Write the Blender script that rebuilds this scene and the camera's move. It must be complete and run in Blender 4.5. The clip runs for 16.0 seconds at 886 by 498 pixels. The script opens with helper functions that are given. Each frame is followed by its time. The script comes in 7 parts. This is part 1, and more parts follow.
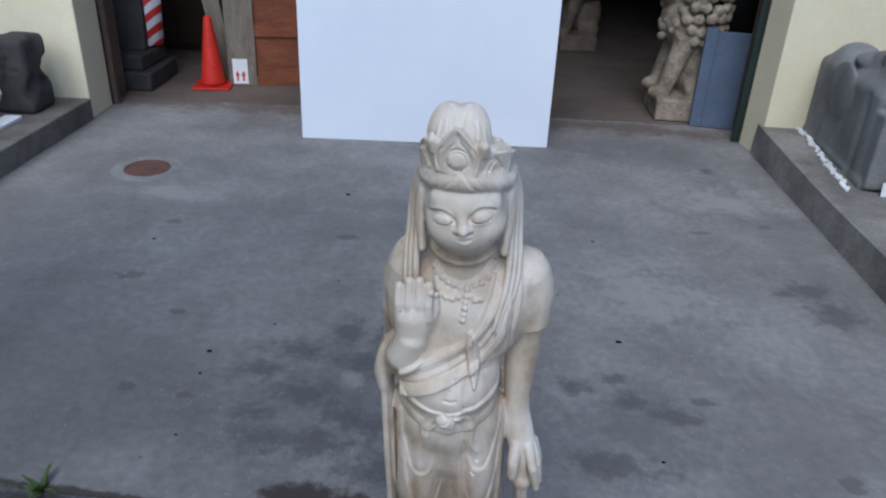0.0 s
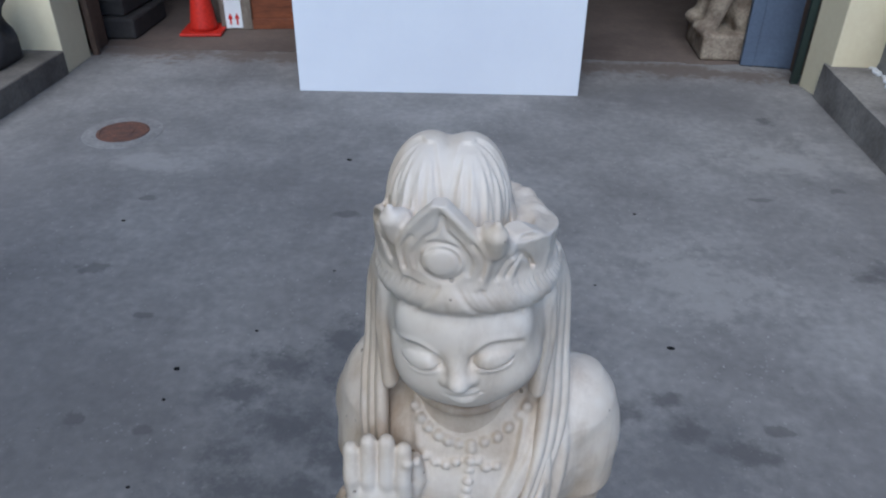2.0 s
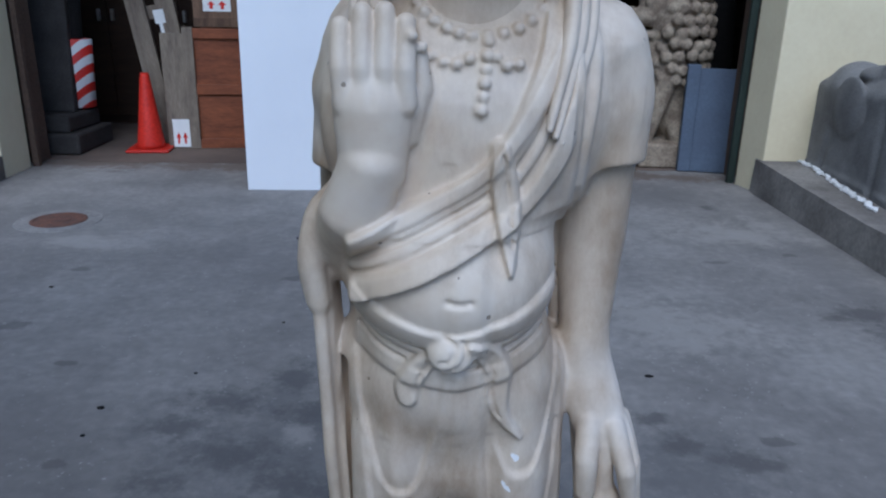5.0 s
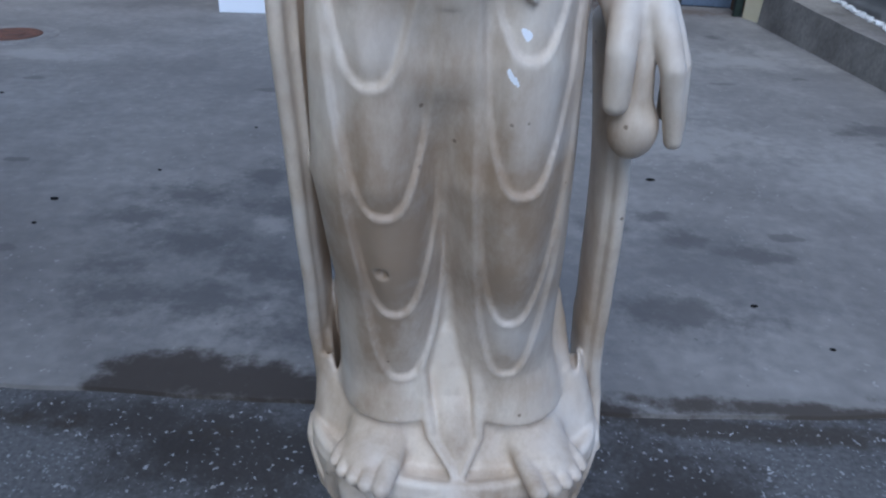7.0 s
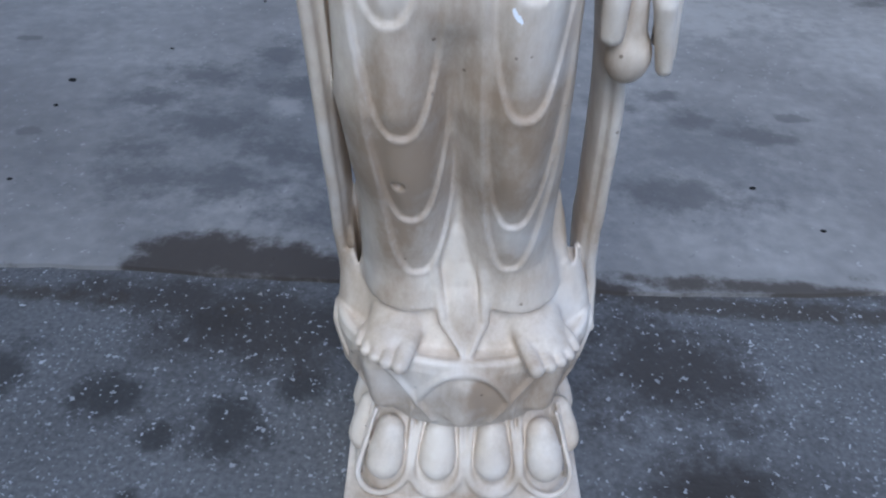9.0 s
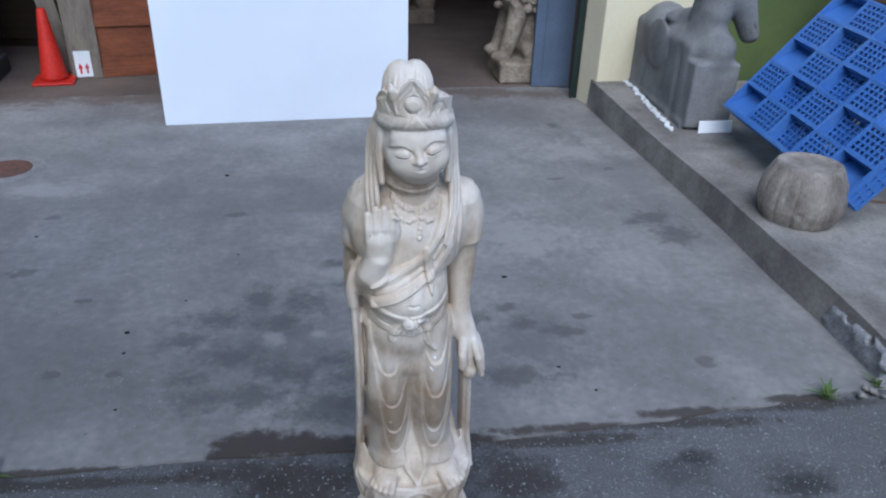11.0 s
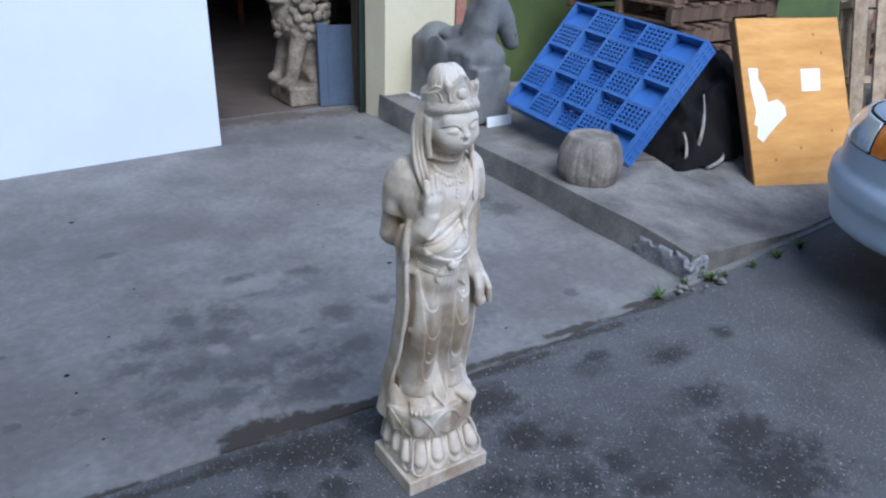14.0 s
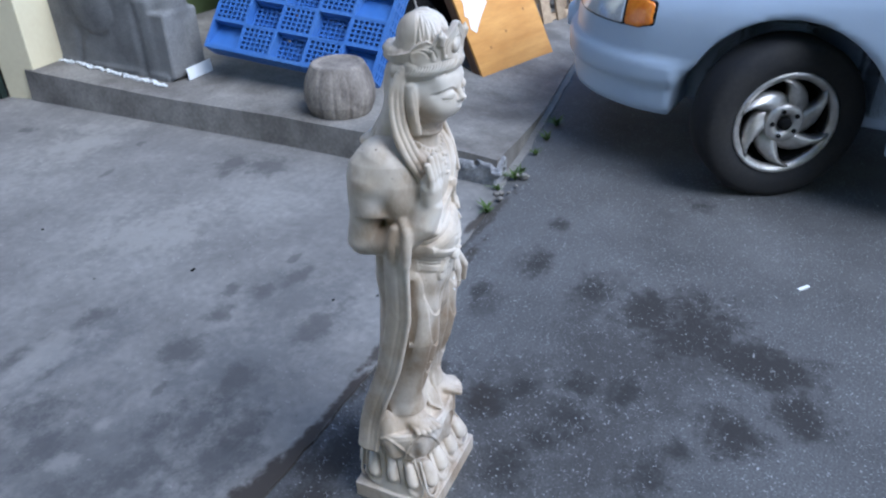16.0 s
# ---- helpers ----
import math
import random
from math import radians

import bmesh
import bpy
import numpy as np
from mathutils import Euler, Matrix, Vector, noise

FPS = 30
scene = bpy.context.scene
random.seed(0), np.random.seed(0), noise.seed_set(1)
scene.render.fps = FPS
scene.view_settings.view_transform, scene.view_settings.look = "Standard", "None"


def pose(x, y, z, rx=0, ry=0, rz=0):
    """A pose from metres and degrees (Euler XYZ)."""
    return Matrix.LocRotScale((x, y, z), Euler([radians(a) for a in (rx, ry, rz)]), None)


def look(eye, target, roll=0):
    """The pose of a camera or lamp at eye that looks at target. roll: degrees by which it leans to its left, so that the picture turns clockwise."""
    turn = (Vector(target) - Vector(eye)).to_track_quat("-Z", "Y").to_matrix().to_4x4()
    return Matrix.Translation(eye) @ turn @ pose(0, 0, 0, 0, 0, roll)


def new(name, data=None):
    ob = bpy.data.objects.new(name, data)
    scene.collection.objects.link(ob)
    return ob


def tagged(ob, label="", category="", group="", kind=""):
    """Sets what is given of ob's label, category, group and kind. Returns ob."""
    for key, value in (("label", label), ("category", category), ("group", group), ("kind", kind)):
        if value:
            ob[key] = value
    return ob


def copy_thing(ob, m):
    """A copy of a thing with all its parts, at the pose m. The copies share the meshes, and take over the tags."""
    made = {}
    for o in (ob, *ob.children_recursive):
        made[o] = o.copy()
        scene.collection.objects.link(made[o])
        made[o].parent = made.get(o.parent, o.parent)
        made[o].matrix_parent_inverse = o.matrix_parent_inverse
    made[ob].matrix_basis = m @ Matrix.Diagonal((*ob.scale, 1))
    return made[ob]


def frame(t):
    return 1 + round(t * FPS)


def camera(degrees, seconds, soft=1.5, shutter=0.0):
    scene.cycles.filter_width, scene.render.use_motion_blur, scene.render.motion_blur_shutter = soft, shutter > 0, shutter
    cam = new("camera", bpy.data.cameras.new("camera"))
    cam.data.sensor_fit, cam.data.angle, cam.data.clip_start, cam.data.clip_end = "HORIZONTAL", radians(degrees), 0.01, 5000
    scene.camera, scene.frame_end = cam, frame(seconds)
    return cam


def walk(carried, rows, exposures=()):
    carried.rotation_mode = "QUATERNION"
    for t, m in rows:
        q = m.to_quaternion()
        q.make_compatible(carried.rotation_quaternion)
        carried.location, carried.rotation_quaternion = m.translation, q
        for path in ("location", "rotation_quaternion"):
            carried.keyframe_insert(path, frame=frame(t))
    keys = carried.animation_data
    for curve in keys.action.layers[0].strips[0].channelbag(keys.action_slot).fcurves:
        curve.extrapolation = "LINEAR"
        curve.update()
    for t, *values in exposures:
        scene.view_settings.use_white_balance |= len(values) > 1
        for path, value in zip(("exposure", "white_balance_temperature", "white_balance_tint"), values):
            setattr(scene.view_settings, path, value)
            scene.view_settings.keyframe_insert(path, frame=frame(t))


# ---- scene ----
cam = camera(61.5, 16.0, soft=2.2)
PATH = [
    (0, (0.027, -0.916, 1.427), (-0.180, 0.847, 0.506), 2.5),
    (0.5, (-0.003, -0.740, 1.412), (-0.163, 1.015, 0.466), 3.2),
    (1, (-0.030, -0.569, 1.394), (-0.141, 1.131, 0.346), 1.7),
    (1.5, (-0.009, -0.461, 1.380), (-0.225, 1.213, 0.307), 1.5),
    (2, (-0.003, -0.440, 1.353), (-0.258, 1.228, 0.279), 0.6),
    (2.5, (-0.016, -0.460, 1.267), (-0.231, 1.274, 0.294), 1.6),
    (3, (-0.011, -0.500, 1.162), (-0.217, 1.367, 0.475), 2.4),
    (3.2, (-0.011, -0.515, 1.116), (-0.221, 1.387, 0.533), 2.3),
    (5.3, (-0.033, -0.524, 0.905), (-0.155, 1.358, 0.239), 1.5),
    (5.5, (-0.031, -0.502, 0.885), (-0.144, 1.374, 0.198), 1.8),
    (6, (-0.031, -0.498, 0.845), (-0.126, 1.354, 0.097), 1.9),
    (6.5, (-0.028, -0.474, 0.742), (-0.121, 1.326, -0.125), 1.7),
    (7, (-0.031, -0.459, 0.690), (-0.113, 1.305, -0.248), 2.4),
    (7.5, (-0.029, -0.450, 0.615), (-0.107, 1.227, -0.472), 2.5),
    (8, (-0.020, -0.470, 0.544), (-0.100, 1.140, -0.641), 1.7),
    (8.5, (-0.026, -0.469, 0.543), (-0.105, 1.127, -0.659), 1.6),
    (9, (-0.031, -0.493, 0.752), (-0.117, 1.070, -0.492), 2.1),
    (9.5, (-0.041, -0.584, 1.085), (-0.151, 0.970, -0.169), 2.6),
    (10, (-0.080, -0.838, 1.286), (-0.155, 0.850, 0.216), 1.6),
    (10.2, (-0.070, -0.887, 1.354), (-0.071, 0.825, 0.319), 1.3),
    (12.3, (-0.380, -1.649, 1.501), (-0.054, 0.113, 0.613), 3.1),
    (12.5, (-0.420, -1.666, 1.507), (-0.055, 0.085, 0.612), 3.2),
    (13, (-0.525, -1.673, 1.516), (0.014, 0.042, 0.639), 2.9),
    (13.5, (-0.742, -1.550, 1.502), (-0.021, 0.106, 0.643), 0.2),
    (14, (-0.855, -1.420, 1.494), (0.033, 0.149, 0.628), 2.2),
    (14.5, (-0.959, -1.224, 1.484), (0.071, 0.219, 0.559), 0.4),
    (15, (-1.092, -1.022, 1.498), (0.188, 0.191, 0.555), 0.7),
    (15.5, (-1.175, -0.815, 1.477), (0.241, 0.155, 0.451), 0.3),
    (16, (-1.145, -0.649, 1.469), (0.340, 0.183, 0.420), -1.2),
]
walk(cam, [(t, look(eye, target, roll)) for t, eye, target, roll in PATH], [(0, 0.39, 5400, 10), (2.5, 0.34, 5350, 10), (6, 0.19, 5050, 10), (7.5, 0.46, 5000, 10), (8.5, 0.48, 5000, 10), (9.3, 0.86, 5150, 10), (10, 0.72, 5300, 10), (12.5, 0.59, 5130, 10), (14, 0.77, 5180, 10), (16, 0.99, 5130, 10)])

# ---- world and light: open shade, soft sky from behind the camera ----
world = bpy.data.worlds.new("world")
scene.world = world
world.use_nodes = True
wn = world.node_tree.nodes
sky = wn.new("ShaderNodeTexSky")
sky.sky_type = "NISHITA"
sky.sun_disc = False
sky.sun_elevation = radians(50)
sky.sun_rotation = radians(188)
wn["Background"].inputs["Strength"].default_value = 0.125
world.node_tree.links.new(sky.outputs[0], wn["Background"].inputs["Color"])
sun = new("sun", bpy.data.lights.new("sun", "SUN"))
sun.data.energy = 2.1
sun.data.angle = radians(50)
sun.data.color = (1.0, 0.96, 0.9)
sun.matrix_world = look((-0.8, -5.8, 7.0), (0, 0, 0))


# ---- materials ----
def material(name, base, second=None, rough=0.8, metal=0.0, big=3.0, fine=60.0, mix=0.5, bump=0.15, bump_scale=None, spec=0.3, stretch=(1, 1, 1), per_object=0.0, contrast=(0.35, 0.65)):
    """Two noise scales of colour, fine grain in roughness and relief."""
    m = bpy.data.materials.new(name)
    m.use_nodes = True
    nt = m.node_tree
    n, li = nt.nodes, nt.links
    b = n["Principled BSDF"]
    second = second or tuple(c * 0.7 for c in base)
    tc = n.new("ShaderNodeTexCoord")
    mp = n.new("ShaderNodeMapping")
    mp.inputs["Scale"].default_value = stretch
    li.new(tc.outputs["Object"], mp.inputs["Vector"])
    a = n.new("ShaderNodeTexNoise")
    a.inputs["Scale"].default_value, a.inputs["Detail"].default_value, a.inputs["Roughness"].default_value = big, 6, 0.6
    f = n.new("ShaderNodeTexNoise")
    f.inputs["Scale"].default_value, f.inputs["Detail"].default_value = fine, 4
    for t in (a, f):
        li.new(mp.outputs[0], t.inputs["Vector"])
    r = n.new("ShaderNodeMapRange")
    r.inputs["From Min"].default_value, r.inputs["From Max"].default_value = contrast
    li.new(a.outputs["Fac"], r.inputs["Value"])
    mx = n.new("ShaderNodeMix")
    mx.data_type = "RGBA"
    mx.inputs["A"].default_value, mx.inputs["B"].default_value = (*base, 1), (*second, 1)
    li.new(r.outputs[0], mx.inputs["Factor"])
    g = n.new("ShaderNodeMix")
    g.data_type, g.blend_type = "RGBA", "OVERLAY"
    g.inputs["Factor"].default_value = mix
    li.new(mx.outputs["Result"], g.inputs["A"])
    li.new(f.outputs["Fac"], g.inputs["B"])
    out = g.outputs["Result"]
    if per_object:
        oi = n.new("ShaderNodeObjectInfo")
        hv = n.new("ShaderNodeHueSaturation")
        pr = n.new("ShaderNodeMapRange")
        pr.inputs["To Min"].default_value, pr.inputs["To Max"].default_value = 1 - per_object, 1 + per_object
        li.new(oi.outputs["Random"], pr.inputs["Value"])
        li.new(pr.outputs[0], hv.inputs["Value"])
        li.new(out, hv.inputs["Color"])
        out = hv.outputs[0]
    li.new(out, b.inputs["Base Color"])
    rr = n.new("ShaderNodeMapRange")
    rr.inputs["To Min"].default_value, rr.inputs["To Max"].default_value = max(0.03, rough - 0.12), min(1, rough + 0.12)
    li.new(f.outputs["Fac"], rr.inputs["Value"])
    li.new(rr.outputs[0], b.inputs["Roughness"])
    b.inputs["Metallic"].default_value = metal
    b.inputs["Specular IOR Level"].default_value = spec
    if bump:
        bp = n.new("ShaderNodeBump")
        bp.inputs["Strength"].default_value, bp.inputs["Distance"].default_value = bump, 0.004
        src = f
        if bump_scale:
            src = n.new("ShaderNodeTexNoise")
            src.inputs["Scale"].default_value, src.inputs["Detail"].default_value = bump_scale, 5
            li.new(mp.outputs[0], src.inputs["Vector"])
        li.new(src.outputs["Fac"], bp.inputs["Height"])
        li.new(bp.outputs[0], b.inputs["Normal"])
    return m


# ---- mesh helpers ----
def mesh_of(bm, name, mat, smooth=False):
    me = bpy.data.meshes.new(name)
    bm.normal_update()
    bm.to_mesh(me)
    bm.free()
    for mm in (mat if isinstance(mat, (list, tuple)) else [mat]):
        me.materials.append(mm)
    if smooth:
        me.polygons.foreach_set("use_smooth", [True] * len(me.polygons))
    return me


def thing(name, bm, mat, label="", category="", group="", kind="", at=None, smooth=False):
    ob = new(name, mesh_of(bm, name, mat, smooth))
    if at is not None:
        ob.matrix_world = at
    return tagged(ob, label, category, group, kind)


def holder(name, label, category, at=None, group="", kind=""):
    ob = new(name)
    ob.empty_display_size = 0.05
    if at is not None:
        ob.matrix_world = at
    return tagged(ob, label, category, group, kind)


def part(name, bm, mat, parent, label="", at=None, smooth=False):
    ob = new(name, mesh_of(bm, name, mat, smooth))
    ob.parent = parent
    if at is not None:
        ob.matrix_basis = at
    return tagged(ob, label)


def box_bm(bm, lo, hi, bevel=0.0, at=None):
    c = [(a + b) / 2 for a, b in zip(lo, hi)]
    s = [b - a for a, b in zip(lo, hi)]
    m = Matrix.Translation(c) @ Matrix.Diagonal((*s, 1))
    if at is not None:
        m = at @ m
    g = bmesh.ops.create_cube(bm, size=1, matrix=m)
    if bevel:
        edges = list({e for v in g["verts"] for e in v.link_edges})
        bmesh.ops.bevel(bm, geom=edges, offset=bevel, segments=2, affect="EDGES", profile=0.5)
    return bm


def box(lo, hi, bevel=0.0):
    return box_bm(bmesh.new(), lo, hi, bevel)


def prism(points, z0, z1, bevel=0.0):
    """An upright prism over a plan outline."""
    bm = bmesh.new()
    lowv = [bm.verts.new((x, y, z0)) for x, y in points]
    f = bm.faces.new(lowv)
    ext = bmesh.ops.extrude_face_region(bm, geom=[f])
    bmesh.ops.translate(bm, verts=[v for v in ext["geom"] if isinstance(v, bmesh.types.BMVert)], vec=(0, 0, z1 - z0))
    bmesh.ops.recalc_face_normals(bm, faces=bm.faces)
    if bevel:
        bmesh.ops.bevel(bm, geom=[e for e in bm.edges if e.calc_face_angle(0) > 0.5], offset=bevel, segments=2, affect="EDGES", profile=0.5)
    return bm


def lathe(profile, steps=32, closed=False):
    """A turned shape about z from (radius, height) pairs."""
    bm = bmesh.new()
    rings = []
    for r, z in profile:
        rings.append([bm.verts.new((r * math.cos(2 * math.pi * i / steps), r * math.sin(2 * math.pi * i / steps), z)) for i in range(steps)])
    for a, b in zip(rings, rings[1:] + rings[:1] * closed):
        for i in range(steps):
            j = (i + 1) % steps
            bm.faces.new((a[i], a[j], b[j], b[i]))
    if profile[0][0] > 1e-4 and not closed:
        bm.faces.new(rings[0][::-1])
    if profile[-1][0] > 1e-4 and not closed:
        bm.faces.new(rings[-1])
    bmesh.ops.remove_doubles(bm, verts=bm.verts, dist=1e-5)
    bmesh.ops.recalc_face_normals(bm, faces=bm.faces)
    return bm


# ---- carving: a solid field that shapes are pressed into, then skinned ----
class Clay:
    def __init__(self, lo, hi, h):
        self.lo, self.h = np.array(lo, float), h
        self.n = np.ceil((np.array(hi) - self.lo) / h).astype(int) + 1
        self.ax = [(self.lo[i] + h * np.arange(self.n[i])).astype(np.float32) for i in range(3)]
        self.d = np.full(self.n, 0.05, np.float32)

    def press(self, fn, lo, hi, k=0.01, cut=False):
        pad = k + 2 * self.h
        s = []
        for i in range(3):
            a = int(max(0, np.floor((lo[i] - pad - self.lo[i]) / self.h)))
            b = int(min(self.n[i], np.ceil((hi[i] + pad - self.lo[i]) / self.h) + 1))
            if b <= a:
                return self
            s.append(slice(a, b))
        X, Y, Z = self.ax[0][s[0], None, None], self.ax[1][None, s[1], None], self.ax[2][None, None, s[2]]
        v = fn(X, Y, Z).astype(np.float32)
        self.blend((s[0], s[1], s[2]), v, k, cut)
        return self

    def blend(self, s, v, k, cut):
        a = self.d[s]
        if cut:
            v = -v
        w = np.clip(k - np.abs(a - v), 0, None)
        self.d[s] = np.maximum(a, v) + w * w / (4 * k) if cut else np.minimum(a, v) - w * w / (4 * k)

    def ball(self, c, r, k=0.01, cut=False, rot=None):
        r = (r, r, r) if isinstance(r, (int, float)) else r
        R = np.array(Euler([radians(a) for a in rot]).to_matrix()).T if rot else np.eye(3)
        big = max(r)

        def fn(X, Y, Z):
            p = [X - c[0], Y - c[1], Z - c[2]]
            q = [R[i][0] * p[0] + R[i][1] * p[1] + R[i][2] * p[2] for i in range(3)]
            k0 = np.sqrt(sum((q[i] / r[i]) ** 2 for i in range(3)))
            k1 = np.sqrt(sum((q[i] / r[i] ** 2) ** 2 for i in range(3))) + 1e-6
            return k0 * (k0 - 1) / k1
        e = [big] * 3 if rot else r
        return self.press(fn, [c[i] - e[i] for i in range(3)], [c[i] + e[i] for i in range(3)], k, cut)

    def tube(self, pts, rad, k=0.006, cut=False, flat=(1, 1, 1)):
        """Round-ended rod along a line; flat squeezes its section along the axes."""
        if isinstance(rad, (int, float)):
            rad = [rad] * len(pts)
        fl = np.array(flat, float)
        P = np.array(pts, float)
        m = max(rad) * fl
        lo, hi = P.min(0) - m, P.max(0) + m
        pad = k + 2 * self.h
        lo_i = np.maximum(0, np.floor((lo - pad - self.lo) / self.h)).astype(int)
        hi_i = np.minimum(self.n, np.ceil((hi + pad - self.lo) / self.h) + 1).astype(int)
        if (hi_i <= lo_i).any():
            return self
        buf = np.full(hi_i - lo_i, 0.2, np.float32)
        for p, q, ra, rb in zip(P, P[1:], rad, rad[1:]):
            mm = max(ra, rb) * fl + pad
            s0 = np.clip(np.floor((np.minimum(p, q) - mm - self.lo) / self.h).astype(int), lo_i, hi_i)
            s1 = np.clip(np.ceil((np.maximum(p, q) + mm - self.lo) / self.h).astype(int) + 1, lo_i, hi_i)
            if (s1 <= s0).any():
                continue
            X, Y, Z = self.ax[0][s0[0]:s1[0], None, None], self.ax[1][None, s0[1]:s1[1], None], self.ax[2][None, None, s0[2]:s1[2]]
            a, c = p / fl, q / fl
            w = c - a
            x, y, z = X / fl[0] - a[0], Y / fl[1] - a[1], Z / fl[2] - a[2]
            t = np.clip((x * w[0] + y * w[1] + z * w[2]) / (w @ w + 1e-9), 0, 1)
            v = (np.sqrt((x - t * w[0]) ** 2 + (y - t * w[1]) ** 2 + (z - t * w[2]) ** 2) - (ra + t * (rb - ra))) * float(fl.min())
            sl = tuple(slice(s0[i] - lo_i[i], s1[i] - lo_i[i]) for i in range(3))
            buf[sl] = np.minimum(buf[sl], v)
        self.blend(tuple(slice(lo_i[i], hi_i[i]) for i in range(3)), buf, k, cut)
        return self

    def block(self, lo, hi, rnd=0.005, k=0.004, cut=False):
        c, e = (np.array(lo) + np.array(hi)) / 2, (np.array(hi) - np.array(lo)) / 2 - rnd

        def fn(X, Y, Z):
            q = [np.abs(X - c[0]) - e[0], np.abs(Y - c[1]) - e[1], np.abs(Z - c[2]) - e[2]]
            out = np.sqrt(sum(np.maximum(a, 0) ** 2 for a in q))
            return out + np.minimum(np.maximum(np.maximum(q[0], q[1]), q[2]), 0) - rnd
        return self.press(fn, lo, hi, k, cut)

    def turned(self, cx, cy, zs, ax, ay, k=0.004, power=2.0, cut=False):
        """A stack of oval sections: half widths ax, ay at the heights zs."""
        def fn(X, Y, Z):
            a, b = np.interp(Z, zs, ax), np.interp(Z, zs, ay)
            r = (np.abs((X - cx) / a) ** power + np.abs((Y - cy) / b) ** power) ** (1 / power)
            side = (r - 1) * np.minimum(a, b) * 0.85
            cap = np.maximum(zs[0] - Z, Z - zs[-1])
            return np.maximum(side, cap)
        return self.press(fn, (cx - max(ax), cy - max(ay), zs[0]), (cx + max(ax), cy + max(ay), zs[-1]), k, cut)

    def front(self, x, z, lift=0.0):
        """The y of the skin that faces -y at (x, z)."""
        i = int(np.clip(round((x - self.lo[0]) / self.h), 0, self.n[0] - 1))
        j = int(np.clip(round((z - self.lo[2]) / self.h), 0, self.n[2] - 1))
        hit = np.nonzero(self.d[i, :, j] < 0)[0]
        return self.ax[1][hit[0]] - lift if len(hit) else None

    def draw(self, xz, rad, k=0.004, cut=False, lift=0.0):
        """A ridge (or groove) along a front-view curve, laid on the skin."""
        pts = []
        for (x0, z0), (x1, z1) in zip(xz, xz[1:]):
            n = max(1, int(math.hypot(x1 - x0, z1 - z0) / 0.008))
            pts += [(x0 + (x1 - x0) * s / n, z0 + (z1 - z0) * s / n) for s in range(n)]
        pts.append(xz[-1])
        p3 = [(x, self.front(x, z, lift), z) for x, z in pts]
        p3 = [p for p in p3 if p[1] is not None]
        if len(p3) < 2:
            return self
        ys = np.array([p[1] for p in p3])
        ys = np.convolve(np.r_[ys[0], ys, ys[-1]], [0.25, 0.5, 0.25], "valid")
        p3 = [(p[0], y, p[2]) for p, y in zip(p3, ys)]
        if isinstance(rad, (list, tuple)):
            rad = list(np.interp(np.linspace(0, 1, len(p3)), np.linspace(0, 1, len(rad)), rad))
        return self.tube(p3, rad, k, cut)

    def displace(self, fn, xs, zs, ymax, soft=0.0):
        """Raises the front skin by fn(X, Z), a height over the front view."""
        i0, i1 = [int(np.clip(round((v - self.lo[0]) / self.h), 0, self.n[0])) for v in xs]
        j0, j1 = [int(np.clip(round((v - self.lo[2]) / self.h), 0, self.n[2])) for v in zs]
        m = int(np.clip(round((ymax - self.lo[1]) / self.h), 0, self.n[1]))
        amt = fn(self.ax[0][i0:i1, None], self.ax[2][None, j0:j1]).astype(np.float32)
        fade = np.clip((ymax - self.ax[1][:m]) / 0.02, 0, 1)
        self.d[i0:i1, :m, j0:j1] -= amt[:, None, :] * fade[None, :, None]
        return self

    def band(self, pts, half, rise, soft=0.002, ymax=-0.04, clip=(-0.1, 0.064)):
        """A flat strip of cloth with cut edges along a front-view curve."""
        P = np.array(pts, float)
        hw = np.interp(np.linspace(0, 1, len(P)), np.linspace(0, 1, len(half)), half) if isinstance(half, (list, tuple)) else np.full(len(P), half)
        m = hw.max() + 0.006

        def fn(X, Z):
            best = np.full(np.broadcast(X, Z).shape, 9.0)
            for p, q, a, b in zip(P, P[1:], hw, hw[1:]):
                w = q - p
                t = np.clip(((X - p[0]) * w[0] + (Z - p[1]) * w[1]) / (w @ w + 1e-9), 0, 1)
                best = np.minimum(best, np.hypot(X - p[0] - t * w[0], Z - p[1] - t * w[1]) - a - t * (b - a))
            s = np.clip(0.5 - best / (2 * soft), 0, 1)
            s = s * np.clip((X - clip[0]) / 0.006, 0, 1) * np.clip((clip[1] - X) / 0.006, 0, 1)
            return rise * s * s * (3 - 2 * s)
        return self.displace(fn, (P[:, 0].min() - m, P[:, 0].max() + m), (P[:, 1].min() - m, P[:, 1].max() + m), ymax)

    def skin(self):
        """Surface nets."""
        d, n = self.d, self.n
        ins = d < 0
        cnt = np.zeros(n - 1, np.int8)
        corners = [(i, j, k) for i in (0, 1) for j in (0, 1) for k in (0, 1)]
        for i, j, k in corners:
            cnt += ins[i:n[0] - 1 + i, j:n[1] - 1 + j, k:n[2] - 1 + k]
        act = np.argwhere((cnt > 0) & (cnt < 8))
        ids = np.full(n - 1, -1, np.int32)
        ids[act[:, 0], act[:, 1], act[:, 2]] = np.arange(len(act))
        val = {c: d[act[:, 0] + c[0], act[:, 1] + c[1], act[:, 2] + c[2]] for c in corners}
        tot, num = np.zeros((len(act), 3)), np.zeros(len(act))
        for a in corners:
            for ax in range(3):
                if a[ax] == 0:
                    b = tuple(1 if m == ax else a[m] for m in range(3))
                    va, vb = val[a], val[b]
                    on = (va < 0) != (vb < 0)
                    t = np.where(on, va / np.where(on, va - vb, 1), 0)
                    p = np.tile(np.array(a, float), (len(act), 1))
                    p[:, ax] += t
                    tot += p * on[:, None]
                    num += on
        verts = self.lo + self.h * (act + tot / num[:, None])
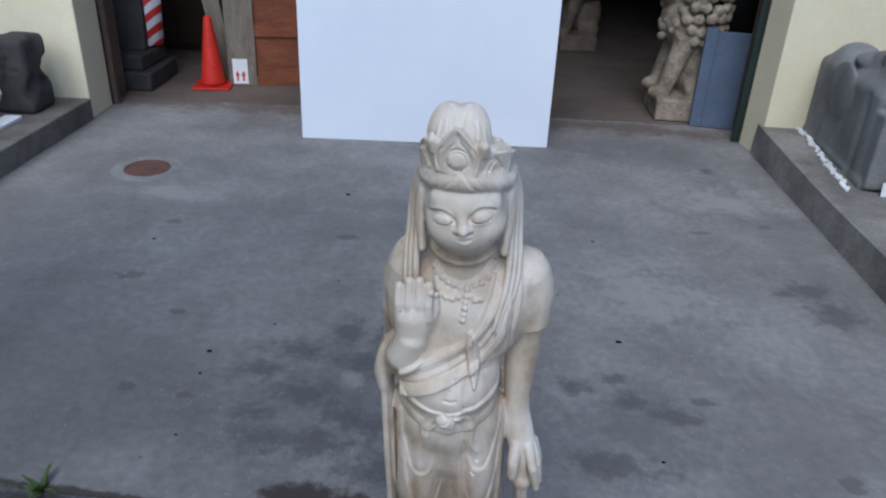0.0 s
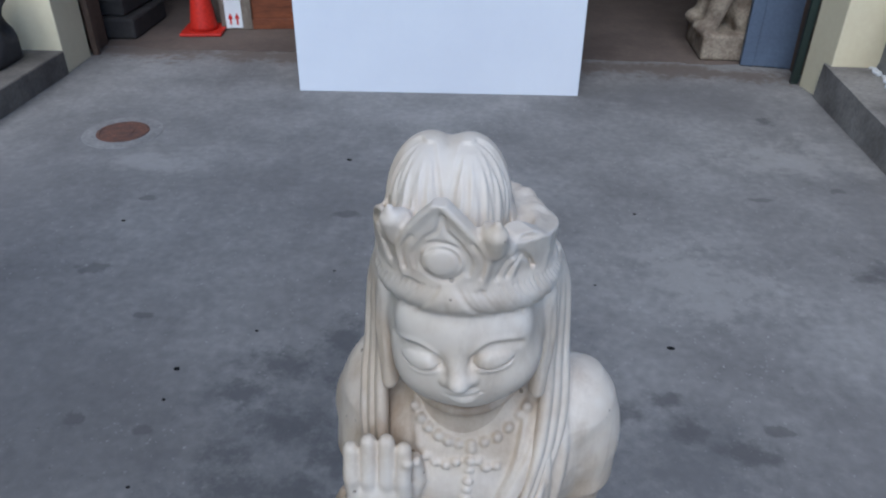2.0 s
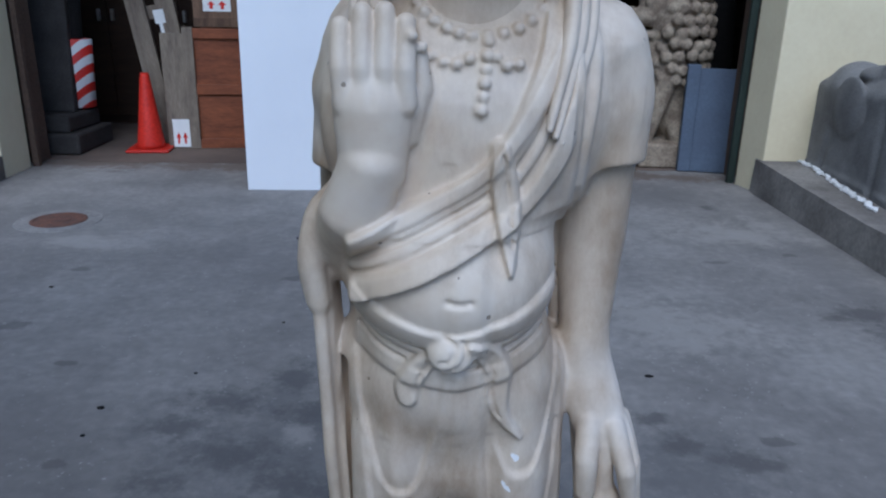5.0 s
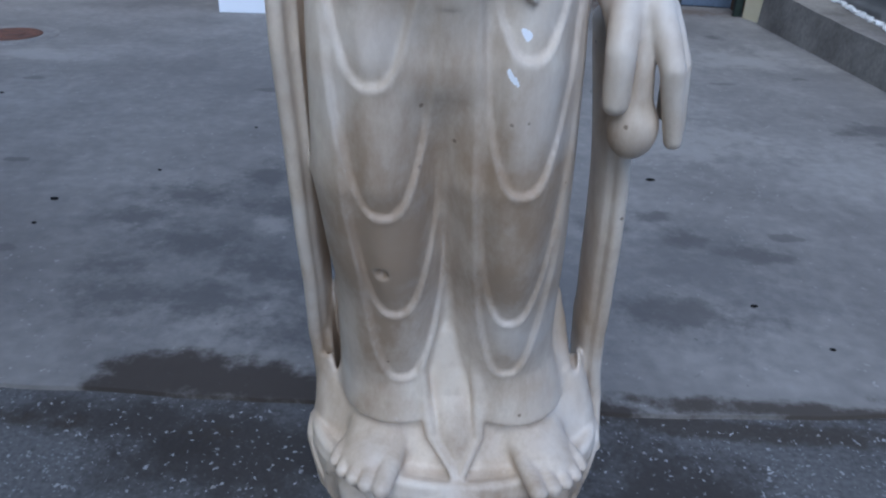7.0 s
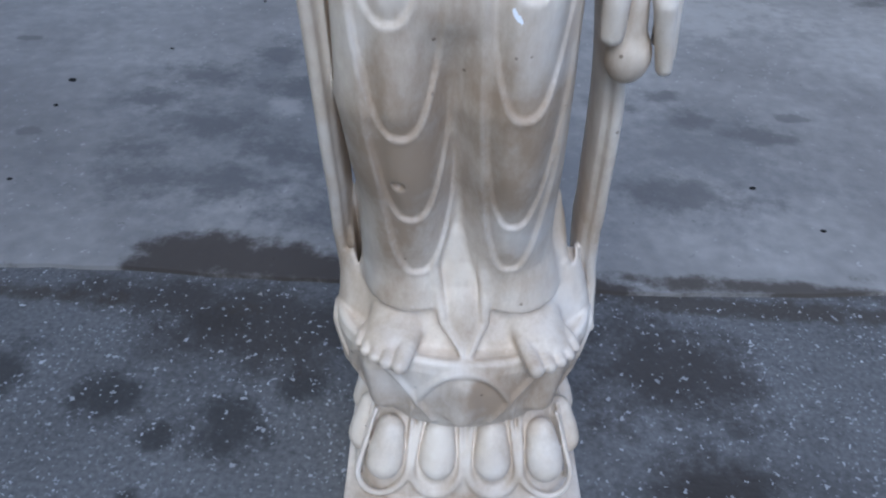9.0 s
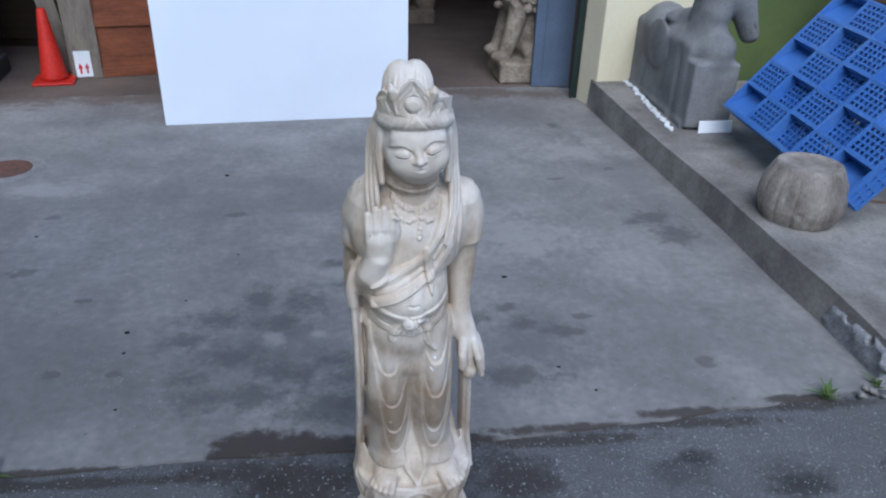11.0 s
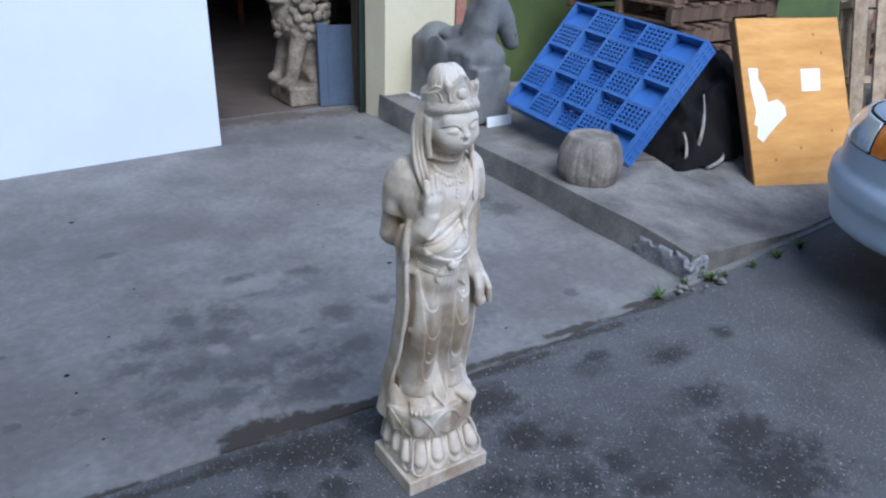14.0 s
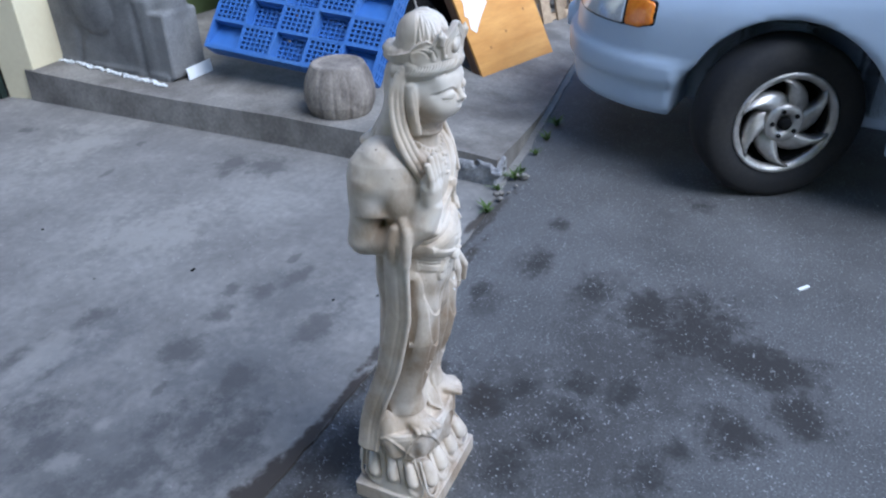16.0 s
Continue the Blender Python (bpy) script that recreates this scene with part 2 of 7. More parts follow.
        quads = []
        for ax in range(3):
            u, w = [(1, 2), (2, 0), (0, 1)][ax]
            lo_s, hi_s = [slice(1, -1)] * 3, [slice(1, -1)] * 3
            lo_s[ax], hi_s[ax] = slice(0, -1), slice(1, None)
            A, B = ins[tuple(lo_s)], ins[tuple(hi_s)]
            e = np.argwhere(A != B)
            flip = A[e[:, 0], e[:, 1], e[:, 2]]
            g = e.copy()
            for m in range(3):
                if m != ax:
                    g[:, m] += 1
            def cell(du, dw):
                c = g.copy()
                c[:, u] -= du
                c[:, w] -= dw
                return ids[c[:, 0], c[:, 1], c[:, 2]]
            q = np.stack([cell(1, 1), cell(0, 1), cell(0, 0), cell(1, 0)], 1)
            q[~flip] = q[~flip][:, ::-1]
            quads.append(q)
        q = np.concatenate(quads)
        return verts, q[(q >= 0).all(1)]


def skin_mesh(name, mat, *clays, shape=None):
    vs, qs, base = [], [], 0
    for c in clays:
        v, q = c.skin()
        vs.append(v)
        qs.append(q + base)
        base += len(v)
    v, q = np.concatenate(vs), np.concatenate(qs)
    if shape:
        v = shape(v)
    me = bpy.data.meshes.new(name)
    me.vertices.add(len(v))
    me.vertices.foreach_set("co", v.astype(np.float32).ravel())
    me.loops.add(4 * len(q))
    me.loops.foreach_set("vertex_index", q.astype(np.int32).ravel())
    me.polygons.add(len(q))
    me.polygons.foreach_set("loop_start", np.arange(0, 4 * len(q), 4, dtype=np.int32))
    me.polygons.foreach_set("use_smooth", np.ones(len(q), bool))
    me.materials.append(mat)
    me.update(calc_edges=True)
    me.validate()
    return me


# ---- surfaces ----
ASPHALT = material("asphalt", (0.126, 0.124, 0.122), (0.084, 0.082, 0.08), rough=0.85, big=2.2, fine=140, mix=0.7, bump=0.5, bump_scale=90)
CONCRETE = material("concrete", (0.248, 0.234, 0.215), (0.17, 0.16, 0.148), rough=0.85, big=2.6, fine=34, mix=0.3, bump=0.12)
KERB = material("kerb_concrete", (0.265, 0.245, 0.215), (0.14, 0.126, 0.11), rough=0.9, big=4, fine=60, mix=0.4, bump=0.3)
CREAM = material("cream_render", (0.72, 0.64, 0.43), (0.64, 0.56, 0.37), rough=0.75, big=1.5, fine=40, mix=0.1, bump=0.06)
GREENWALL = material("green_paint", (0.1, 0.13, 0.04), (0.07, 0.09, 0.03), rough=0.7, big=2, fine=30, mix=0.15, bump=0.05)
DARKGREEN = material("dark_green_frame", (0.02, 0.032, 0.025), rough=0.6, bump=0.05)
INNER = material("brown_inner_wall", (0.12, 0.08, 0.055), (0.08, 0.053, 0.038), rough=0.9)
GRANITE = material("grey_granite", (0.215, 0.21, 0.2), (0.14, 0.136, 0.13), rough=0.9, big=5, fine=160, mix=0.6, bump=0.3)
FOAM = material("white_board", (0.78, 0.79, 0.8), (0.74, 0.75, 0.77), rough=0.6, big=2, fine=30, mix=0.03, bump=0.0)
BLUE = material("blue_plastic", (0.05, 0.135, 0.4), (0.085, 0.18, 0.41), rough=0.45, big=3, fine=40, mix=0.15, bump=0.04, spec=0.45)
PLY = material("plywood", (0.64, 0.33, 0.085), (0.5, 0.23, 0.05), rough=0.6, big=2.5, fine=20, mix=0.3, bump=0.05, stretch=(1, 1, 6))
PAINT = material("car_paint", (0.46, 0.54, 0.65), (0.43, 0.51, 0.62), rough=0.32, metal=0.0, big=2, fine=200, mix=0.05, bump=0.0, spec=0.5)
RUBBER = material("tyre_rubber", (0.02, 0.02, 0.022), (0.03, 0.028, 0.026), rough=0.85, big=6, fine=60)
ALLOY = material("alloy_rim", (0.62, 0.6, 0.57), (0.4, 0.37, 0.33), rough=0.4, metal=0.7, big=12, fine=60, mix=0.3, bump=0.05)
RED = material("red_plastic", (0.6, 0.03, 0.015), (0.45, 0.02, 0.01), rough=0.5, bump=0.03)
WHITE = material("white_plastic", (0.8, 0.8, 0.78), (0.7, 0.7, 0.68), rough=0.6, mix=0.1, bump=0.02)
WOOD_RED = material("red_brown_wood", (0.23, 0.075, 0.03), (0.14, 0.045, 0.02), rough=0.6, big=4, fine=30, stretch=(1, 1, 5), bump=0.06)
WOOD_GREY = material("weathered_wood", (0.24, 0.2, 0.15), (0.14, 0.11, 0.085), rough=0.85, big=5, fine=50, mix=0.5, stretch=(4, 4, 0.6), bump=0.2)
WOOD_OLD = material("old_pine", (0.2, 0.125, 0.078), (0.1, 0.06, 0.038), rough=0.8, big=4, fine=40, mix=0.4, stretch=(5, 5, 0.7), bump=0.15, per_object=0.25)
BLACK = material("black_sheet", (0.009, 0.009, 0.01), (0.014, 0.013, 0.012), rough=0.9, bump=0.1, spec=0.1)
GLASS = material("lamp_glass", (0.75, 0.78, 0.8), rough=0.1, metal=0.3, bump=0.0, spec=0.7)
AMBER = material("amber_lens", (0.85, 0.25, 0.02), rough=0.2, bump=0.0, spec=0.6)
RUST = material("rusty_iron", (0.15, 0.07, 0.045), (0.085, 0.05, 0.04), rough=0.85, big=25, fine=120, bump=0.3)
SLATE = material("blue_grey_stone", (0.1, 0.13, 0.18), (0.08, 0.1, 0.14), rough=0.7, big=4, fine=60, mix=0.3, bump=0.1)
MORTAR = material("pale_mortar", (0.25, 0.236, 0.217), (0.18, 0.17, 0.158), rough=0.9, big=10, fine=70, mix=0.4, bump=0.2)
LEAF = material("weed_leaf", (0.1, 0.16, 0.04), (0.07, 0.1, 0.03), rough=0.7, big=30, bump=0.0)


def stained(m, spots, colour, amount, wobble=5.0, low=0.3, high=0.75, grain=26.0):
    """Mottled patches of spilled water and oil, and of painted-in shade, with broken edges."""
    nt = m.node_tree
    n, li = nt.nodes, nt.links
    b = n["Principled BSDF"]
    src = b.inputs["Base Color"].links[0].from_socket
    tc = n.new("ShaderNodeTexCoord")

    def mathn(op, a, v):
        q = n.new("ShaderNodeMath")
        q.operation = op
        li.new(a, q.inputs[0])
        if isinstance(v, float):
            q.inputs[1].default_value = v
        else:
            li.new(v, q.inputs[1])
        return q.outputs[0]
    waves = None
    for scale, rough, height in ((wobble, 0.62, 1.6), (grain, 0.72, 1.4)):
        nz = n.new("ShaderNodeTexNoise")
        nz.inputs["Scale"].default_value, nz.inputs["Detail"].default_value, nz.inputs["Roughness"].default_value = scale, 8, rough
        li.new(tc.outputs["Object"], nz.inputs["Vector"])
        w = mathn("MULTIPLY", mathn("SUBTRACT", nz.outputs["Fac"], 0.5), height)
        waves = w if waves is None else mathn("ADD", waves, w)
    total = None
    for x, y, rx, ry in spots:
        mp = n.new("ShaderNodeMapping")
        mp.vector_type = "TEXTURE"
        mp.inputs["Location"].default_value = (x, y, 0)
        mp.inputs["Scale"].default_value = (rx * 1.5, ry * 1.5, 1)
        li.new(tc.outputs["Object"], mp.inputs["Vector"])
        ln = n.new("ShaderNodeVectorMath")
        ln.operation = "LENGTH"
        li.new(mp.outputs[0], ln.inputs[0])
        r = n.new("ShaderNodeMapRange")
        r.inputs["From Min"].default_value, r.inputs["From Max"].default_value = 0.0, 1.0
        r.inputs["To Min"].default_value, r.inputs["To Max"].default_value = 1.0, 0.0
        li.new(ln.outputs["Value"], r.inputs["Value"])
        total = r.outputs[0] if total is None else mathn("MAXIMUM", total, r.outputs[0])
    gate = n.new("ShaderNodeMapRange")
    gate.inputs["From Max"].default_value = 0.12
    li.new(total, gate.inputs["Value"])
    rr = n.new("ShaderNodeMapRange")
    rr.interpolation_type = "SMOOTHSTEP"
    rr.inputs["From Min"].default_value, rr.inputs["From Max"].default_value, rr.inputs["To Max"].default_value = low, high, amount
    li.new(mathn("ADD", total, waves), rr.inputs["Value"])
    mx = n.new("ShaderNodeMix")
    mx.data_type = "RGBA"
    mx.inputs["B"].default_value = (*colour, 1)
    li.new(mathn("MULTIPLY", rr.outputs[0], gate.outputs[0]), mx.inputs["Factor"])
    li.new(src, mx.inputs["A"])
    li.new(mx.outputs["Result"], b.inputs["Base Color"])


def chips(m, scale, size, colour, share, cluster=4.0):
    """Pale uneven stone chips showing in the surface, in drifts."""
    nt = m.node_tree
    n, li = nt.nodes, nt.links
    b = n["Principled BSDF"]
    src = b.inputs["Base Color"].links[0].from_socket
    tc = n.new("ShaderNodeTexCoord")
    bend = n.new("ShaderNodeTexNoise")
    bend.inputs["Scale"].default_value = scale * 1.3
    li.new(tc.outputs["Object"], bend.inputs["Vector"])
    off = n.new("ShaderNodeVectorMath")
    off.operation = "MULTIPLY_ADD"
    off.inputs[1].default_value = (1.6 / scale,) * 3
    li.new(bend.outputs["Color"], off.inputs[0])
    li.new(tc.outputs["Object"], off.inputs[2])
    v = n.new("ShaderNodeTexVoronoi")
    v.inputs["Scale"].default_value = scale
    li.new(off.outputs[0], v.inputs["Vector"])
    sep = n.new("ShaderNodeSeparateColor")
    li.new(v.outputs["Color"], sep.inputs[0])
    # each chip its own size
    rad = n.new("ShaderNodeMapRange")
    rad.inputs["To Min"].default_value, rad.inputs["To Max"].default_value = size * 0.35, size
    li.new(sep.outputs[1], rad.inputs["Value"])
    near = n.new("ShaderNodeMath")
    near.operation = "LESS_THAN"
    li.new(v.outputs["Distance"], near.inputs[0])
    li.new(rad.outputs[0], near.inputs[1])
    drift = n.new("ShaderNodeTexNoise")
    drift.inputs["Scale"].default_value, drift.inputs["Detail"].default_value = cluster, 5
    li.new(tc.outputs["Object"], drift.inputs["Vector"])
    dr = n.new("ShaderNodeMapRange")
    dr.inputs["From Min"].default_value, dr.inputs["From Max"].default_value = 0.36, 0.62
    dr.inputs["To Min"].default_value, dr.inputs["To Max"].default_value = 0.15 * share, share
    li.new(drift.outputs["Fac"], dr.inputs["Value"])
    pick = n.new("ShaderNodeMath")
    pick.operation = "LESS_THAN"
    li.new(sep.outputs[0], pick.inputs[0])
    li.new(dr.outputs[0], pick.inputs[1])
    both = n.new("ShaderNodeMath")
    both.operation = "MULTIPLY"
    li.new(near.outputs[0], both.inputs[0])
    li.new(pick.outputs[0], both.inputs[1])
    tone = n.new("ShaderNodeMath")
    tone.operation = "MULTIPLY"
    li.new(both.outputs[0], tone.inputs[0])
    li.new(sep.outputs[2], tone.inputs[1])
    mx = n.new("ShaderNodeMix")
    mx.data_type = "RGBA"
    mx.inputs["B"].default_value = (*colour, 1)
    li.new(tone.outputs[0], mx.inputs["Factor"])
    li.new(src, mx.inputs["A"])
    li.new(mx.outputs["Result"], b.inputs["Base Color"])


chips(ASPHALT, 210, 0.5, (0.22, 0.22, 0.23), 0.42, 6.0)
# old oil and drips on the asphalt
_drip = random.Random(4)
stained(ASPHALT, [(0.876, -0.416, 0.19, 0.17), (0.78, -0.65, 0.14, 0.16), (0.9, -0.28, 0.13, 0.1), (0.62, -0.77, 0.1, 0.09), (0.463, -0.63, 0.1, 0.09)], (0.028, 0.025, 0.023), 0.85, 7.0, 0.08, 0.75)
stained(ASPHALT, [(0.93, -0.1, 0.2, 0.13), (0.98, 0.19, 0.15, 0.11), (0.6, -0.3, 0.35, 0.3), (0.3, -0.05, 0.35, 0.28), (0.25, -0.35, 0.3, 0.2), (0.7, 0.22, 0.14, 0.06)], (0.045, 0.042, 0.04), 0.55, 8.0, 0.25, 0.95)
stained(ASPHALT, [(0.267, 0.01, 0.08, 0.06), (0.365, -0.055, 0.06, 0.045), (0.32, -0.214, 0.1, 0.06), (0.074, -0.137, 0.1, 0.07), (0.205, -0.177, 0.055, 0.05), (0.206, -0.45, 0.09, 0.06), (0.334, -0.51, 0.045, 0.035), (0.471, -0.312, 0.08, 0.05), (0.455, -0.188, 0.06, 0.065), (1.7, -0.262, 0.06, 0.07), (1.304, 0.191, 0.055, 0.04), (1.01, 0.16, 0.09, 0.05), (0.924, -0.067, 0.1, 0.065), (0.742, 0.264, 0.08, 0.035)], (0.03, 0.028, 0.026), 0.8, 11.0, 0.08, 0.95)
stained(ASPHALT, [(-0.648, 0.126, 0.05, 0.06), (-0.485, 0.1, 0.046, 0.045), (-0.325, 0.07, 0.055, 0.05), (-0.408, 0.047, 0.03, 0.02), (-0.238, 0.141, 0.035, 0.035), (-0.39, 0.25, 0.05, 0.025), (-0.35, -0.05, 0.028, 0.022), (-0.297, -0.09, 0.028, 0.022), (-0.4, -0.04, 0.014, 0.014), (-0.55, -0.12, 0.05, 0.03), (-0.12, -0.25, 0.05, 0.03)], (0.03, 0.028, 0.026), 0.82, 16.0, 0.1, 0.75)
stained(ASPHALT, [(-0.3, 0.25, 0.2, 0.1), (-0.48, 0.29, 0.16, 0.05), (-0.08, 0.27, 0.18, 0.09), (0.22, 0.225, 0.16, 0.11), (0.28, 0.04, 0.07, 0.06)], (0.034, 0.029, 0.025), 0.84, 7.0, 0.05, 0.8)
stained(ASPHALT, [(0.4, 0.36, 0.3, 0.025), (0.8, 0.41, 0.3, 0.025), (1.2, 0.465, 0.3, 0.025), (-0.95, 0.28, 0.5, 0.02)], (0.04, 0.032, 0.024), 0.75, 12.0, 0.15, 0.7)
chips(ASPHALT, 130, 0.42, (0.3, 0.3, 0.3), 0.2, 3.5)
chips(ASPHALT, 60, 0.22, (0.42, 0.42, 0.42), 0.1, 5.0)
chips(ASPHALT, 190, 0.42, (0.33, 0.33, 0.34), 0.16, 9.0)
chips(CONCRETE, 60, 0.3, (0.13, 0.122, 0.114), 0.16, 2.5)
chips(CONCRETE, 110, 0.4, (0.33, 0.315, 0.295), 0.14, 2.5)
# scuffed grey patches behind the figure
stained(CONCRETE, [(-0.45, 0.78, 0.42, 0.42), (0.1, 0.72, 0.4, 0.28), (0.42, 0.8, 0.22, 0.25), (-0.1, 1.25, 0.35, 0.14)], (0.11, 0.108, 0.108), 0.6, 8.0, 0.2, 1.0, 40.0)
stained(CONCRETE, [(-0.65, 1.0, 0.11, 0.08), (-0.72, 0.88, 0.09, 0.06), (-0.52, 1.15, 0.07, 0.1), (-0.43, 0.97, 0.1, 0.07), (-0.36, 1.1, 0.1, 0.1), (-0.56, 0.79, 0.14, 0.08), (-0.61, 0.58, 0.12, 0.07), (-0.48, 0.59, 0.13, 0.07), (-0.39, 0.7, 0.12, 0.07), (-0.69, 0.68, 0.07, 0.06), (-0.24, 0.75, 0.1, 0.07), (-0.18, 0.66, 0.13, 0.08), (-0.25, 0.53, 0.16, 0.1)], (0.07, 0.068, 0.069), 0.68, 13.0, 0.2, 0.95, 48.0)
stained(CONCRETE, [(0.0, 1.33, 0.11, 0.05), (-0.24, 1.37, 0.1, 0.04), (0.04, 0.95, 0.09, 0.08), (0.23, 0.97, 0.07, 0.045), (0.36, 1.04, 0.06, 0.04), (0.4, 0.93, 0.05, 0.045), (0.34, 0.64, 0.13, 0.06), (0.52, 0.886, 0.07, 0.045), (0.0, 0.7, 0.1, 0.065), (-0.13, 0.55, 0.1, 0.05), (1.146, 1.732, 0.1, 0.09), (1.19, 1.58, 0.1, 0.1), (0.97, 2.98, 0.05, 0.06)], (0.08, 0.075, 0.073), 0.7, 11.0, 0.15, 0.8)
# broad soft patches; the left end's dimmer light is put into their colour
stained(CONCRETE, [(-1.5, 0.75, 1.0, 0.5), (-2.1, 1.65, 0.6, 0.9), (0.9, 0.85, 0.5, 0.3), (1.2, 2.2, 0.2, 0.6), (0.6, 3.2, 0.8, 0.3), (-0.55, 1.95, 0.8, 0.35)], (0.125, 0.117, 0.11), 0.5, 4.0, 0.15, 1.0)
stained(CONCRETE, [(_drip.uniform(-1.6, 1.3), _drip.uniform(0.5, 2.6), _drip.uniform(0.02, 0.06), _drip.uniform(0.015, 0.04)) for _ in range(14)], (0.09, 0.083, 0.078), 0.55, 18.0, 0.3, 0.65)
# the wet brown tongue that runs over the slab's edge
stained(CONCRETE, [(-0.52, 0.35, 0.05, 0.03), (-0.48, 0.38, 0.07, 0.045), (-0.42, 0.39, 0.08, 0.05), (-0.34, 0.38, 0.09, 0.045), (-0.25, 0.37, 0.09, 0.035), (-0.12, 0.365, 0.12, 0.025), (0.1, 0.37, 0.12, 0.02)], (0.042, 0.033, 0.026), 0.92, 9.0, -0.02, 0.55)
stained(CONCRETE, [(0.45, 0.4, 0.25, 0.02), (0.85, 0.445, 0.25, 0.022), (1.2, 0.49, 0.2, 0.02), (-0.95, 0.315, 0.4, 0.015)], (0.045, 0.035, 0.026), 0.85, 12.0, 0.15, 0.7)
stained(CONCRETE, [(-2.3, 3.45, 0.7, 0.16), (-1.5, 3.5, 0.9, 0.14), (0.6, 3.64, 0.9, 0.14), (-0.5, 3.55, 0.9, 0.14)], (0.12, 0.09, 0.07), 0.8, 6.0, 0.25, 0.8)
stained(CONCRETE, [(0.98, 2.6, 0.4, 0.28), (-1.6, 2.1, 0.25, 0.12), (-0.2, 1.3, 0.25, 0.12), (0.5, 1.6, 0.4, 0.3), (-0.45, 0.88, 0.06, 0.07), (-0.3, 0.9, 0.06, 0.04), (0.0, 0.85, 0.07, 0.03)], (0.33, 0.31, 0.28), 0.5, 5.0, 0.4, 0.9)


# ---- setting ----
def edge_y(x):
    """Where the concrete slab ends against the asphalt."""
    return float(np.interp(x, [-6, -1.33, -0.93, -0.8, -0.62, 0, 0.25, 0.46, 0.68, 0.92, 1.18, 1.43, 1.85, 2.5, 3.0, 6], [0.3, 0.305, 0.31, 0.325, 0.342, 0.355, 0.375, 0.393, 0.42, 0.45, 0.483, 0.52, 0.57, 0.68, 0.77, 1.2]))


bm = bmesh.new()
bmesh.ops.create_grid(bm, x_segments=8, y_segments=8, size=600)
thing("ground", bm, ASPHALT, "dark worn asphalt with damp patches", "ground", kind="structure")

pts = []
for i in range(301):
    x = -6 + 12 * i / 300
    pts.append((x, edge_y(x) + 0.012 * noise.noise((x * 6, 0, 3)) + 0.006 * noise.noise((x * 30, 1, 3))))
pts += [(6, 10.2), (-6, 10.2)]
thing("floor", prism(pts, -0.1, 0.008), CONCRETE, "stained grey concrete slab with a ragged edge", "floor", kind="structure")

thing("floor_inner", prism([(-4.5, 3.45)] + [(x, 3.72 + 0.1 * x + 0.05 * noise.noise((x * 3, 0, 5)) + 0.02 * noise.noise((x * 14, 2, 5))) for x in np.linspace(-2.66, 1.19, 60)] + [(3.2, 3.99), (3.2, 9.8), (-4.5, 9.8)], 0.0085, 0.011), material("brown_dusty_floor", (0.15, 0.115, 0.092), (0.1, 0.076, 0.062), rough=0.85, big=2, fine=40, mix=0.3, bump=0.1), "brown dusty concrete floor inside the room", "floor", kind="structure")

thing("threshold_strip", prism([(-2.4, 3.25), (-2.0, 3.3), (-2.0, 3.325), (-2.4, 3.28)], 0.0085, 0.0125), MORTAR, "thin pale strip across the opening", "threshold", kind="structure")

# raised platform beside the opening, falling to the asphalt
def shelf_z(x, y):
    fall = np.clip((x - 1.5) / 0.9, 0, 1) * np.clip(1 - (y - 0.9) / 0.9, 0, 1)
    front = np.clip((y - 0.4) / 0.5, 0, 1)
    return 0.02 + (0.09 + 0.04 * front) * (1 - fall) + 0.03 * np.clip((y - 2.5) / 0.8, 0, 1)


def face_x(y):
    return float(np.interp(y, [0.52, 0.745, 1.2, 1.62, 3.33], [1.5, 1.485, 1.445, 1.43, 1.29]))


bm = bmesh.new()
ny, nx = 40, 40
grid = []
for j in range(ny + 1):
    row = []
    for i in range(nx + 1):
        v = j / ny
        u = (i / nx) ** 1.5
        y0 = 3.37
        x_a = face_x(0.5 + (y0 - 0.5) * v)
        x = x_a + (5.5 - x_a) * u
        ylow = edge_y(x) + 0.03
        y = ylow + (y0 - ylow) * v
        x = face_x(y) + (5.5 - face_x(y)) * u
        row.append(bm.verts.new((x, y, shelf_z(x, y) + 0.004 * noise.noise((x * 5, y * 5, 0)))))
    grid.append(row)
for j in range(ny):
    for i in range(nx):
        bm.faces.new((grid[j][i], grid[j][i + 1], grid[j + 1][i + 1], grid[j + 1][i]))
rim = [grid[j][0] for j in range(ny, -1, -1)] + grid[0][1:]
low = [bm.verts.new((v.co.x - 0.01, v.co.y, -0.02)) for v in rim]
for a, b, c, d in zip(rim, rim[1:], low[1:], low):
    bm.faces.new((a, d, c, b))
bmesh.ops.recalc_face_normals(bm, faces=bm.faces)
thing("kerb_platform", bm, KERB, "raised rough concrete platform with a crumbling corner", "platform", kind="structure")

bm = prism([(-6, 0.9), (-2.37, 0.9), (-2.535, 3.02), (-6, 2.66)], -0.02, 0.13, 0.008)
thing("kerb_platform", bm, material("dark_ledge_concrete", (0.17, 0.15, 0.125), (0.1, 0.088, 0.075), rough=0.9, big=5, fine=60, mix=0.4, bump=0.3), "rough concrete ledge along the cream wall", "platform", kind="structure")

# unseen wall, added only to cut sun and sky light on the left
thing("wall_side", box((-2.4, -9, 0), (-2.2, 0.5, 7.0)), GREENWALL, "plain unseen wall added to block sun and sky light from the left", "wall", kind="structure")

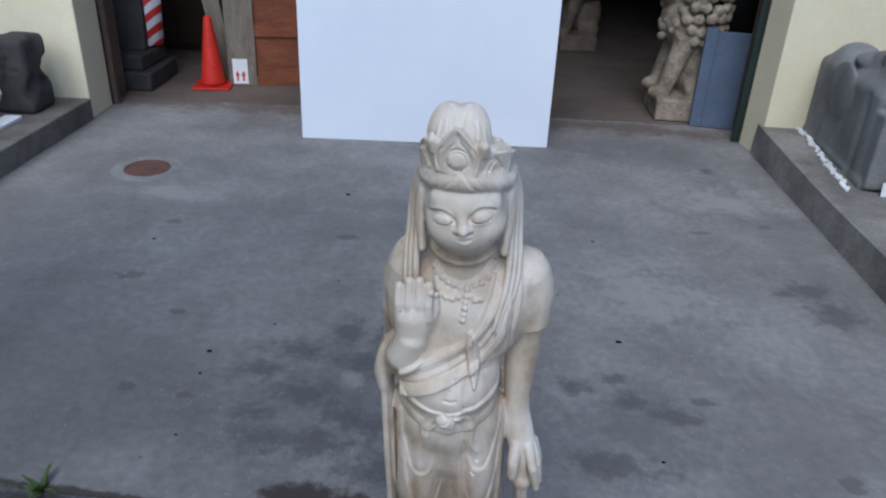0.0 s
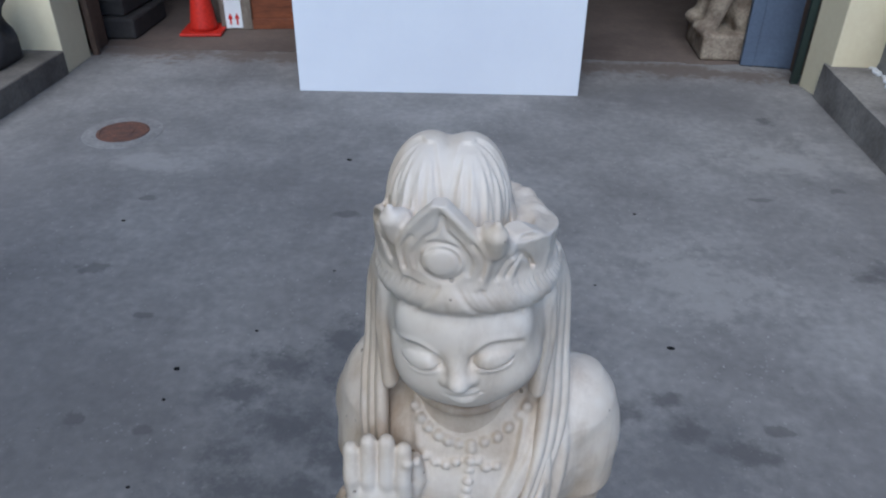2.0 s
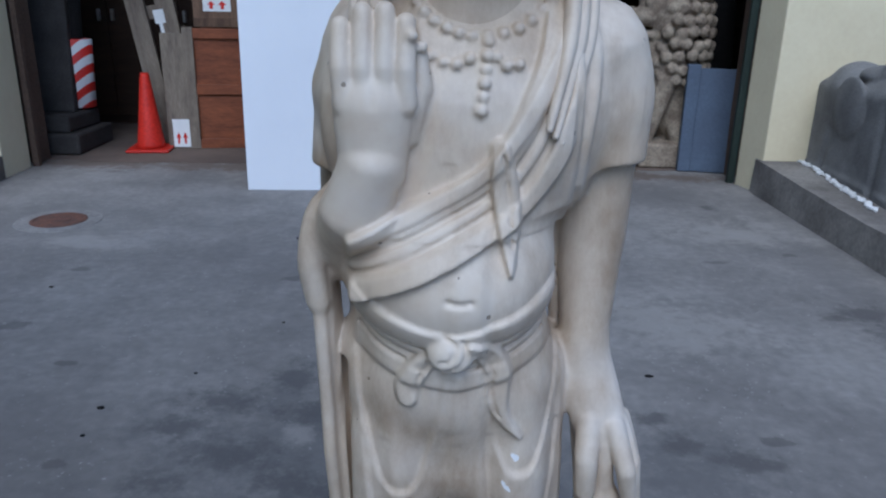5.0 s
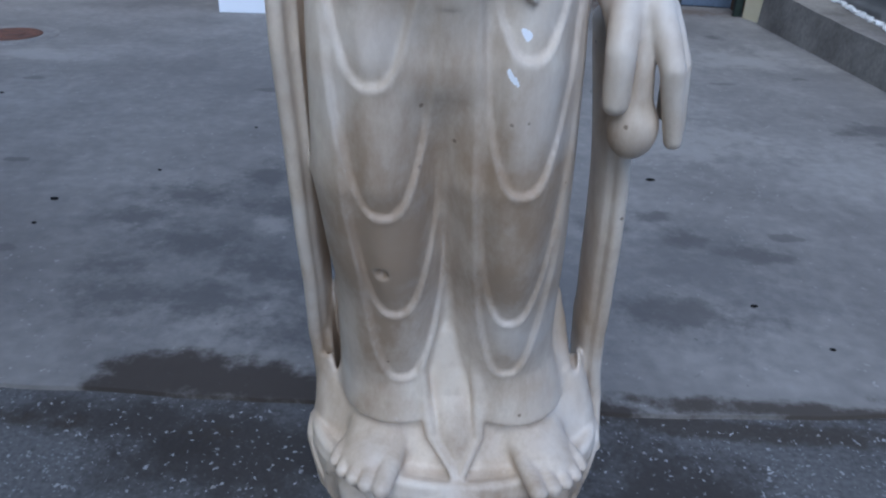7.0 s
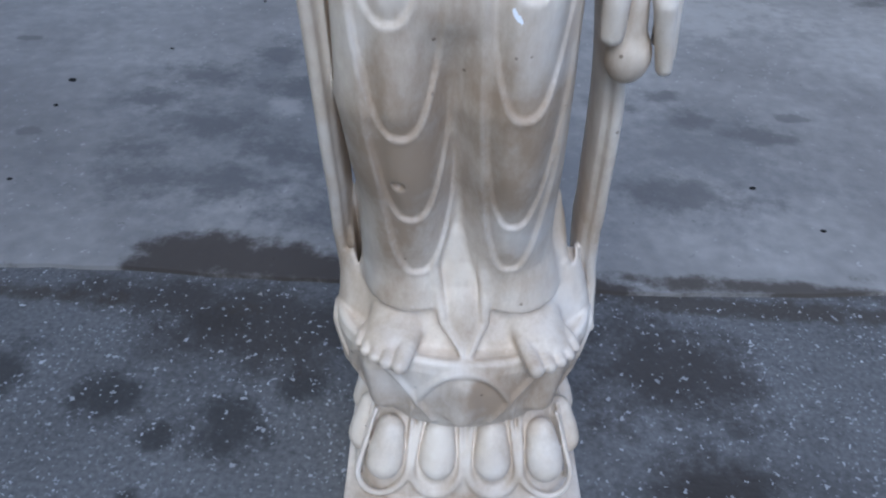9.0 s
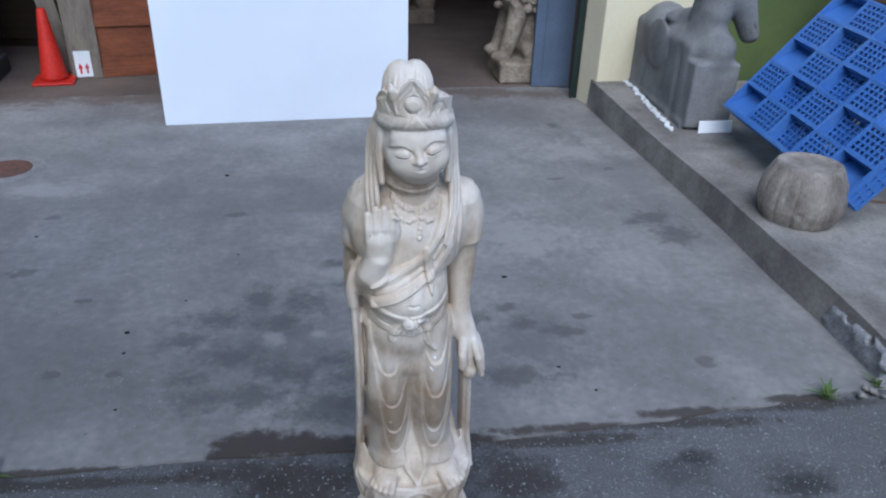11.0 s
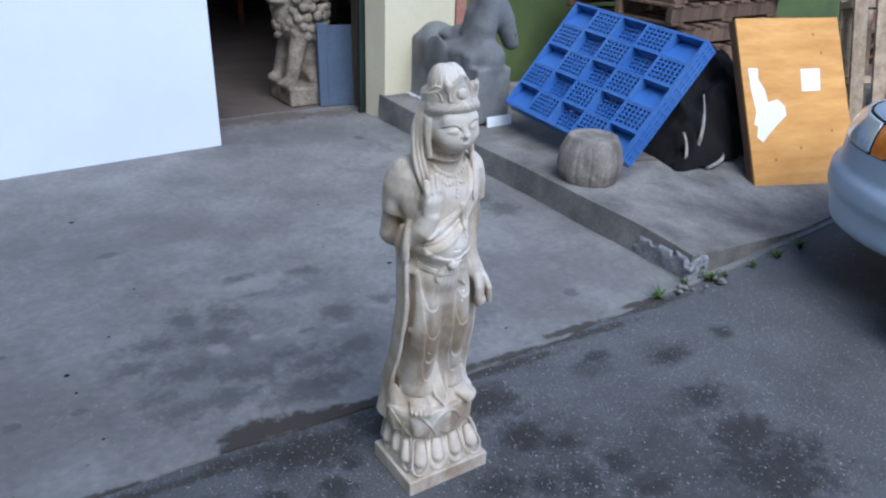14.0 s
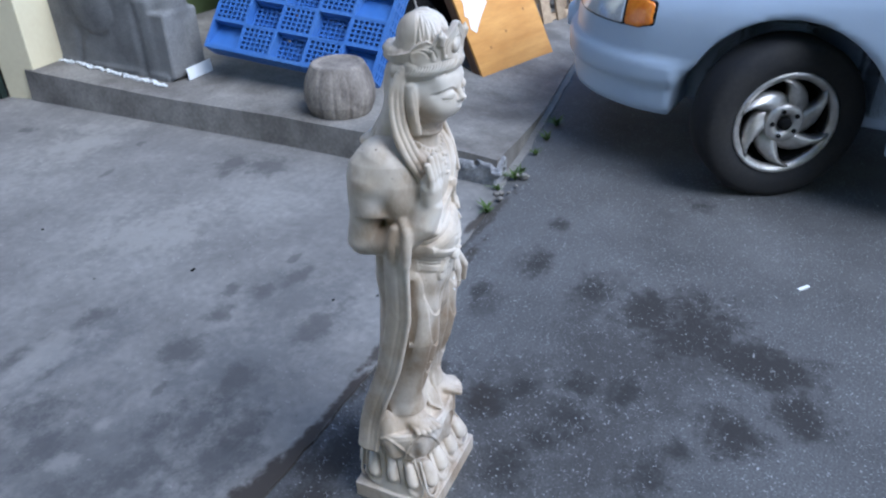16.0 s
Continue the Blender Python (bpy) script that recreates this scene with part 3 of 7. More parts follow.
# facade: cream piers either side of the opening, green wall beyond
thing("wall_left", prism([(-6.5, 2.61), (-2.545, 3.025), (-2.58, 3.305), (-6.5, 2.895)], 0, 3.3, 0.006), CREAM, "cream painted wall pier beside the opening", "wall", kind="structure")
thing("wall_right", prism([(1.313, 3.323), (1.888, 3.383), (1.858, 3.608), (1.253, 3.533)], 0, 3.3, 0.006), CREAM, "cream painted wall pier beside the opening", "wall", kind="structure")
thing("wall_green", prism([(1.983, 3.398), (7.5, 4.0), (7.48, 4.2), (1.978, 3.598)], 0, 3.3), GREENWALL, "olive green painted wall", "wall", kind="structure")
thing("trim", prism([(1.893, 3.37), (1.978, 3.378), (1.978, 3.568), (1.893, 3.568)], 0, 3.3, 0.004), material("pink_brick_strip", (0.42, 0.2, 0.14), (0.34, 0.16, 0.11), rough=0.85, big=8, bump=0.2), "pinkish strip at the wall joint", "trim", kind="structure")
thing("door_frame", prism([(1.213, 3.54), (1.25, 3.543), (1.25, 3.573), (1.213, 3.57)], 0, 3.0), DARKGREEN, "dark green door frame post", "door frame", kind="structure")
thing("door_frame", prism([(-2.577, 3.319), (-2.547, 3.322), (-2.547, 3.35), (-2.577, 3.347)], 0, 3.0), INNER, "dark brown door frame post", "door frame", kind="structure")
thing("wall_lintel", prism([(-2.545, 3.03), (1.313, 3.333), (1.253, 3.628), (-2.58, 3.335)], 2.6, 3.3), CREAM, "cream wall over the opening", "wall", kind="structure")
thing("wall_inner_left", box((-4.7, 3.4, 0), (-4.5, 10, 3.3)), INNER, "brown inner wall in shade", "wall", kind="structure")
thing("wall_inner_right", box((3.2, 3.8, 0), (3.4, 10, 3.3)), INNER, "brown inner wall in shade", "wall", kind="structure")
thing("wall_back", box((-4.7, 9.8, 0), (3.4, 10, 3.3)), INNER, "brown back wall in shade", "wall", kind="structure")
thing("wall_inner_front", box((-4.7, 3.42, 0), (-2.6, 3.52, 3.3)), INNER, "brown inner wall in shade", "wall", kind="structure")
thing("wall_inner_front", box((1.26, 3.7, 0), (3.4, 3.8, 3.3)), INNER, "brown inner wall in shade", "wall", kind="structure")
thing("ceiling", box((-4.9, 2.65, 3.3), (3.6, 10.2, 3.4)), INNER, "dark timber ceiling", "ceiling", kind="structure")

# ---- white board in the opening ----
bm = box((0, 0, 0), (1.39, 0.035, 1.6), 0.003)
thing("white_board", bm, FOAM, "large plain white board standing in the opening", "board", at=pose(-1.262, 2.99, 0.008, -1.0, 0, 7.2))


# ---- the marble figure: one carved mesh ----
def arc(pts, n=24):
    """A smooth curve through front-view points."""
    t = np.linspace(0, 1, len(pts))
    s = np.linspace(0, 1, n)
    p = np.array(pts, float)
    if len(pts) < 3:
        return [tuple(p[0] + (p[1] - p[0]) * u) for u in s]
    out = []
    for u in s:
        i = min(int(u * (len(pts) - 1)), len(pts) - 2)
        f = u * (len(pts) - 1) - i
        a, b, c, d = p[max(i - 1, 0)], p[i], p[i + 1], p[min(i + 2, len(pts) - 1)]
        out.append(tuple(0.5 * ((2 * b) + (c - a) * f + (2 * a - 5 * b + 4 * c - d) * f * f + (3 * b - a - 3 * c + d) * f ** 3)))
    return out


def head_clay():
    c = Clay((-0.125, -0.265, 0.86), (0.085, 0.05, 1.262), 0.0012)
    cx = -0.014
    # the face is bent a little to one side: lower parts swing to +x
    ca, sa = math.cos(radians(9)), math.sin(radians(9))
    px, pz = cx - 0.005, 1.118

    def bent(x, z):
        return (px + (x - px) * ca - (z - pz) * sa, pz + (x - px) * sa + (z - pz) * ca)

    def swung(pts):
        return [bent(x, z) for x, z in pts]

    # skull, full cheeks, small chin bent down
    c.ball((cx, -0.122, 1.105), (0.058, 0.066, 0.07), k=0.02)
    c.ball((cx + 0.001, -0.146, 1.092), (0.0505, 0.055, 0.046), k=0.02)
    jx, jz = bent(cx - 0.004, 1.0635)
    c.ball((jx, -0.166, jz), (0.024, 0.027, 0.0155), k=0.022)
    for s in (-1, 1):
        x, z = bent(cx - 0.003 + s * 0.0265, 1.079)
        c.ball((x, -0.168, z), (0.0225, 0.0235, 0.022), k=0.018)
    c.ball((cx, -0.1765, 1.124), (0.044, 0.022, 0.026), k=0.02)
    # neck and the soft folds under the chin
    c.turned(cx, -0.108, [0.965, 0.995, 1.02, 1.05], [0.044, 0.043, 0.042, 0.045], [0.04, 0.042, 0.044, 0.048], k=0.012)
    c.tube([(cx + 0.003 + 0.043 * math.cos(a), -0.118 - 0.047 * math.sin(a), 1.0385 + 0.016 * math.cos(a) ** 2) for a in np.linspace(0.1, math.pi - 0.1, 18)], 0.0062, k=0.008)
    c.tube([(cx + 0.045 * math.cos(a), -0.109 - 0.047 * math.sin(a), 1.0145 + 0.008 * math.cos(a) ** 2) for a in np.linspace(0.1, math.pi - 0.1, 16)], 0.005, k=0.004)
    # lowered lids under thin arched brows, raised on the front skin
    nx = cx - 0.0055

    def face(X, Z):
        x, z = px + (X - px) * ca + (Z - pz) * sa, pz - (X - px) * sa + (Z - pz) * ca
        h = np.zeros(np.broadcast(x, z).shape)
        for s in (-1, 1):
            u = (x - nx - s * 0.0245) * s
            w = z - 1.1
            brow = np.where(u > 0.001, 0.0192 - 17 * (u - 0.001) ** 2, 0.0192 - 45 * (u - 0.001) ** 2)
            inside = np.clip((u + 0.019) / 0.004, 0, 1) * np.clip((0.023 - u) / 0.006, 0, 1)
            over = w - brow
            # the brow's edge: full above, falling back to the lid below
            h += inside * (0.0012 * np.exp(-(over / 0.0026) ** 2) - 0.0022 * np.exp(-((over + 0.0055) / 0.004) ** 2))
            h -= 0.0035 * np.exp(-((u + 0.0135) / 0.0045) ** 2 - ((w - 0.003) / 0.007) ** 2)
            # rounded lid, cut sharply at the lashes
            lash = -0.0035 + 20 * (u - 0.001) ** 2
            bulge = 1 - (u / 0.014) ** 2 - ((w - 0.0005) / 0.0085) ** 2
            h += 0.0034 * np.sqrt(np.clip(bulge, 0, 1)) * np.clip((w - lash) / 0.0012 + 0.5, 0, 1)
            on = np.clip((0.0135 - np.abs(u)) / 0.003, 0, 1)
            h -= on * 0.0022 * np.exp(-((w - lash + 0.0008) / 0.0012) ** 2)
            h += on * 0.001 * np.exp(-((w - lash + 0.004) / 0.0016) ** 2)
        return h
    c.displace(face, (cx - 0.055, cx + 0.055), (1.07, 1.135), -0.14)
    # nose
    c.tube([(bent(nx, 1.112)[0], -0.191, bent(nx, 1.112)[1]), (bent(nx, 1.098)[0], -0.1995, bent(nx, 1.098)[1]), (bent(nx, 1.0895)[0], -0.2035, bent(nx, 1.0895)[1])], [0.0045, 0.005, 0.0062], k=0.007)
    tx, tz = bent(nx, 1.0875)
    c.ball((tx, -0.2045, tz), (0.0072, 0.0078, 0.0062), k=0.004)
    for s in (-1, 1):
        x, z = bent(nx + s * 0.0082, 1.0865)
        c.ball((x, -0.197, z), (0.0052, 0.0072, 0.0048), k=0.003)
        x, z = bent(nx + s * 0.0046, 1.0798)
        c.ball((x, -0.2055, z), 0.0019, k=0.002, cut=True)
    # small full mouth
    mx = nx + 0.0005
    c.draw(swung(arc([(mx - 0.0115, 1.0728), (mx - 0.0042, 1.0755), (mx, 1.0747), (mx + 0.0042, 1.0755), (mx + 0.0115, 1.0728)], 18)), [0.0006, 0.0026, 0.0022, 0.0026, 0.0006], k=0.004)
    c.draw(swung(arc([(mx - 0.0075, 1.0685), (mx, 1.067), (mx + 0.0075, 1.0685)], 14)), [0.001, 0.0036, 0.001], k=0.004)
    c.draw(swung(arc([(mx - 0.0128, 1.0738), (mx - 0.005, 1.0722), (mx, 1.0714), (mx + 0.005, 1.0722), (mx + 0.0128, 1.0738)], 18)), 0.0009, k=0.0016, cut=True)
    # ears with long lobes
    for s in (-1, 1):
        x = cx + s * 0.0585
        c.tube([(x, -0.131, 1.116), (x + s * 0.003, -0.135, 1.082), (x, -0.138, 1.046), (x - s * 0.001, -0.14, 1.031)], [0.0095, 0.0088, 0.0085, 0.0085], k=0.006, flat=(0.8, 1.3, 1))
        c.tube([(x + s * 0.008, -0.143, 1.108), (x + s * 0.008, -0.146, 1.086), (x + s * 0.006, -0.149, 1.054)], 0.0028, k=0.003, cut=True)
    # thick rolled hair over the brow, parted and combed sideways in fine strands
    angs = np.linspace(-1.85, 1.85, 46)

    def roll(q):
        return 0.0168 - 0.004 * (abs(q) / 1.85) ** 2, 1.157 - 0.016 * math.sin(q) ** 2
    c.tube([(cx + 0.0535 * math.sin(a), -0.122 - 0.067 * math.cos(a), roll(a)[1]) for a in angs], [roll(a)[0] for a in angs], k=0.003)
    part_at = -0.14
    c.tube([(cx - 0.011, -0.207, 1.177), (cx - 0.0115, -0.2065, 1.157), (cx - 0.0105, -0.2, 1.139)], 0.0016, k=0.003, cut=True)
    for s in (-1, 1):
        for i in range(21):
            a = part_at + s * (0.035 + 0.07 * i)
            p = []
            for f in np.linspace(0, 1, 10):
                q = a + s * (0.1 * f + 0.26 * f * f)
                rr, zz = roll(q)
                th = 1.5 - 2.5 * f
                o = (rr + 0.0003) * math.cos(th)
                p.append((cx + (0.0535 + o) * math.sin(q), -0.122 - (0.067 + o) * math.cos(q), zz + (rr + 0.0003) * math.sin(th)))
            c.tube(p, 0.0015 if i % 3 else 0.0021, k=0.0016, cut=True)
    # low crown: a band whose upper edge falls to the sides, turned a little to one side
    kx = cx - 0.002
    turn = -0.19

    def wall(X, Y, Z):
        r = np.sqrt((X - kx) ** 2 + ((Y + 0.128) / 1.12) ** 2)
        g = 0.0545 + (Z - 1.165) * 0.12
        fr = np.clip(-(Y + 0.128) / (r + 1e-6), -1, 1)
        top = 1.179 + 0.019 * fr
        return np.maximum(np.abs(r - g) - 0.007, np.maximum(1.16 - Z, Z - top)) * 0.8
    c.press(wall, (kx - 0.085, -0.225, 1.16), (kx + 0.085, -0.03, 1.2), 0.006)
    c.turned(kx, -0.128, [1.155, 1.168, 1.18], [0.055, 0.053, 0.046], [0.061, 0.06, 0.05], k=0.012)

    def leaf(a, zc, w, h, out=0.0, lean=0.25, shape=(0.8, 1.0, 0.74, 0.3, 0.04), thick=0.003):
        """A pointed plate on the crown's wall at the bearing a, with a raised rim."""
        a = a + turn
        R = 0.0555 + out
        ax, ay = kx + R * math.sin(a), -0.128 - 1.12 * R * math.cos(a)
        co, si = math.cos(a), math.sin(a)

        def fn(X, Y, Z):
            u = (X - ax) * co + (Y - ay) * si
            t = np.clip((Z - zc) / h, 0, 1)
            ww = w * np.interp(t, [0, 0.3, 0.62, 0.85, 1], shape)
            edge = np.clip(1 - (ww - np.abs(u)) / 0.006, 0, 1)
            v = (Y - ay) * co - (X - ax) * si + (Z - zc) * lean - u * u * 6 - 0.0016 * (1 - edge)
            body = np.sqrt(np.maximum(np.abs(u) - ww, 0) ** 2 + np.maximum(np.abs(v) - thick, 0) ** 2) - 0.003
            return np.maximum(body, np.maximum(zc - Z, Z - zc - h)) * 0.75
        c.press(fn, (ax - w - 0.015, ay - w - 0.03, zc - 0.01), (ax + w + 0.015, ay + w + 0.02, zc + h), 0.003)
    for s in (-1, 1):
        leaf(s * 0.86, 1.164, 0.025, 0.036, -0.002, 0.06, (0.9, 1.0, 0.82, 0.5, 0.12), 0.005)
        leaf(s * 0.46, 1.166, 0.017, 0.047, 0.002, 0.16)
        a = s * 0.5 + turn
        c.tube([(kx + 0.066 * math.sin(a), -0.128 - 0.073 * math.cos(a), 1.196), (kx + 0.069 * math.sin(a), -0.128 - 0.077 * math.cos(a), 1.208), (kx + 0.07 * math.sin(a), -0.128 - 0.078 * math.cos(a), 1.217)], [0.007, 0.0072, 0.0025], k=0.004)
        for yy, zz, r in ((-0.134, 1.154, 0.009), (-0.118, 1.137, 0.0095), (-0.108, 1.12, 0.008)):
            c.ball((kx + s * 0.0565, yy, zz), (r * 0.8, r * 1.3, r), k=0.004)
    leaf(0.0, 1.168, 0.0285, 0.062, 0.005, 0.1, (0.88, 1.0, 0.72, 0.34, 0.05))
    # medallion in a flame-shaped frame, scrolls on the side plates
    mk = kx + 0.0605 * math.sin(turn)
    c.ball((mk, c.front(mk, 1.187) - 0.0002, 1.187), (0.0125, 0.004, 0.0125), k=0.002)
    for r, rad in ((0.0148, 0.0012), (0.0108, 0.0007)):
        c.draw([(mk + r * math.cos(a), 1.187 + r * math.sin(a)) for a in np.linspace(0, 2 * math.pi, 30)], rad, k=0.0016, cut=True)
    for s in (-1, 1):
        c.draw(arc([(mk + s * 0.0165, 1.178), (mk + s * 0.0175, 1.19), (mk + s * 0.01, 1.203), (mk + s * 0.003, 1.211), (mk + s * 0.0005, 1.222)], 20), 0.0011, k=0.0018, cut=True)
        c.draw(arc([(mk + s * 0.024, 1.176), (mk + s * 0.0255, 1.19), (mk + s * 0.019, 1.203)], 16), 0.0011, k=0.0018, cut=True)
        for x0, zz in ((0.034, 0.0), (0.04, -0.004)):
            w = 0.056 - x0
            c.draw(arc([(mk + s * x0, 1.172), (mk + s * (x0 + 0.25 * w), 1.185 + zz), (mk + s * (x0 + 0.55 * w), 1.189 + zz), (mk + s * (x0 + 0.85 * w), 1.182 + zz), (mk + s * (x0 + w), 1.17)], 18), 0.0012, k=0.0018, cut=True)
    # twisted braid round the back of the crown
    for i, a in enumerate(np.linspace(1.45, 4.83, 15)):
        c.ball((kx + 0.049 * math.sin(a), -0.122 - 0.054 * math.cos(a), 1.169 + 0.002 * (i % 2)), (0.01, 0.01, 0.0115), k=0.004)
    # large top knot of combed hair in two lobes, tipped forward
    bx, by, bz = cx - 0.012, -0.138, 1.198
    for s in (-1, 1):
        c.ball((bx + s * 0.0125 - 0.002, by, bz), (0.0295, 0.043, 0.0465), k=0.006)
    c.ball((bx, by + 0.008, bz - 0.02), (0.038, 0.046, 0.03), k=0.008)
    for s in (-1, 1):
        c.ball((bx + s * 0.031, by + 0.008, bz - 0.014), (0.0125, 0.02, 0.017), k=0.006)
    c.tube([(bx - 0.004, by - 0.053, bz - 0.01), (bx - 0.004, by - 0.042, bz + 0.032), (bx - 0.003, by - 0.018, bz + 0.047), (bx - 0.002, by + 0.02, bz + 0.045)], 0.0022, k=0.003, cut=True)
    for s in (-1, 1):
        for i in range(22):
            q0 = -0.4 + 0.088 * i
            p = []
            for th in np.linspace(-1.1, 1.35, 14):
                q = q0 + 0.07 * math.sin(th * 2 + i * 1.7)
                p.append((bx - 0.002 + s * (0.0125 + 0.0297 * math.sin(q) * math.cos(th)), by - 0.0432 * math.cos(q) * math.cos(th), bz + 0.0467 * math.sin(th)))
            c.tube(p, 0.001 if i % 2 else 0.0016, k=0.0016, cut=True)
    # hair behind the crown falling down the back, flicked out at its end
    c.tube(arc([(cx, -0.108, 1.116), (cx, -0.1, 1.08), (cx, -0.084, 1.03), (cx, -0.062, 0.985)], 8), [0.05, 0.05, 0.049, 0.048, 0.048, 0.048, 0.05, 0.052], k=0.015, flat=(1.1, 0.8, 1))
    c.tube([(cx - 0.03, -0.018, 0.985), (cx + 0.03, -0.018, 0.985)], 0.012, k=0.012)
    for x in np.linspace(-0.045, 0.045, 9):
        c.tube([(cx + x, -0.018 - 8 * x * x, 0.975), (cx + x, -0.04 - 8 * x * x, 1.04), (cx + x * 0.9, -0.06 - 8 * x * x, 1.1)], 0.002, k=0.004, cut=True)
    # long locks from behind the ears, swinging forward over the shoulders to the chest
    for s in (-1, 1):
        for j in range(3):
            g = 0.0075 * j
            lock = arc([(cx + s * (0.061 + 0.3 * g), -0.122 + 0.6 * g, 1.15 - g), (cx + s * (0.065 + 0.6 * g), -0.116 + g, 1.1), (cx + s * (0.066 + 0.8 * g), -0.12 + g, 1.045), (cx + s * (0.066 + g), -0.138 + g, 1.0), (cx + s * (0.063 + g), -0.154 + g, 0.963), (cx + s * (0.054 + 0.7 * g), -0.168 + 0.6 * g, 0.915 - 0.8 * g)], 26)
            c.tube(lock, list(np.interp(np.linspace(0, 1, 26), [0, 0.75, 1], [0.0056, 0.0058, 0.0028])), k=0.002, flat=(0.95, 1.2, 1))
    return c


def body_clay():
    c = Clay((-0.19, -0.225, -0.006), (0.175, 0.105, 1.03), 0.002)
    # trunk
    c.turned(-0.011, -0.09, [0.85, 0.93, 0.97, 0.995, 1.015], [0.085, 0.105, 0.1, 0.072, 0.045], [0.05, 0.066, 0.062, 0.052, 0.045], k=0.02)
    c.ball((-0.016, -0.09, 0.9), (0.104, 0.068, 0.1), k=0.03)
    c.ball((-0.05, -0.104, 0.915), (0.04, 0.031, 0.038), k=0.03)
    c.ball((0.03, -0.107, 0.915), (0.042, 0.032, 0.038), k=0.03)
    c.ball((-0.024, -0.1, 0.79), (0.086, 0.074, 0.075), k=0.03)
    c.ball((-0.02, -0.118, 0.775), (0.062, 0.058, 0.05), k=0.03)
    c.ball((-0.021, -0.08, 0.69), (0.094, 0.07, 0.075), k=0.03)
    c.tube([(-0.017, -0.085, 0.7), (-0.015, -0.081, 0.6), (-0.012, -0.07, 0.5)], [0.055, 0.049, 0.03], k=0.025)
    # legs under the robe
    for x0, x1 in ((-0.062, -0.052), (0.028, 0.037)):
        c.tube([(x0, -0.075, 0.67), (x0 + 0.002, -0.078, 0.52), (x1, -0.066, 0.42), (x1, -0.055, 0.3)], [0.05, 0.05, 0.046, 0.046], k=0.012, flat=(1, 1.15, 1))
    c.tube([(-0.01, -0.035, 0.65), (-0.01, -0.025, 0.3)], [0.075, 0.07], k=0.02, flat=(1.05, 0.62, 1))
    # flared cuffs over a mound of cloth that reaches the seat
    c.turned(-0.005, -0.04, [0.236, 0.25, 0.275, 0.3], [0.122, 0.119, 0.11, 0.098], [0.088, 0.084, 0.07, 0.058], k=0.014)
    for x in (-0.052, 0.041):
        c.turned(x, -0.06, [0.285, 0.289, 0.34, 0.4], [0.0495, 0.05, 0.044, 0.036], [0.057, 0.0575, 0.049, 0.04], k=0.002)
    for x, s in ((-0.1, -1), (0.089, 1)):
        c.tube([(x, -0.035, 0.38), (x + s * 0.008, -0.038, 0.3), (x + s * 0.012, -0.05, 0.245)], [0.003, 0.016, 0.018], k=0.02)
    # channel between the legs, the pleat folded to a fishtail
    c.tube([(-0.012, -0.165, 0.6), (-0.007, -0.158, 0.5), (-0.006, -0.148, 0.4), (-0.006, -0.142, 0.3)], [0.006, 0.011, 0.014, 0.016], k=0.01, cut=True)
    c.tube([(-0.006, -0.085, 0.36), (-0.006, -0.098, 0.3), (-0.005, -0.118, 0.266), (-0.004, -0.135, 0.243)], [0.018, 0.02, 0.015, 0.004], k=0.003, flat=(1, 0.45, 1))
    for x in (-0.027, 0.016):
        c.tube([(x, -0.098, 0.38), (x * 1.05, -0.105, 0.31), (x * 0.9 - 0.001, -0.117, 0.272), (-0.0045 + x * 0.15, -0.138, 0.245)], [0.004, 0.0055, 0.005, 0.003], k=0.003)

    # lotus seat
    sx, sy = -0.006, -0.058
    zs = [0.146, 0.155, 0.175, 0.205, 0.232, 0.242]
    wx, wy = [0.094, 0.102, 0.113, 0.124, 0.13, 0.126], [0.072, 0.078, 0.085, 0.0905, 0.0925, 0.089]
    c.turned(sx, sy, zs, wx, wy, k=0.004)

    def rim(a, z, lift=0.0):
        return (sx + (float(np.interp(z, zs, wx)) + lift) * math.cos(a), sy + (float(np.interp(z, zs, wy)) + lift) * math.sin(a), z)
    for i in range(8):
        a0 = 2 * math.pi * i / 8 - math.pi / 2
        up = [rim(a0 + q * 0.5, 0.236 - 0.074 * q * q, 0.0005) for q in np.linspace(-1, 1, 17)]
        c.tube(up, [0.0026 + 0.001 * (1 - abs(q)) for q in np.linspace(-1, 1, 17)], k=0.004)
        c.tube([rim(a0 + q * 0.46, 0.2295 - 0.072 * q * q, 0.003) for q in np.linspace(-1, 1, 17)], 0.0017, k=0.003, cut=True)
        c.tube([rim(a0, 0.218, -0.004), rim(a0, 0.178, -0.003)], [0.01, 0.014], k=0.012)
    c.tube([rim(a, 0.239, -0.004) for a in np.linspace(0, 2 * math.pi, 50)], 0.005, k=0.003)
    # down-turned petals over the plinth
    c.turned(0, -0.035, [0.046, 0.06, 0.09, 0.12, 0.15], [0.122, 0.12, 0.113, 0.105, 0.094], [0.094, 0.092, 0.086, 0.08, 0.072], k=0.004, power=3.6)

    def petal(px, py, ux, uy, w):
        """A hanging petal with a raised rim and a swollen heart."""
        def spot(u, z):
            f = float(np.interp(z, [0.05, 0.09, 0.15], [1.01, 0.955, 0.83]))
            return ((px + ux * u) * f, (py + uy * u + 0.035) * f - 0.035, z)
        loop = [spot(-w * 0.8, 0.148)] + [spot(-w * math.cos(q), 0.088 - 0.031 * math.sin(q)) for q in np.linspace(0, math.pi, 17)] + [spot(w * 0.8, 0.148)]
        c.tube(loop, 0.0032, k=0.006)
        c.tube([spot(-w * 0.7, 0.142)] + [spot(-w * 0.76 * math.cos(q), 0.09 - 0.0225 * math.sin(q)) for q in np.linspace(0, math.pi, 15)] + [spot(w * 0.7, 0.142)], 0.0021, k=0.003, cut=True)
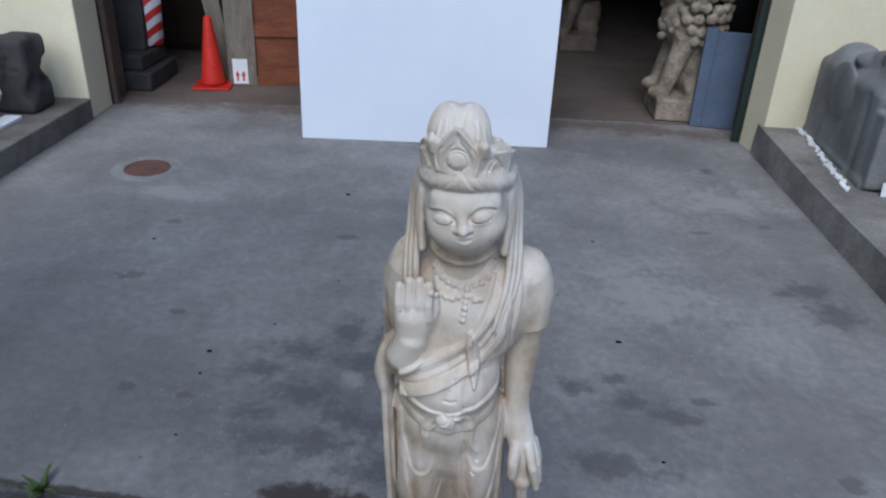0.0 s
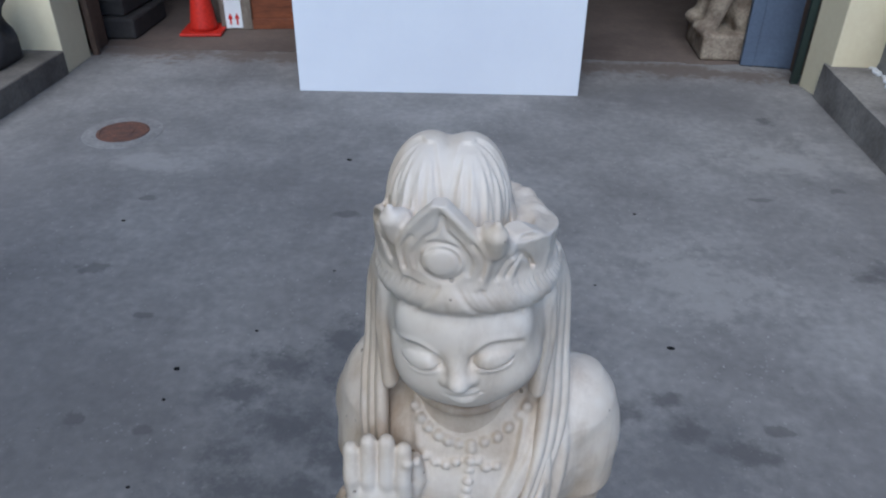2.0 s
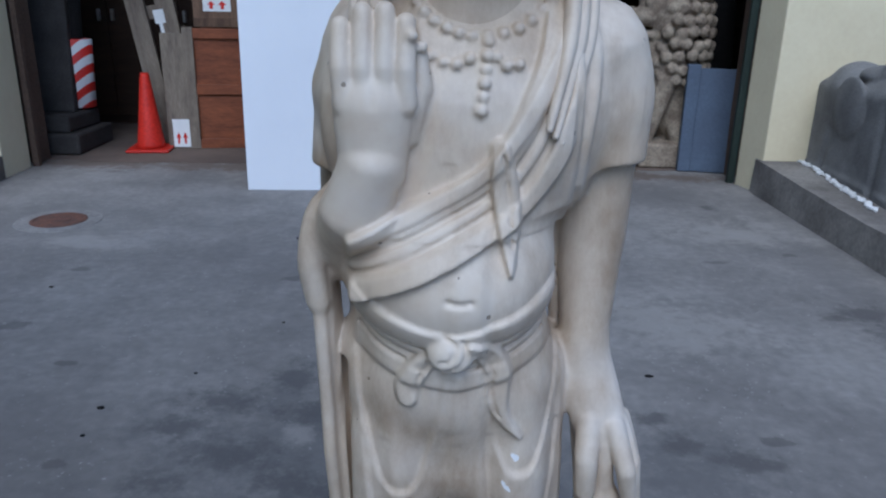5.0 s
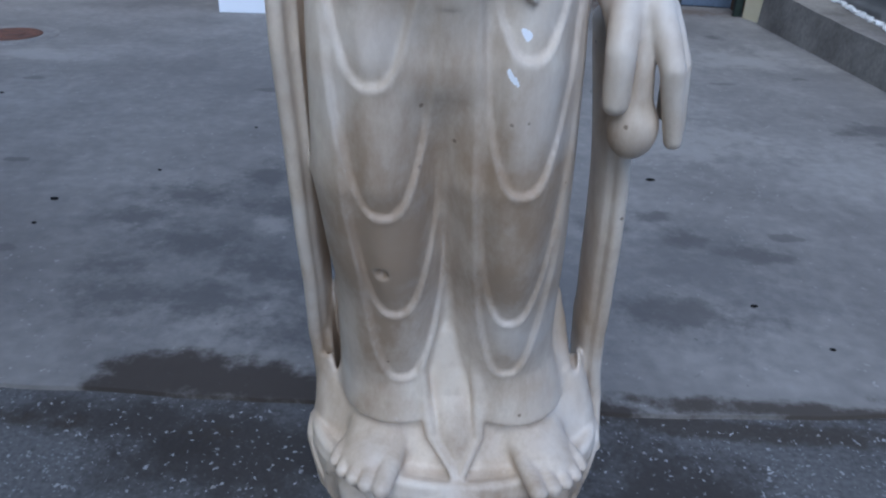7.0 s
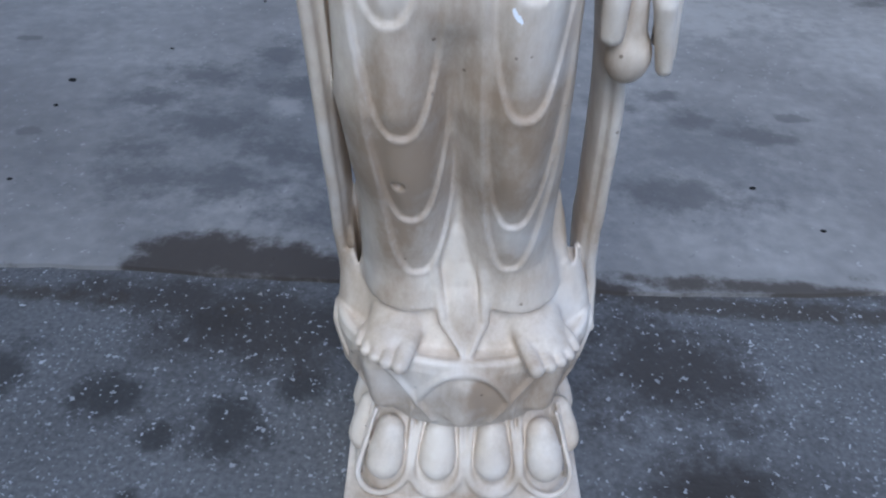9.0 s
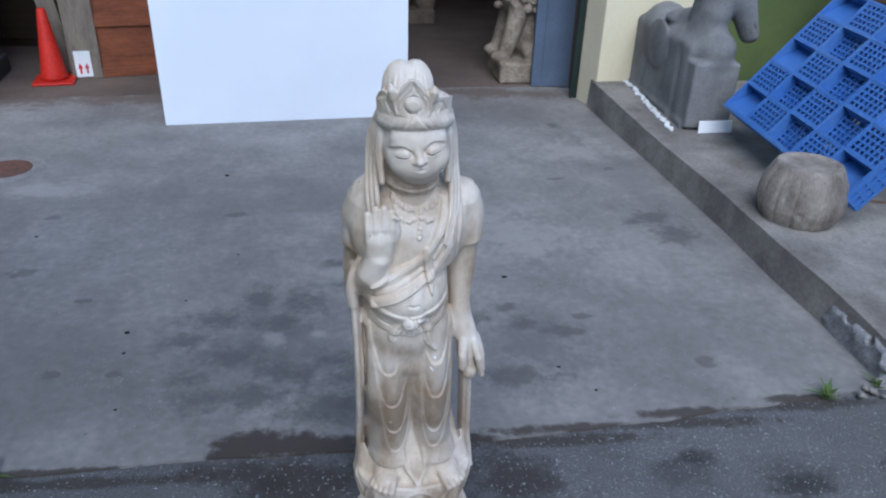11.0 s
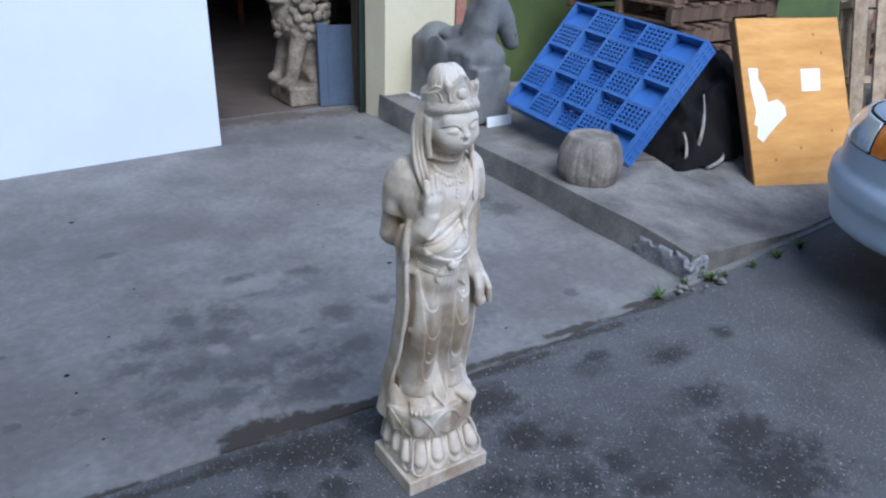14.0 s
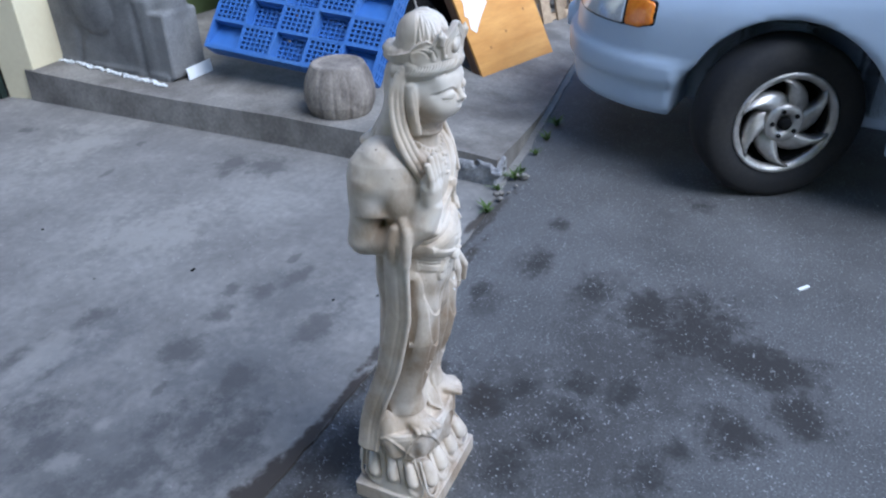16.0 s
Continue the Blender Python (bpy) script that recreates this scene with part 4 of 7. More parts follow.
        c.tube([spot(0, 0.128), spot(0, 0.108), spot(0, 0.096)], [w * 0.55, w * 0.68, w * 0.7], k=0.002, flat=(1, 0.9, 1))
    for x in (-0.09, -0.031, 0.031, 0.09):
        petal(x, -0.127, 1, 0, 0.0275)
        petal(x, 0.057, 1, 0, 0.0275)
    for y in (-0.09, -0.035, 0.02):
        petal(0.115, y, 0, 1, 0.025)
        petal(-0.115, y, 0, 1, 0.025)
    c.block((-0.129, -0.133, -0.004), (0.129, 0.067, 0.05), 0.0035, k=0.002)
    # feet: flat wedges splayed outward, toes cut apart
    for x, s in ((-0.055, -1), (0.047, 1)):
        ax, ay = s * 0.34, -0.94
        qx, qy = -ay, ax

        def at(u, v, z, x=x):
            return (x + ax * u + qx * v, -0.066 + 0.93 * ay * u + qy * v, z + 0.002)
        c.tube([at(0, 0, 0.262), at(0.035, 0, 0.257), at(0.062, 0, 0.249)], [0.026, 0.0265, 0.0235], k=0.006, flat=(1.15, 1, 0.75))
        for v, r, u in ((-0.0215, 0.0086, 0.094), (-0.0078, 0.0068, 0.095), (0.0046, 0.0064, 0.092), (0.016, 0.006, 0.087), (0.0262, 0.0056, 0.079)):
            v = v * s
            c.tube([at(0.05, v * 0.84, 0.2555), at(0.072, v * 0.95, 0.2525), at(u, v, 0.2465)], [r * 0.95, r * 1.05, r * 0.95], k=0.0012)
    # robe folds hanging in nested loops, each tier sunk above its rim
    for cx, zs, w in ((-0.06, (0.587, 0.496, 0.405, 0.335), 0.04), (0.037, (0.604, 0.517, 0.399, 0.343), 0.037)):
        for i, z in enumerate(zs):
            xx = cx + (0.006 * i if cx < 0 else 0.001 * i)
            ww = w * (1 - 0.03 * i)

            def tier(X, Z, xx=xx, z=z, ww=ww):
                u = np.clip(np.abs(X - xx) / ww, 0, 0.985)
                q = np.sqrt(1 - u ** 2.2)
                rim = z + 0.05 * (1 - q) + 0.11 * u ** 3
                tilt = (0.055 * u ** 1.2 / q + 0.33 * u ** 2) / ww
                up = (Z - rim) / np.sqrt(1 + tilt ** 2)
                return -0.0034 * np.clip(up / 0.004, 0, 1) * np.exp(-np.clip(up, 0, None) / 0.02) * np.clip((1 - np.abs(X - xx) / ww) / 0.25, 0, 1)
            c.displace(tier, (xx - ww, xx + ww), (z - 0.01, z + 0.3), -0.06)
            us = np.linspace(-0.72, 0.72, 41)
            loop = [(xx + ww * u, z - 0.001 + 0.05 * (1 - math.sqrt(1 - abs(u) ** 2.2)) + 0.11 * abs(u) ** 3) for u in us]
            c.draw(loop, [0.0003, 0.0006, 0.0008, 0.0006, 0.0003], k=0.004, lift=-0.0006)
    # upper arms, sleeves with a cut hem
    c.tube([(0.078, -0.08, 0.962), (0.092, -0.076, 0.928)], [0.042, 0.036], k=0.02)
    c.turned(0.097, -0.073, [0.874, 0.878, 0.92, 0.95, 0.975, 0.99], [0.0355, 0.036, 0.0355, 0.031, 0.02, 0.004], [0.041, 0.0415, 0.041, 0.036, 0.024, 0.006], k=0.012)
    c.tube([(0.097, -0.073, 0.89), (0.098, -0.068, 0.8), (0.094, -0.076, 0.69)], [0.0295, 0.0275, 0.019], k=0.003)
    c.tube([(-0.08, -0.066, 0.966), (-0.1, -0.052, 0.928)], [0.045, 0.038], k=0.02)
    c.turned(-0.102, -0.044, [0.858, 0.862, 0.9, 0.94, 0.97, 0.99], [0.039, 0.0395, 0.0375, 0.033, 0.022, 0.006], [0.045, 0.0455, 0.043, 0.04, 0.03, 0.012], k=0.008)
    c.tube([(-0.104, -0.04, 0.89), (-0.107, -0.018, 0.785)], [0.033, 0.0305], k=0.002)
    c.tube([(-0.107, -0.018, 0.776), (-0.104, -0.085, 0.792), (-0.09, -0.137, 0.843), (-0.08, -0.152, 0.885)], [0.0295, 0.031, 0.027, 0.022], k=0.01)
    # raised hand, undercut where it stands off the chest
    c.tube([(-0.044, -0.17, 0.975), (-0.047, -0.165, 0.9), (-0.062, -0.158, 0.845), (-0.085, -0.145, 0.8)], [0.006, 0.008, 0.009, 0.008], k=0.006, cut=True)
    c.tube([(-0.079, -0.16, 0.878), (-0.079, -0.165, 0.93)], [0.023, 0.028], k=0.004, flat=(1, 0.7, 1))
    for x, top in ((-0.1, 0.981), (-0.086, 0.99), (-0.0715, 0.991), (-0.058, 0.984)):
        c.tube([(x * 0.98, -0.172, 0.93), (x, -0.176, 0.955), (x, -0.172, top)], [0.0074, 0.0072, 0.0066], k=0.002)
    c.tube([(-0.056, -0.155, 0.905), (-0.047, -0.16, 0.94), (-0.05, -0.163, 0.965)], [0.009, 0.0075, 0.006], k=0.003)
    for x in (-0.093, -0.0787, -0.0648):
        c.tube([(x, -0.1835, 0.99), (x, -0.1845, 0.93)], [0.0014, 0.0012], k=0.0025, cut=True)
    c.tube([(-0.107, -0.018, 0.776), (-0.106, -0.09, 0.792), (-0.092, -0.146, 0.843), (-0.08, -0.161, 0.885)], [0.029, 0.0305, 0.027, 0.022], k=0.003)
    # lowered hand holding a small jar
    c.tube([(0.094, -0.076, 0.7), (0.1, -0.084, 0.66), (0.109, -0.093, 0.626)], [0.0185, 0.0225, 0.021], k=0.008, flat=(1.1, 0.8, 1))
    c.ball((0.1125, -0.098, 0.557), (0.0175, 0.0165, 0.0225), k=0.002)
    c.tube([(0.1125, -0.1, 0.575), (0.1115, -0.105, 0.615)], [0.0105, 0.006], k=0.004)
    c.tube([(0.098, -0.1, 0.636), (0.0945, -0.112, 0.608), (0.0955, -0.111, 0.578)], [0.0105, 0.0098, 0.0088], k=0.002)
    c.tube([(0.118, -0.104, 0.632), (0.1275, -0.115, 0.6), (0.137, -0.111, 0.553)], [0.0095, 0.0082, 0.0062], k=0.0025)
    c.tube([(0.124, -0.093, 0.632), (0.135, -0.101, 0.6), (0.1405, -0.099, 0.558)], [0.009, 0.0082, 0.007], k=0.0015)
    c.tube([(0.128, -0.084, 0.63), (0.137, -0.088, 0.6), (0.138, -0.086, 0.565)], [0.0085, 0.008, 0.007], k=0.0015)
    # ribbons falling from the arms to the seat
    def ribbon(pts, hw, hd, k=0.004):
        c.tube(pts, 0.011, k=k, flat=(hw / 0.011, hd / 0.011, 1))
    left = arc([(-0.124, -0.095, 0.8), (-0.121, -0.09, 0.75), (-0.117, -0.07, 0.6), (-0.117, -0.045, 0.43), (-0.119, -0.02, 0.3), (-0.128, -0.004, 0.21), (-0.131, 0.0, 0.19)], 30)
    ribbon(left, 0.0095, 0.027)
    c.tube([(x - 0.004, y - 0.024, z) for x, y, z in left], 0.0055, k=0.003)
    c.tube([(x + 0.006, y - 0.026, z) for x, y, z in left], 0.0022, k=0.004, cut=True)
    c.tube([(x - 0.011, y - 0.006, z) for x, y, z in left], 0.0022, k=0.004, cut=True)
    c.tube(arc([(-0.126, -0.112, 0.752), (-0.13, -0.122, 0.79), (-0.124, -0.124, 0.832), (-0.11, -0.112, 0.85)], 12), 0.0095, k=0.008)
    c.tube(arc([(-0.126, -0.085, 0.76), (-0.13, -0.09, 0.8), (-0.122, -0.098, 0.834)], 12), 0.0095, k=0.008)
    c.tube([(x + 0.0135, y - 0.02, z) for x, y, z in left if 0.25 < z < 0.72], 0.0045, k=0.004, cut=True, flat=(0.8, 4, 1))
    right = arc([(0.106, -0.03, 0.61), (0.116, -0.035, 0.52), (0.12, -0.032, 0.45), (0.125, -0.02, 0.36), (0.122, -0.006, 0.28), (0.127, 0.0, 0.21), (0.13, 0.0, 0.19)], 30)
    ribbon(right, 0.0125, 0.031)
    c.tube([(x - 0.018, y - 0.02, z) for x, y, z in right if 0.3 < z < 0.56], 0.005, k=0.004, cut=True, flat=(0.9, 5, 1))
    c.tube([(x + 0.005, y - 0.029, z) for x, y, z in right], 0.005, k=0.003)
    c.tube([(x - 0.005, y - 0.031, z) for x, y, z in right], 0.002, k=0.004, cut=True)
    # side fold of the robe
    c.tube(arc([(-0.1, -0.05, 0.76), (-0.103, -0.045, 0.7), (-0.099, -0.035, 0.5), (-0.096, -0.025, 0.32)], 16), [0.009] * 16, k=0.006, flat=(0.7, 1.5, 1))
    c.tube(arc([(0.071, -0.05, 0.86), (0.067, -0.055, 0.78), (0.073, -0.05, 0.7), (0.079, -0.04, 0.5), (0.083, -0.03, 0.33)], 20), [0.007] * 20, k=0.006, flat=(0.7, 1.4, 1))
    # girdle of flat bands, knot and tails
    def belt(dz):
        return arc([(-0.112, 0.782 + dz * 0.9), (-0.075, 0.758 + dz), (-0.02, 0.742 + dz), (0.035, 0.757 + dz), (0.07, 0.778 + dz)], 30)
    c.band(belt(-0.02), 0.029, 0.0028)
    c.band(belt(0.0), 0.0085, 0.0014)
    c.band(belt(-0.04), 0.007, 0.0012)
    c.draw(belt(-0.0225), 0.0021, k=0.003, cut=True)
    c.draw(belt(-0.0125), 0.0016, k=0.002, cut=True)
    c.draw(belt(-0.0315), 0.0012, k=0.003, cut=True)
    for lo, hi in ((0.66, 0.0014), (0.625, 0.0006), (0.58, 0.0005)):
        c.band(arc([(-0.024, 0.705), (-0.024, lo + 0.02), (-0.021, lo)], 12), [0.014, 0.0135, 0.011], hi, soft=0.006)
    ky = c.front(-0.02, 0.735)
    tail = arc([(-0.028, 0.73), (-0.044, 0.714), (-0.053, 0.695), (-0.053, 0.683)], 16)
    c.band(tail, [0.006, 0.0085, 0.009, 0.0075], 0.0055)
    c.draw(arc([(-0.034, 0.722), (-0.044, 0.706), (-0.047, 0.69)], 10), 0.0014, k=0.0025, cut=True)
    c.band(arc([(-0.005, 0.738), (0.008, 0.727), (0.017, 0.708), (0.016, 0.688), (0.02, 0.665), (0.036, 0.64)], 24), [0.006, 0.009, 0.0095, 0.009, 0.0065, 0.0015], 0.0055)
    c.draw(arc([(0.001, 0.728), (0.011, 0.71), (0.011, 0.688), (0.017, 0.665)], 16), 0.0014, k=0.0025, cut=True)
    c.ball((-0.02, ky - 0.003, 0.735), (0.018, 0.012, 0.0175), k=0.003)
    c.draw(arc([(-0.026, 0.75), (-0.017, 0.744), (-0.02, 0.733), (-0.028, 0.729)], 10), 0.0015, k=0.002, cut=True)
    c.draw(arc([(-0.012, 0.748), (-0.009, 0.737), (-0.014, 0.726), (-0.023, 0.722)], 10), 0.0014, k=0.002, cut=True)
    # navel
    c.draw(arc([(-0.023, 0.78), (-0.015, 0.7785), (-0.007, 0.7795)], 8), 0.0016, k=0.004, cut=True)
    # scarf across the chest in stepped flat bands
    def sash(off):
        return arc([(0.054 + off * 0.1, 0.997 - off * 0.1), (0.04 + off * 0.5, 0.95 - off * 0.45), (0.004 + off * 0.75, 0.885 - off * 0.7), (-0.045 + off * 0.5, 0.848 - off * 0.85), (-0.102 + off * 0.1, 0.815 - off)], 30)
    c.band(sash(0.02), [0.02, 0.024, 0.026, 0.027, 0.027], 0.0055)
    c.band(sash(0.0), [0.005, 0.006, 0.006, 0.006, 0.006], 0.0028)
    c.band(sash(0.04), [0.005, 0.0075, 0.008, 0.0085, 0.0085], 0.0028)
    c.draw(sash(0.0145), 0.0022, k=0.003, cut=True)
    c.draw(sash(0.0265), 0.0022, k=0.003, cut=True)
    c.band(arc([(0.008, 0.9), (0.013, 0.868), (0.018, 0.835), (0.021, 0.798)], 14), [0.006, 0.0095, 0.0085, 0.001], 0.006, soft=0.0016)
    c.draw(arc([(0.01, 0.895), (0.016, 0.86), (0.021, 0.82)], 12), 0.0014, k=0.002, cut=True)
    # edge of the cloak on the other shoulder
    for x0, x1 in ((0.052, 0.062), (0.066, 0.071)):
        c.draw(arc([(x0, 1.0), (x0 + 0.008, 0.95), (x1, 0.9), (x1, 0.83)], 18), 0.0042, k=0.004)
    c.draw(arc([(-0.052, 1.0), (-0.05, 0.985), (-0.047, 0.97)], 6), 0.004, k=0.004)
    # necklaces
    def beads(line, r, gap):
        pts = arc(line, 60)
        acc, last = 0.0, pts[0]
        for p in pts:
            acc += math.hypot(p[0] - last[0], p[1] - last[1])
            last = p
            if acc >= gap or p == pts[0]:
                acc = 0.0
                c.ball((p[0], base_y(p[0], p[1]) - 0.0015, p[1]), r, k=0.0012)
    snap = c.d.copy()

    def base_y(x, z):
        i, j = int(round((x - c.lo[0]) / c.h)), int(round((z - c.lo[2]) / c.h))
        hit = np.nonzero(snap[i, :, j] < 0)[0]
        return c.ax[1][hit[0]] if len(hit) else -0.12
    beads([(-0.053, 0.998), (-0.041, 0.985), (-0.012, 0.975), (0.018, 0.982), (0.038, 1.0)], 0.0045, 0.0088)
    beads([(-0.054, 0.976), (-0.04, 0.961), (-0.024, 0.957), (-0.01, 0.965)], 0.0043, 0.0086)
    beads([(0.002, 0.962), (0.011, 0.956), (0.023, 0.96)], 0.0043, 0.0086)
    beads([(-0.004, 0.972), (-0.005, 0.945), (-0.007, 0.918)], 0.0045, 0.009)
    # nail hole and worn chips
    c.ball((-0.057, c.front(-0.057, 0.447), 0.447), 0.0045, k=0.002, cut=True)
    c.ball((0.122, -0.12, 0.232), (0.012, 0.02, 0.01), k=0.01, cut=True)
    return c


def marble():
    m = material("weathered_marble", (0.69, 0.605, 0.495), (0.56, 0.455, 0.335), rough=0.5, big=7, fine=80, mix=0.14, bump=0.06, spec=0.4)
    nt = m.node_tree
    n, li = nt.nodes, nt.links
    b = n["Principled BSDF"]
    src = b.inputs["Base Color"].links[0].from_socket
    tc = n.new("ShaderNodeTexCoord")
    # dark brown soiling in streaky patches
    mp = n.new("ShaderNodeMapping")
    mp.inputs["Scale"].default_value = (1, 1, 0.45)
    li.new(tc.outputs["Object"], mp.inputs["Vector"])
    s = n.new("ShaderNodeTexNoise")
    s.inputs["Scale"].default_value, s.inputs["Detail"].default_value, s.inputs["Roughness"].default_value = 9, 10, 0.72
    li.new(mp.outputs[0], s.inputs["Vector"])
    r = n.new("ShaderNodeMapRange")
    r.inputs["From Min"].default_value, r.inputs["From Max"].default_value, r.inputs["To Max"].default_value = 0.49, 0.76, 0.8
    li.new(s.outputs["Fac"], r.inputs["Value"])
    mx = n.new("ShaderNodeMix")
    mx.data_type = "RGBA"
    mx.inputs["B"].default_value = (0.25, 0.165, 0.092, 1)
    li.new(r.outputs[0], mx.inputs["Factor"])
    li.new(src, mx.inputs["A"])
    # brown soiling on the arms, beside the neck, on the shins
    near = None
    for p, q, amount in (((-0.085, -0.1, 0.905), (0.03, 0.06, 0.04), 0.22), ((0.09, -0.09, 0.735), (0.04, 0.06, 0.08), 0.2), ((-0.12, -0.06, 0.78), (0.05, 0.08, 0.06), 0.26),
                         ((0.025, -0.1, 0.44), (0.07, 0.07, 0.17), 0.34), ((-0.065, -0.1, 0.42), (0.06, 0.07, 0.2), 0.3), ((-0.01, -0.1, 0.62), (0.12, 0.08, 0.12), 0.2), ((0.0, -0.03, 0.16), (0.14, 0.12, 0.025), 0.25),
                         ((0.11, 0.0, 0.4), (0.04, 0.06, 0.15), 0.24), ((-0.13, 0.0, 0.5), (0.04, 0.06, 0.3), 0.24), ((-0.02, -0.12, 0.95), (0.05, 0.05, 0.02), 0.22), ((0.0, -0.1, 0.27), (0.1, 0.08, 0.04), 0.2), ((0.0, -0.13, 0.03), (0.17, 0.08, 0.06), 0.3), ((0.0, -0.1, 0.2), (0.15, 0.1, 0.06), 0.3)):
        mq = n.new("ShaderNodeMapping")
        mq.vector_type = "TEXTURE"
        mq.inputs["Location"].default_value = p
        mq.inputs["Scale"].default_value = q
        li.new(tc.outputs["Object"], mq.inputs["Vector"])
        lq = n.new("ShaderNodeVectorMath")
        lq.operation = "LENGTH"
        li.new(mq.outputs[0], lq.inputs[0])
        rq = n.new("ShaderNodeMapRange")
        rq.inputs["From Min"].default_value, rq.inputs["From Max"].default_value = 0.0, 1.3
        rq.inputs["To Min"].default_value, rq.inputs["To Max"].default_value = amount, 0.0
        li.new(lq.outputs["Value"], rq.inputs["Value"])
        if near is None:
            near = rq.outputs[0]
        else:
            xq = n.new("ShaderNodeMath")
            xq.operation = "MAXIMUM"
            li.new(near, xq.inputs[0])
            li.new(rq.outputs[0], xq.inputs[1])
            near = xq.outputs[0]
    both = n.new("ShaderNodeMath")
    both.operation = "ADD"
    li.new(near, both.inputs[0])
    li.new(s.outputs["Fac"], both.inputs[1])
    li.new(both.outputs[0], r.inputs["Value"])
    # scattered dark specks
    pk = n.new("ShaderNodeTexVoronoi")
    pk.inputs["Scale"].default_value = 95
    li.new(tc.outputs["Object"], pk.inputs["Vector"])
    pc = n.new("ShaderNodeSeparateColor")
    li.new(pk.outputs["Color"], pc.inputs[0])
    pz = n.new("ShaderNodeMapRange")
    pz.inputs["From Min"].default_value, pz.inputs["From Max"].default_value = 0.93, 1.0
    pz.inputs["To Min"].default_value, pz.inputs["To Max"].default_value = 0.0, 0.2
    li.new(pc.outputs[0], pz.inputs["Value"])
    pl = n.new("ShaderNodeMath")
    pl.operation = "LESS_THAN"
    li.new(pk.outputs["Distance"], pl.inputs[0])
    li.new(pz.outputs[0], pl.inputs[1])
    pa = n.new("ShaderNodeMath")
    pa.operation = "MULTIPLY"
    pa.inputs[1].default_value = 0.7
    li.new(pl.outputs[0], pa.inputs[0])
    ms = n.new("ShaderNodeMix")
    ms.data_type = "RGBA"
    ms.inputs["B"].default_value = (0.13, 0.085, 0.05, 1)
    li.new(pa.outputs[0], ms.inputs["Factor"])
    li.new(mx.outputs["Result"], ms.inputs["A"])
    mx = ms
    # pale rubbed areas
    w = n.new("ShaderNodeTexNoise")
    w.inputs["Scale"].default_value, w.inputs["Detail"].default_value = 9, 5
    li.new(tc.outputs["Object"], w.inputs["Vector"])
    wr = n.new("ShaderNodeMapRange")
    wr.inputs["From Min"].default_value, wr.inputs["From Max"].default_value, wr.inputs["To Max"].default_value = 0.52, 0.7, 0.7
    li.new(w.outputs["Fac"], wr.inputs["Value"])
    m2 = n.new("ShaderNodeMix")
    m2.data_type = "RGBA"
    m2.inputs["B"].default_value = (0.7, 0.64, 0.56, 1)
    li.new(wr.outputs[0], m2.inputs["Factor"])
    li.new(mx.outputs["Result"], m2.inputs["A"])
    # ridges tinted paler, following the mesh's pointiness
    g = n.new("ShaderNodeNewGeometry")
    pr = n.new("ShaderNodeMapRange")
    pr.inputs["From Min"].default_value, pr.inputs["From Max"].default_value = 0.51, 0.6
    pr.inputs["To Min"].default_value, pr.inputs["To Max"].default_value = 0.0, 0.25
    li.new(g.outputs["Pointiness"], pr.inputs["Value"])
    m3 = n.new("ShaderNodeMix")
    m3.data_type = "RGBA"
    m3.inputs["B"].default_value = (0.74, 0.68, 0.6, 1)
    li.new(pr.outputs[0], m3.inputs["Factor"])
    li.new(m2.outputs["Result"], m3.inputs["A"])
    # two dabs of white paint on the robe
    tear = n.new("ShaderNodeTexNoise")
    tear.inputs["Scale"].default_value, tear.inputs["Detail"].default_value = 170, 3
    li.new(tc.outputs["Object"], tear.inputs["Vector"])
    fac = None
    for p, sz in (((0.0092, -0.132, 0.5785), (150, 30, 70)), ((0.015, -0.133, 0.603), (170, 30, 85))):
        mp2 = n.new("ShaderNodeMapping")
        mp2.vector_type = "TEXTURE"
        mp2.inputs["Location"].default_value = p
        mp2.inputs["Rotation"].default_value = (0, radians(-25), 0)
        mp2.inputs["Scale"].default_value = tuple(1 / q for q in sz)
        li.new(tc.outputs["Object"], mp2.inputs["Vector"])
        ln = n.new("ShaderNodeVectorMath")
        ln.operation = "LENGTH"
        li.new(mp2.outputs[0], ln.inputs[0])
        lt = n.new("ShaderNodeMath")
        lt.operation = "LESS_THAN"
        lt.inputs[1].default_value = 0.9
        rag = n.new("ShaderNodeMath")
        rag.operation = "ADD"
        li.new(ln.outputs["Value"], rag.inputs[0])
        li.new(tear.outputs["Fac"], rag.inputs[1])
        li.new(rag.outputs[0], lt.inputs[0])
        if fac is None:
            fac = lt.outputs[0]
        else:
            ad = n.new("ShaderNodeMath")
            ad.operation = "MAXIMUM"
            li.new(fac, ad.inputs[0])
            li.new(lt.outputs[0], ad.inputs[1])
            fac = ad.outputs[0]
    m4 = n.new("ShaderNodeMix")
    m4.data_type = "RGBA"
    m4.inputs["B"].default_value = (0.85, 0.85, 0.85, 1)
    li.new(fac, m4.inputs["Factor"])
    li.new(m3.outputs["Result"], m4.inputs["A"])
    li.new(m4.outputs["Result"], b.inputs["Base Color"])
    return m


MARBLE = marble()


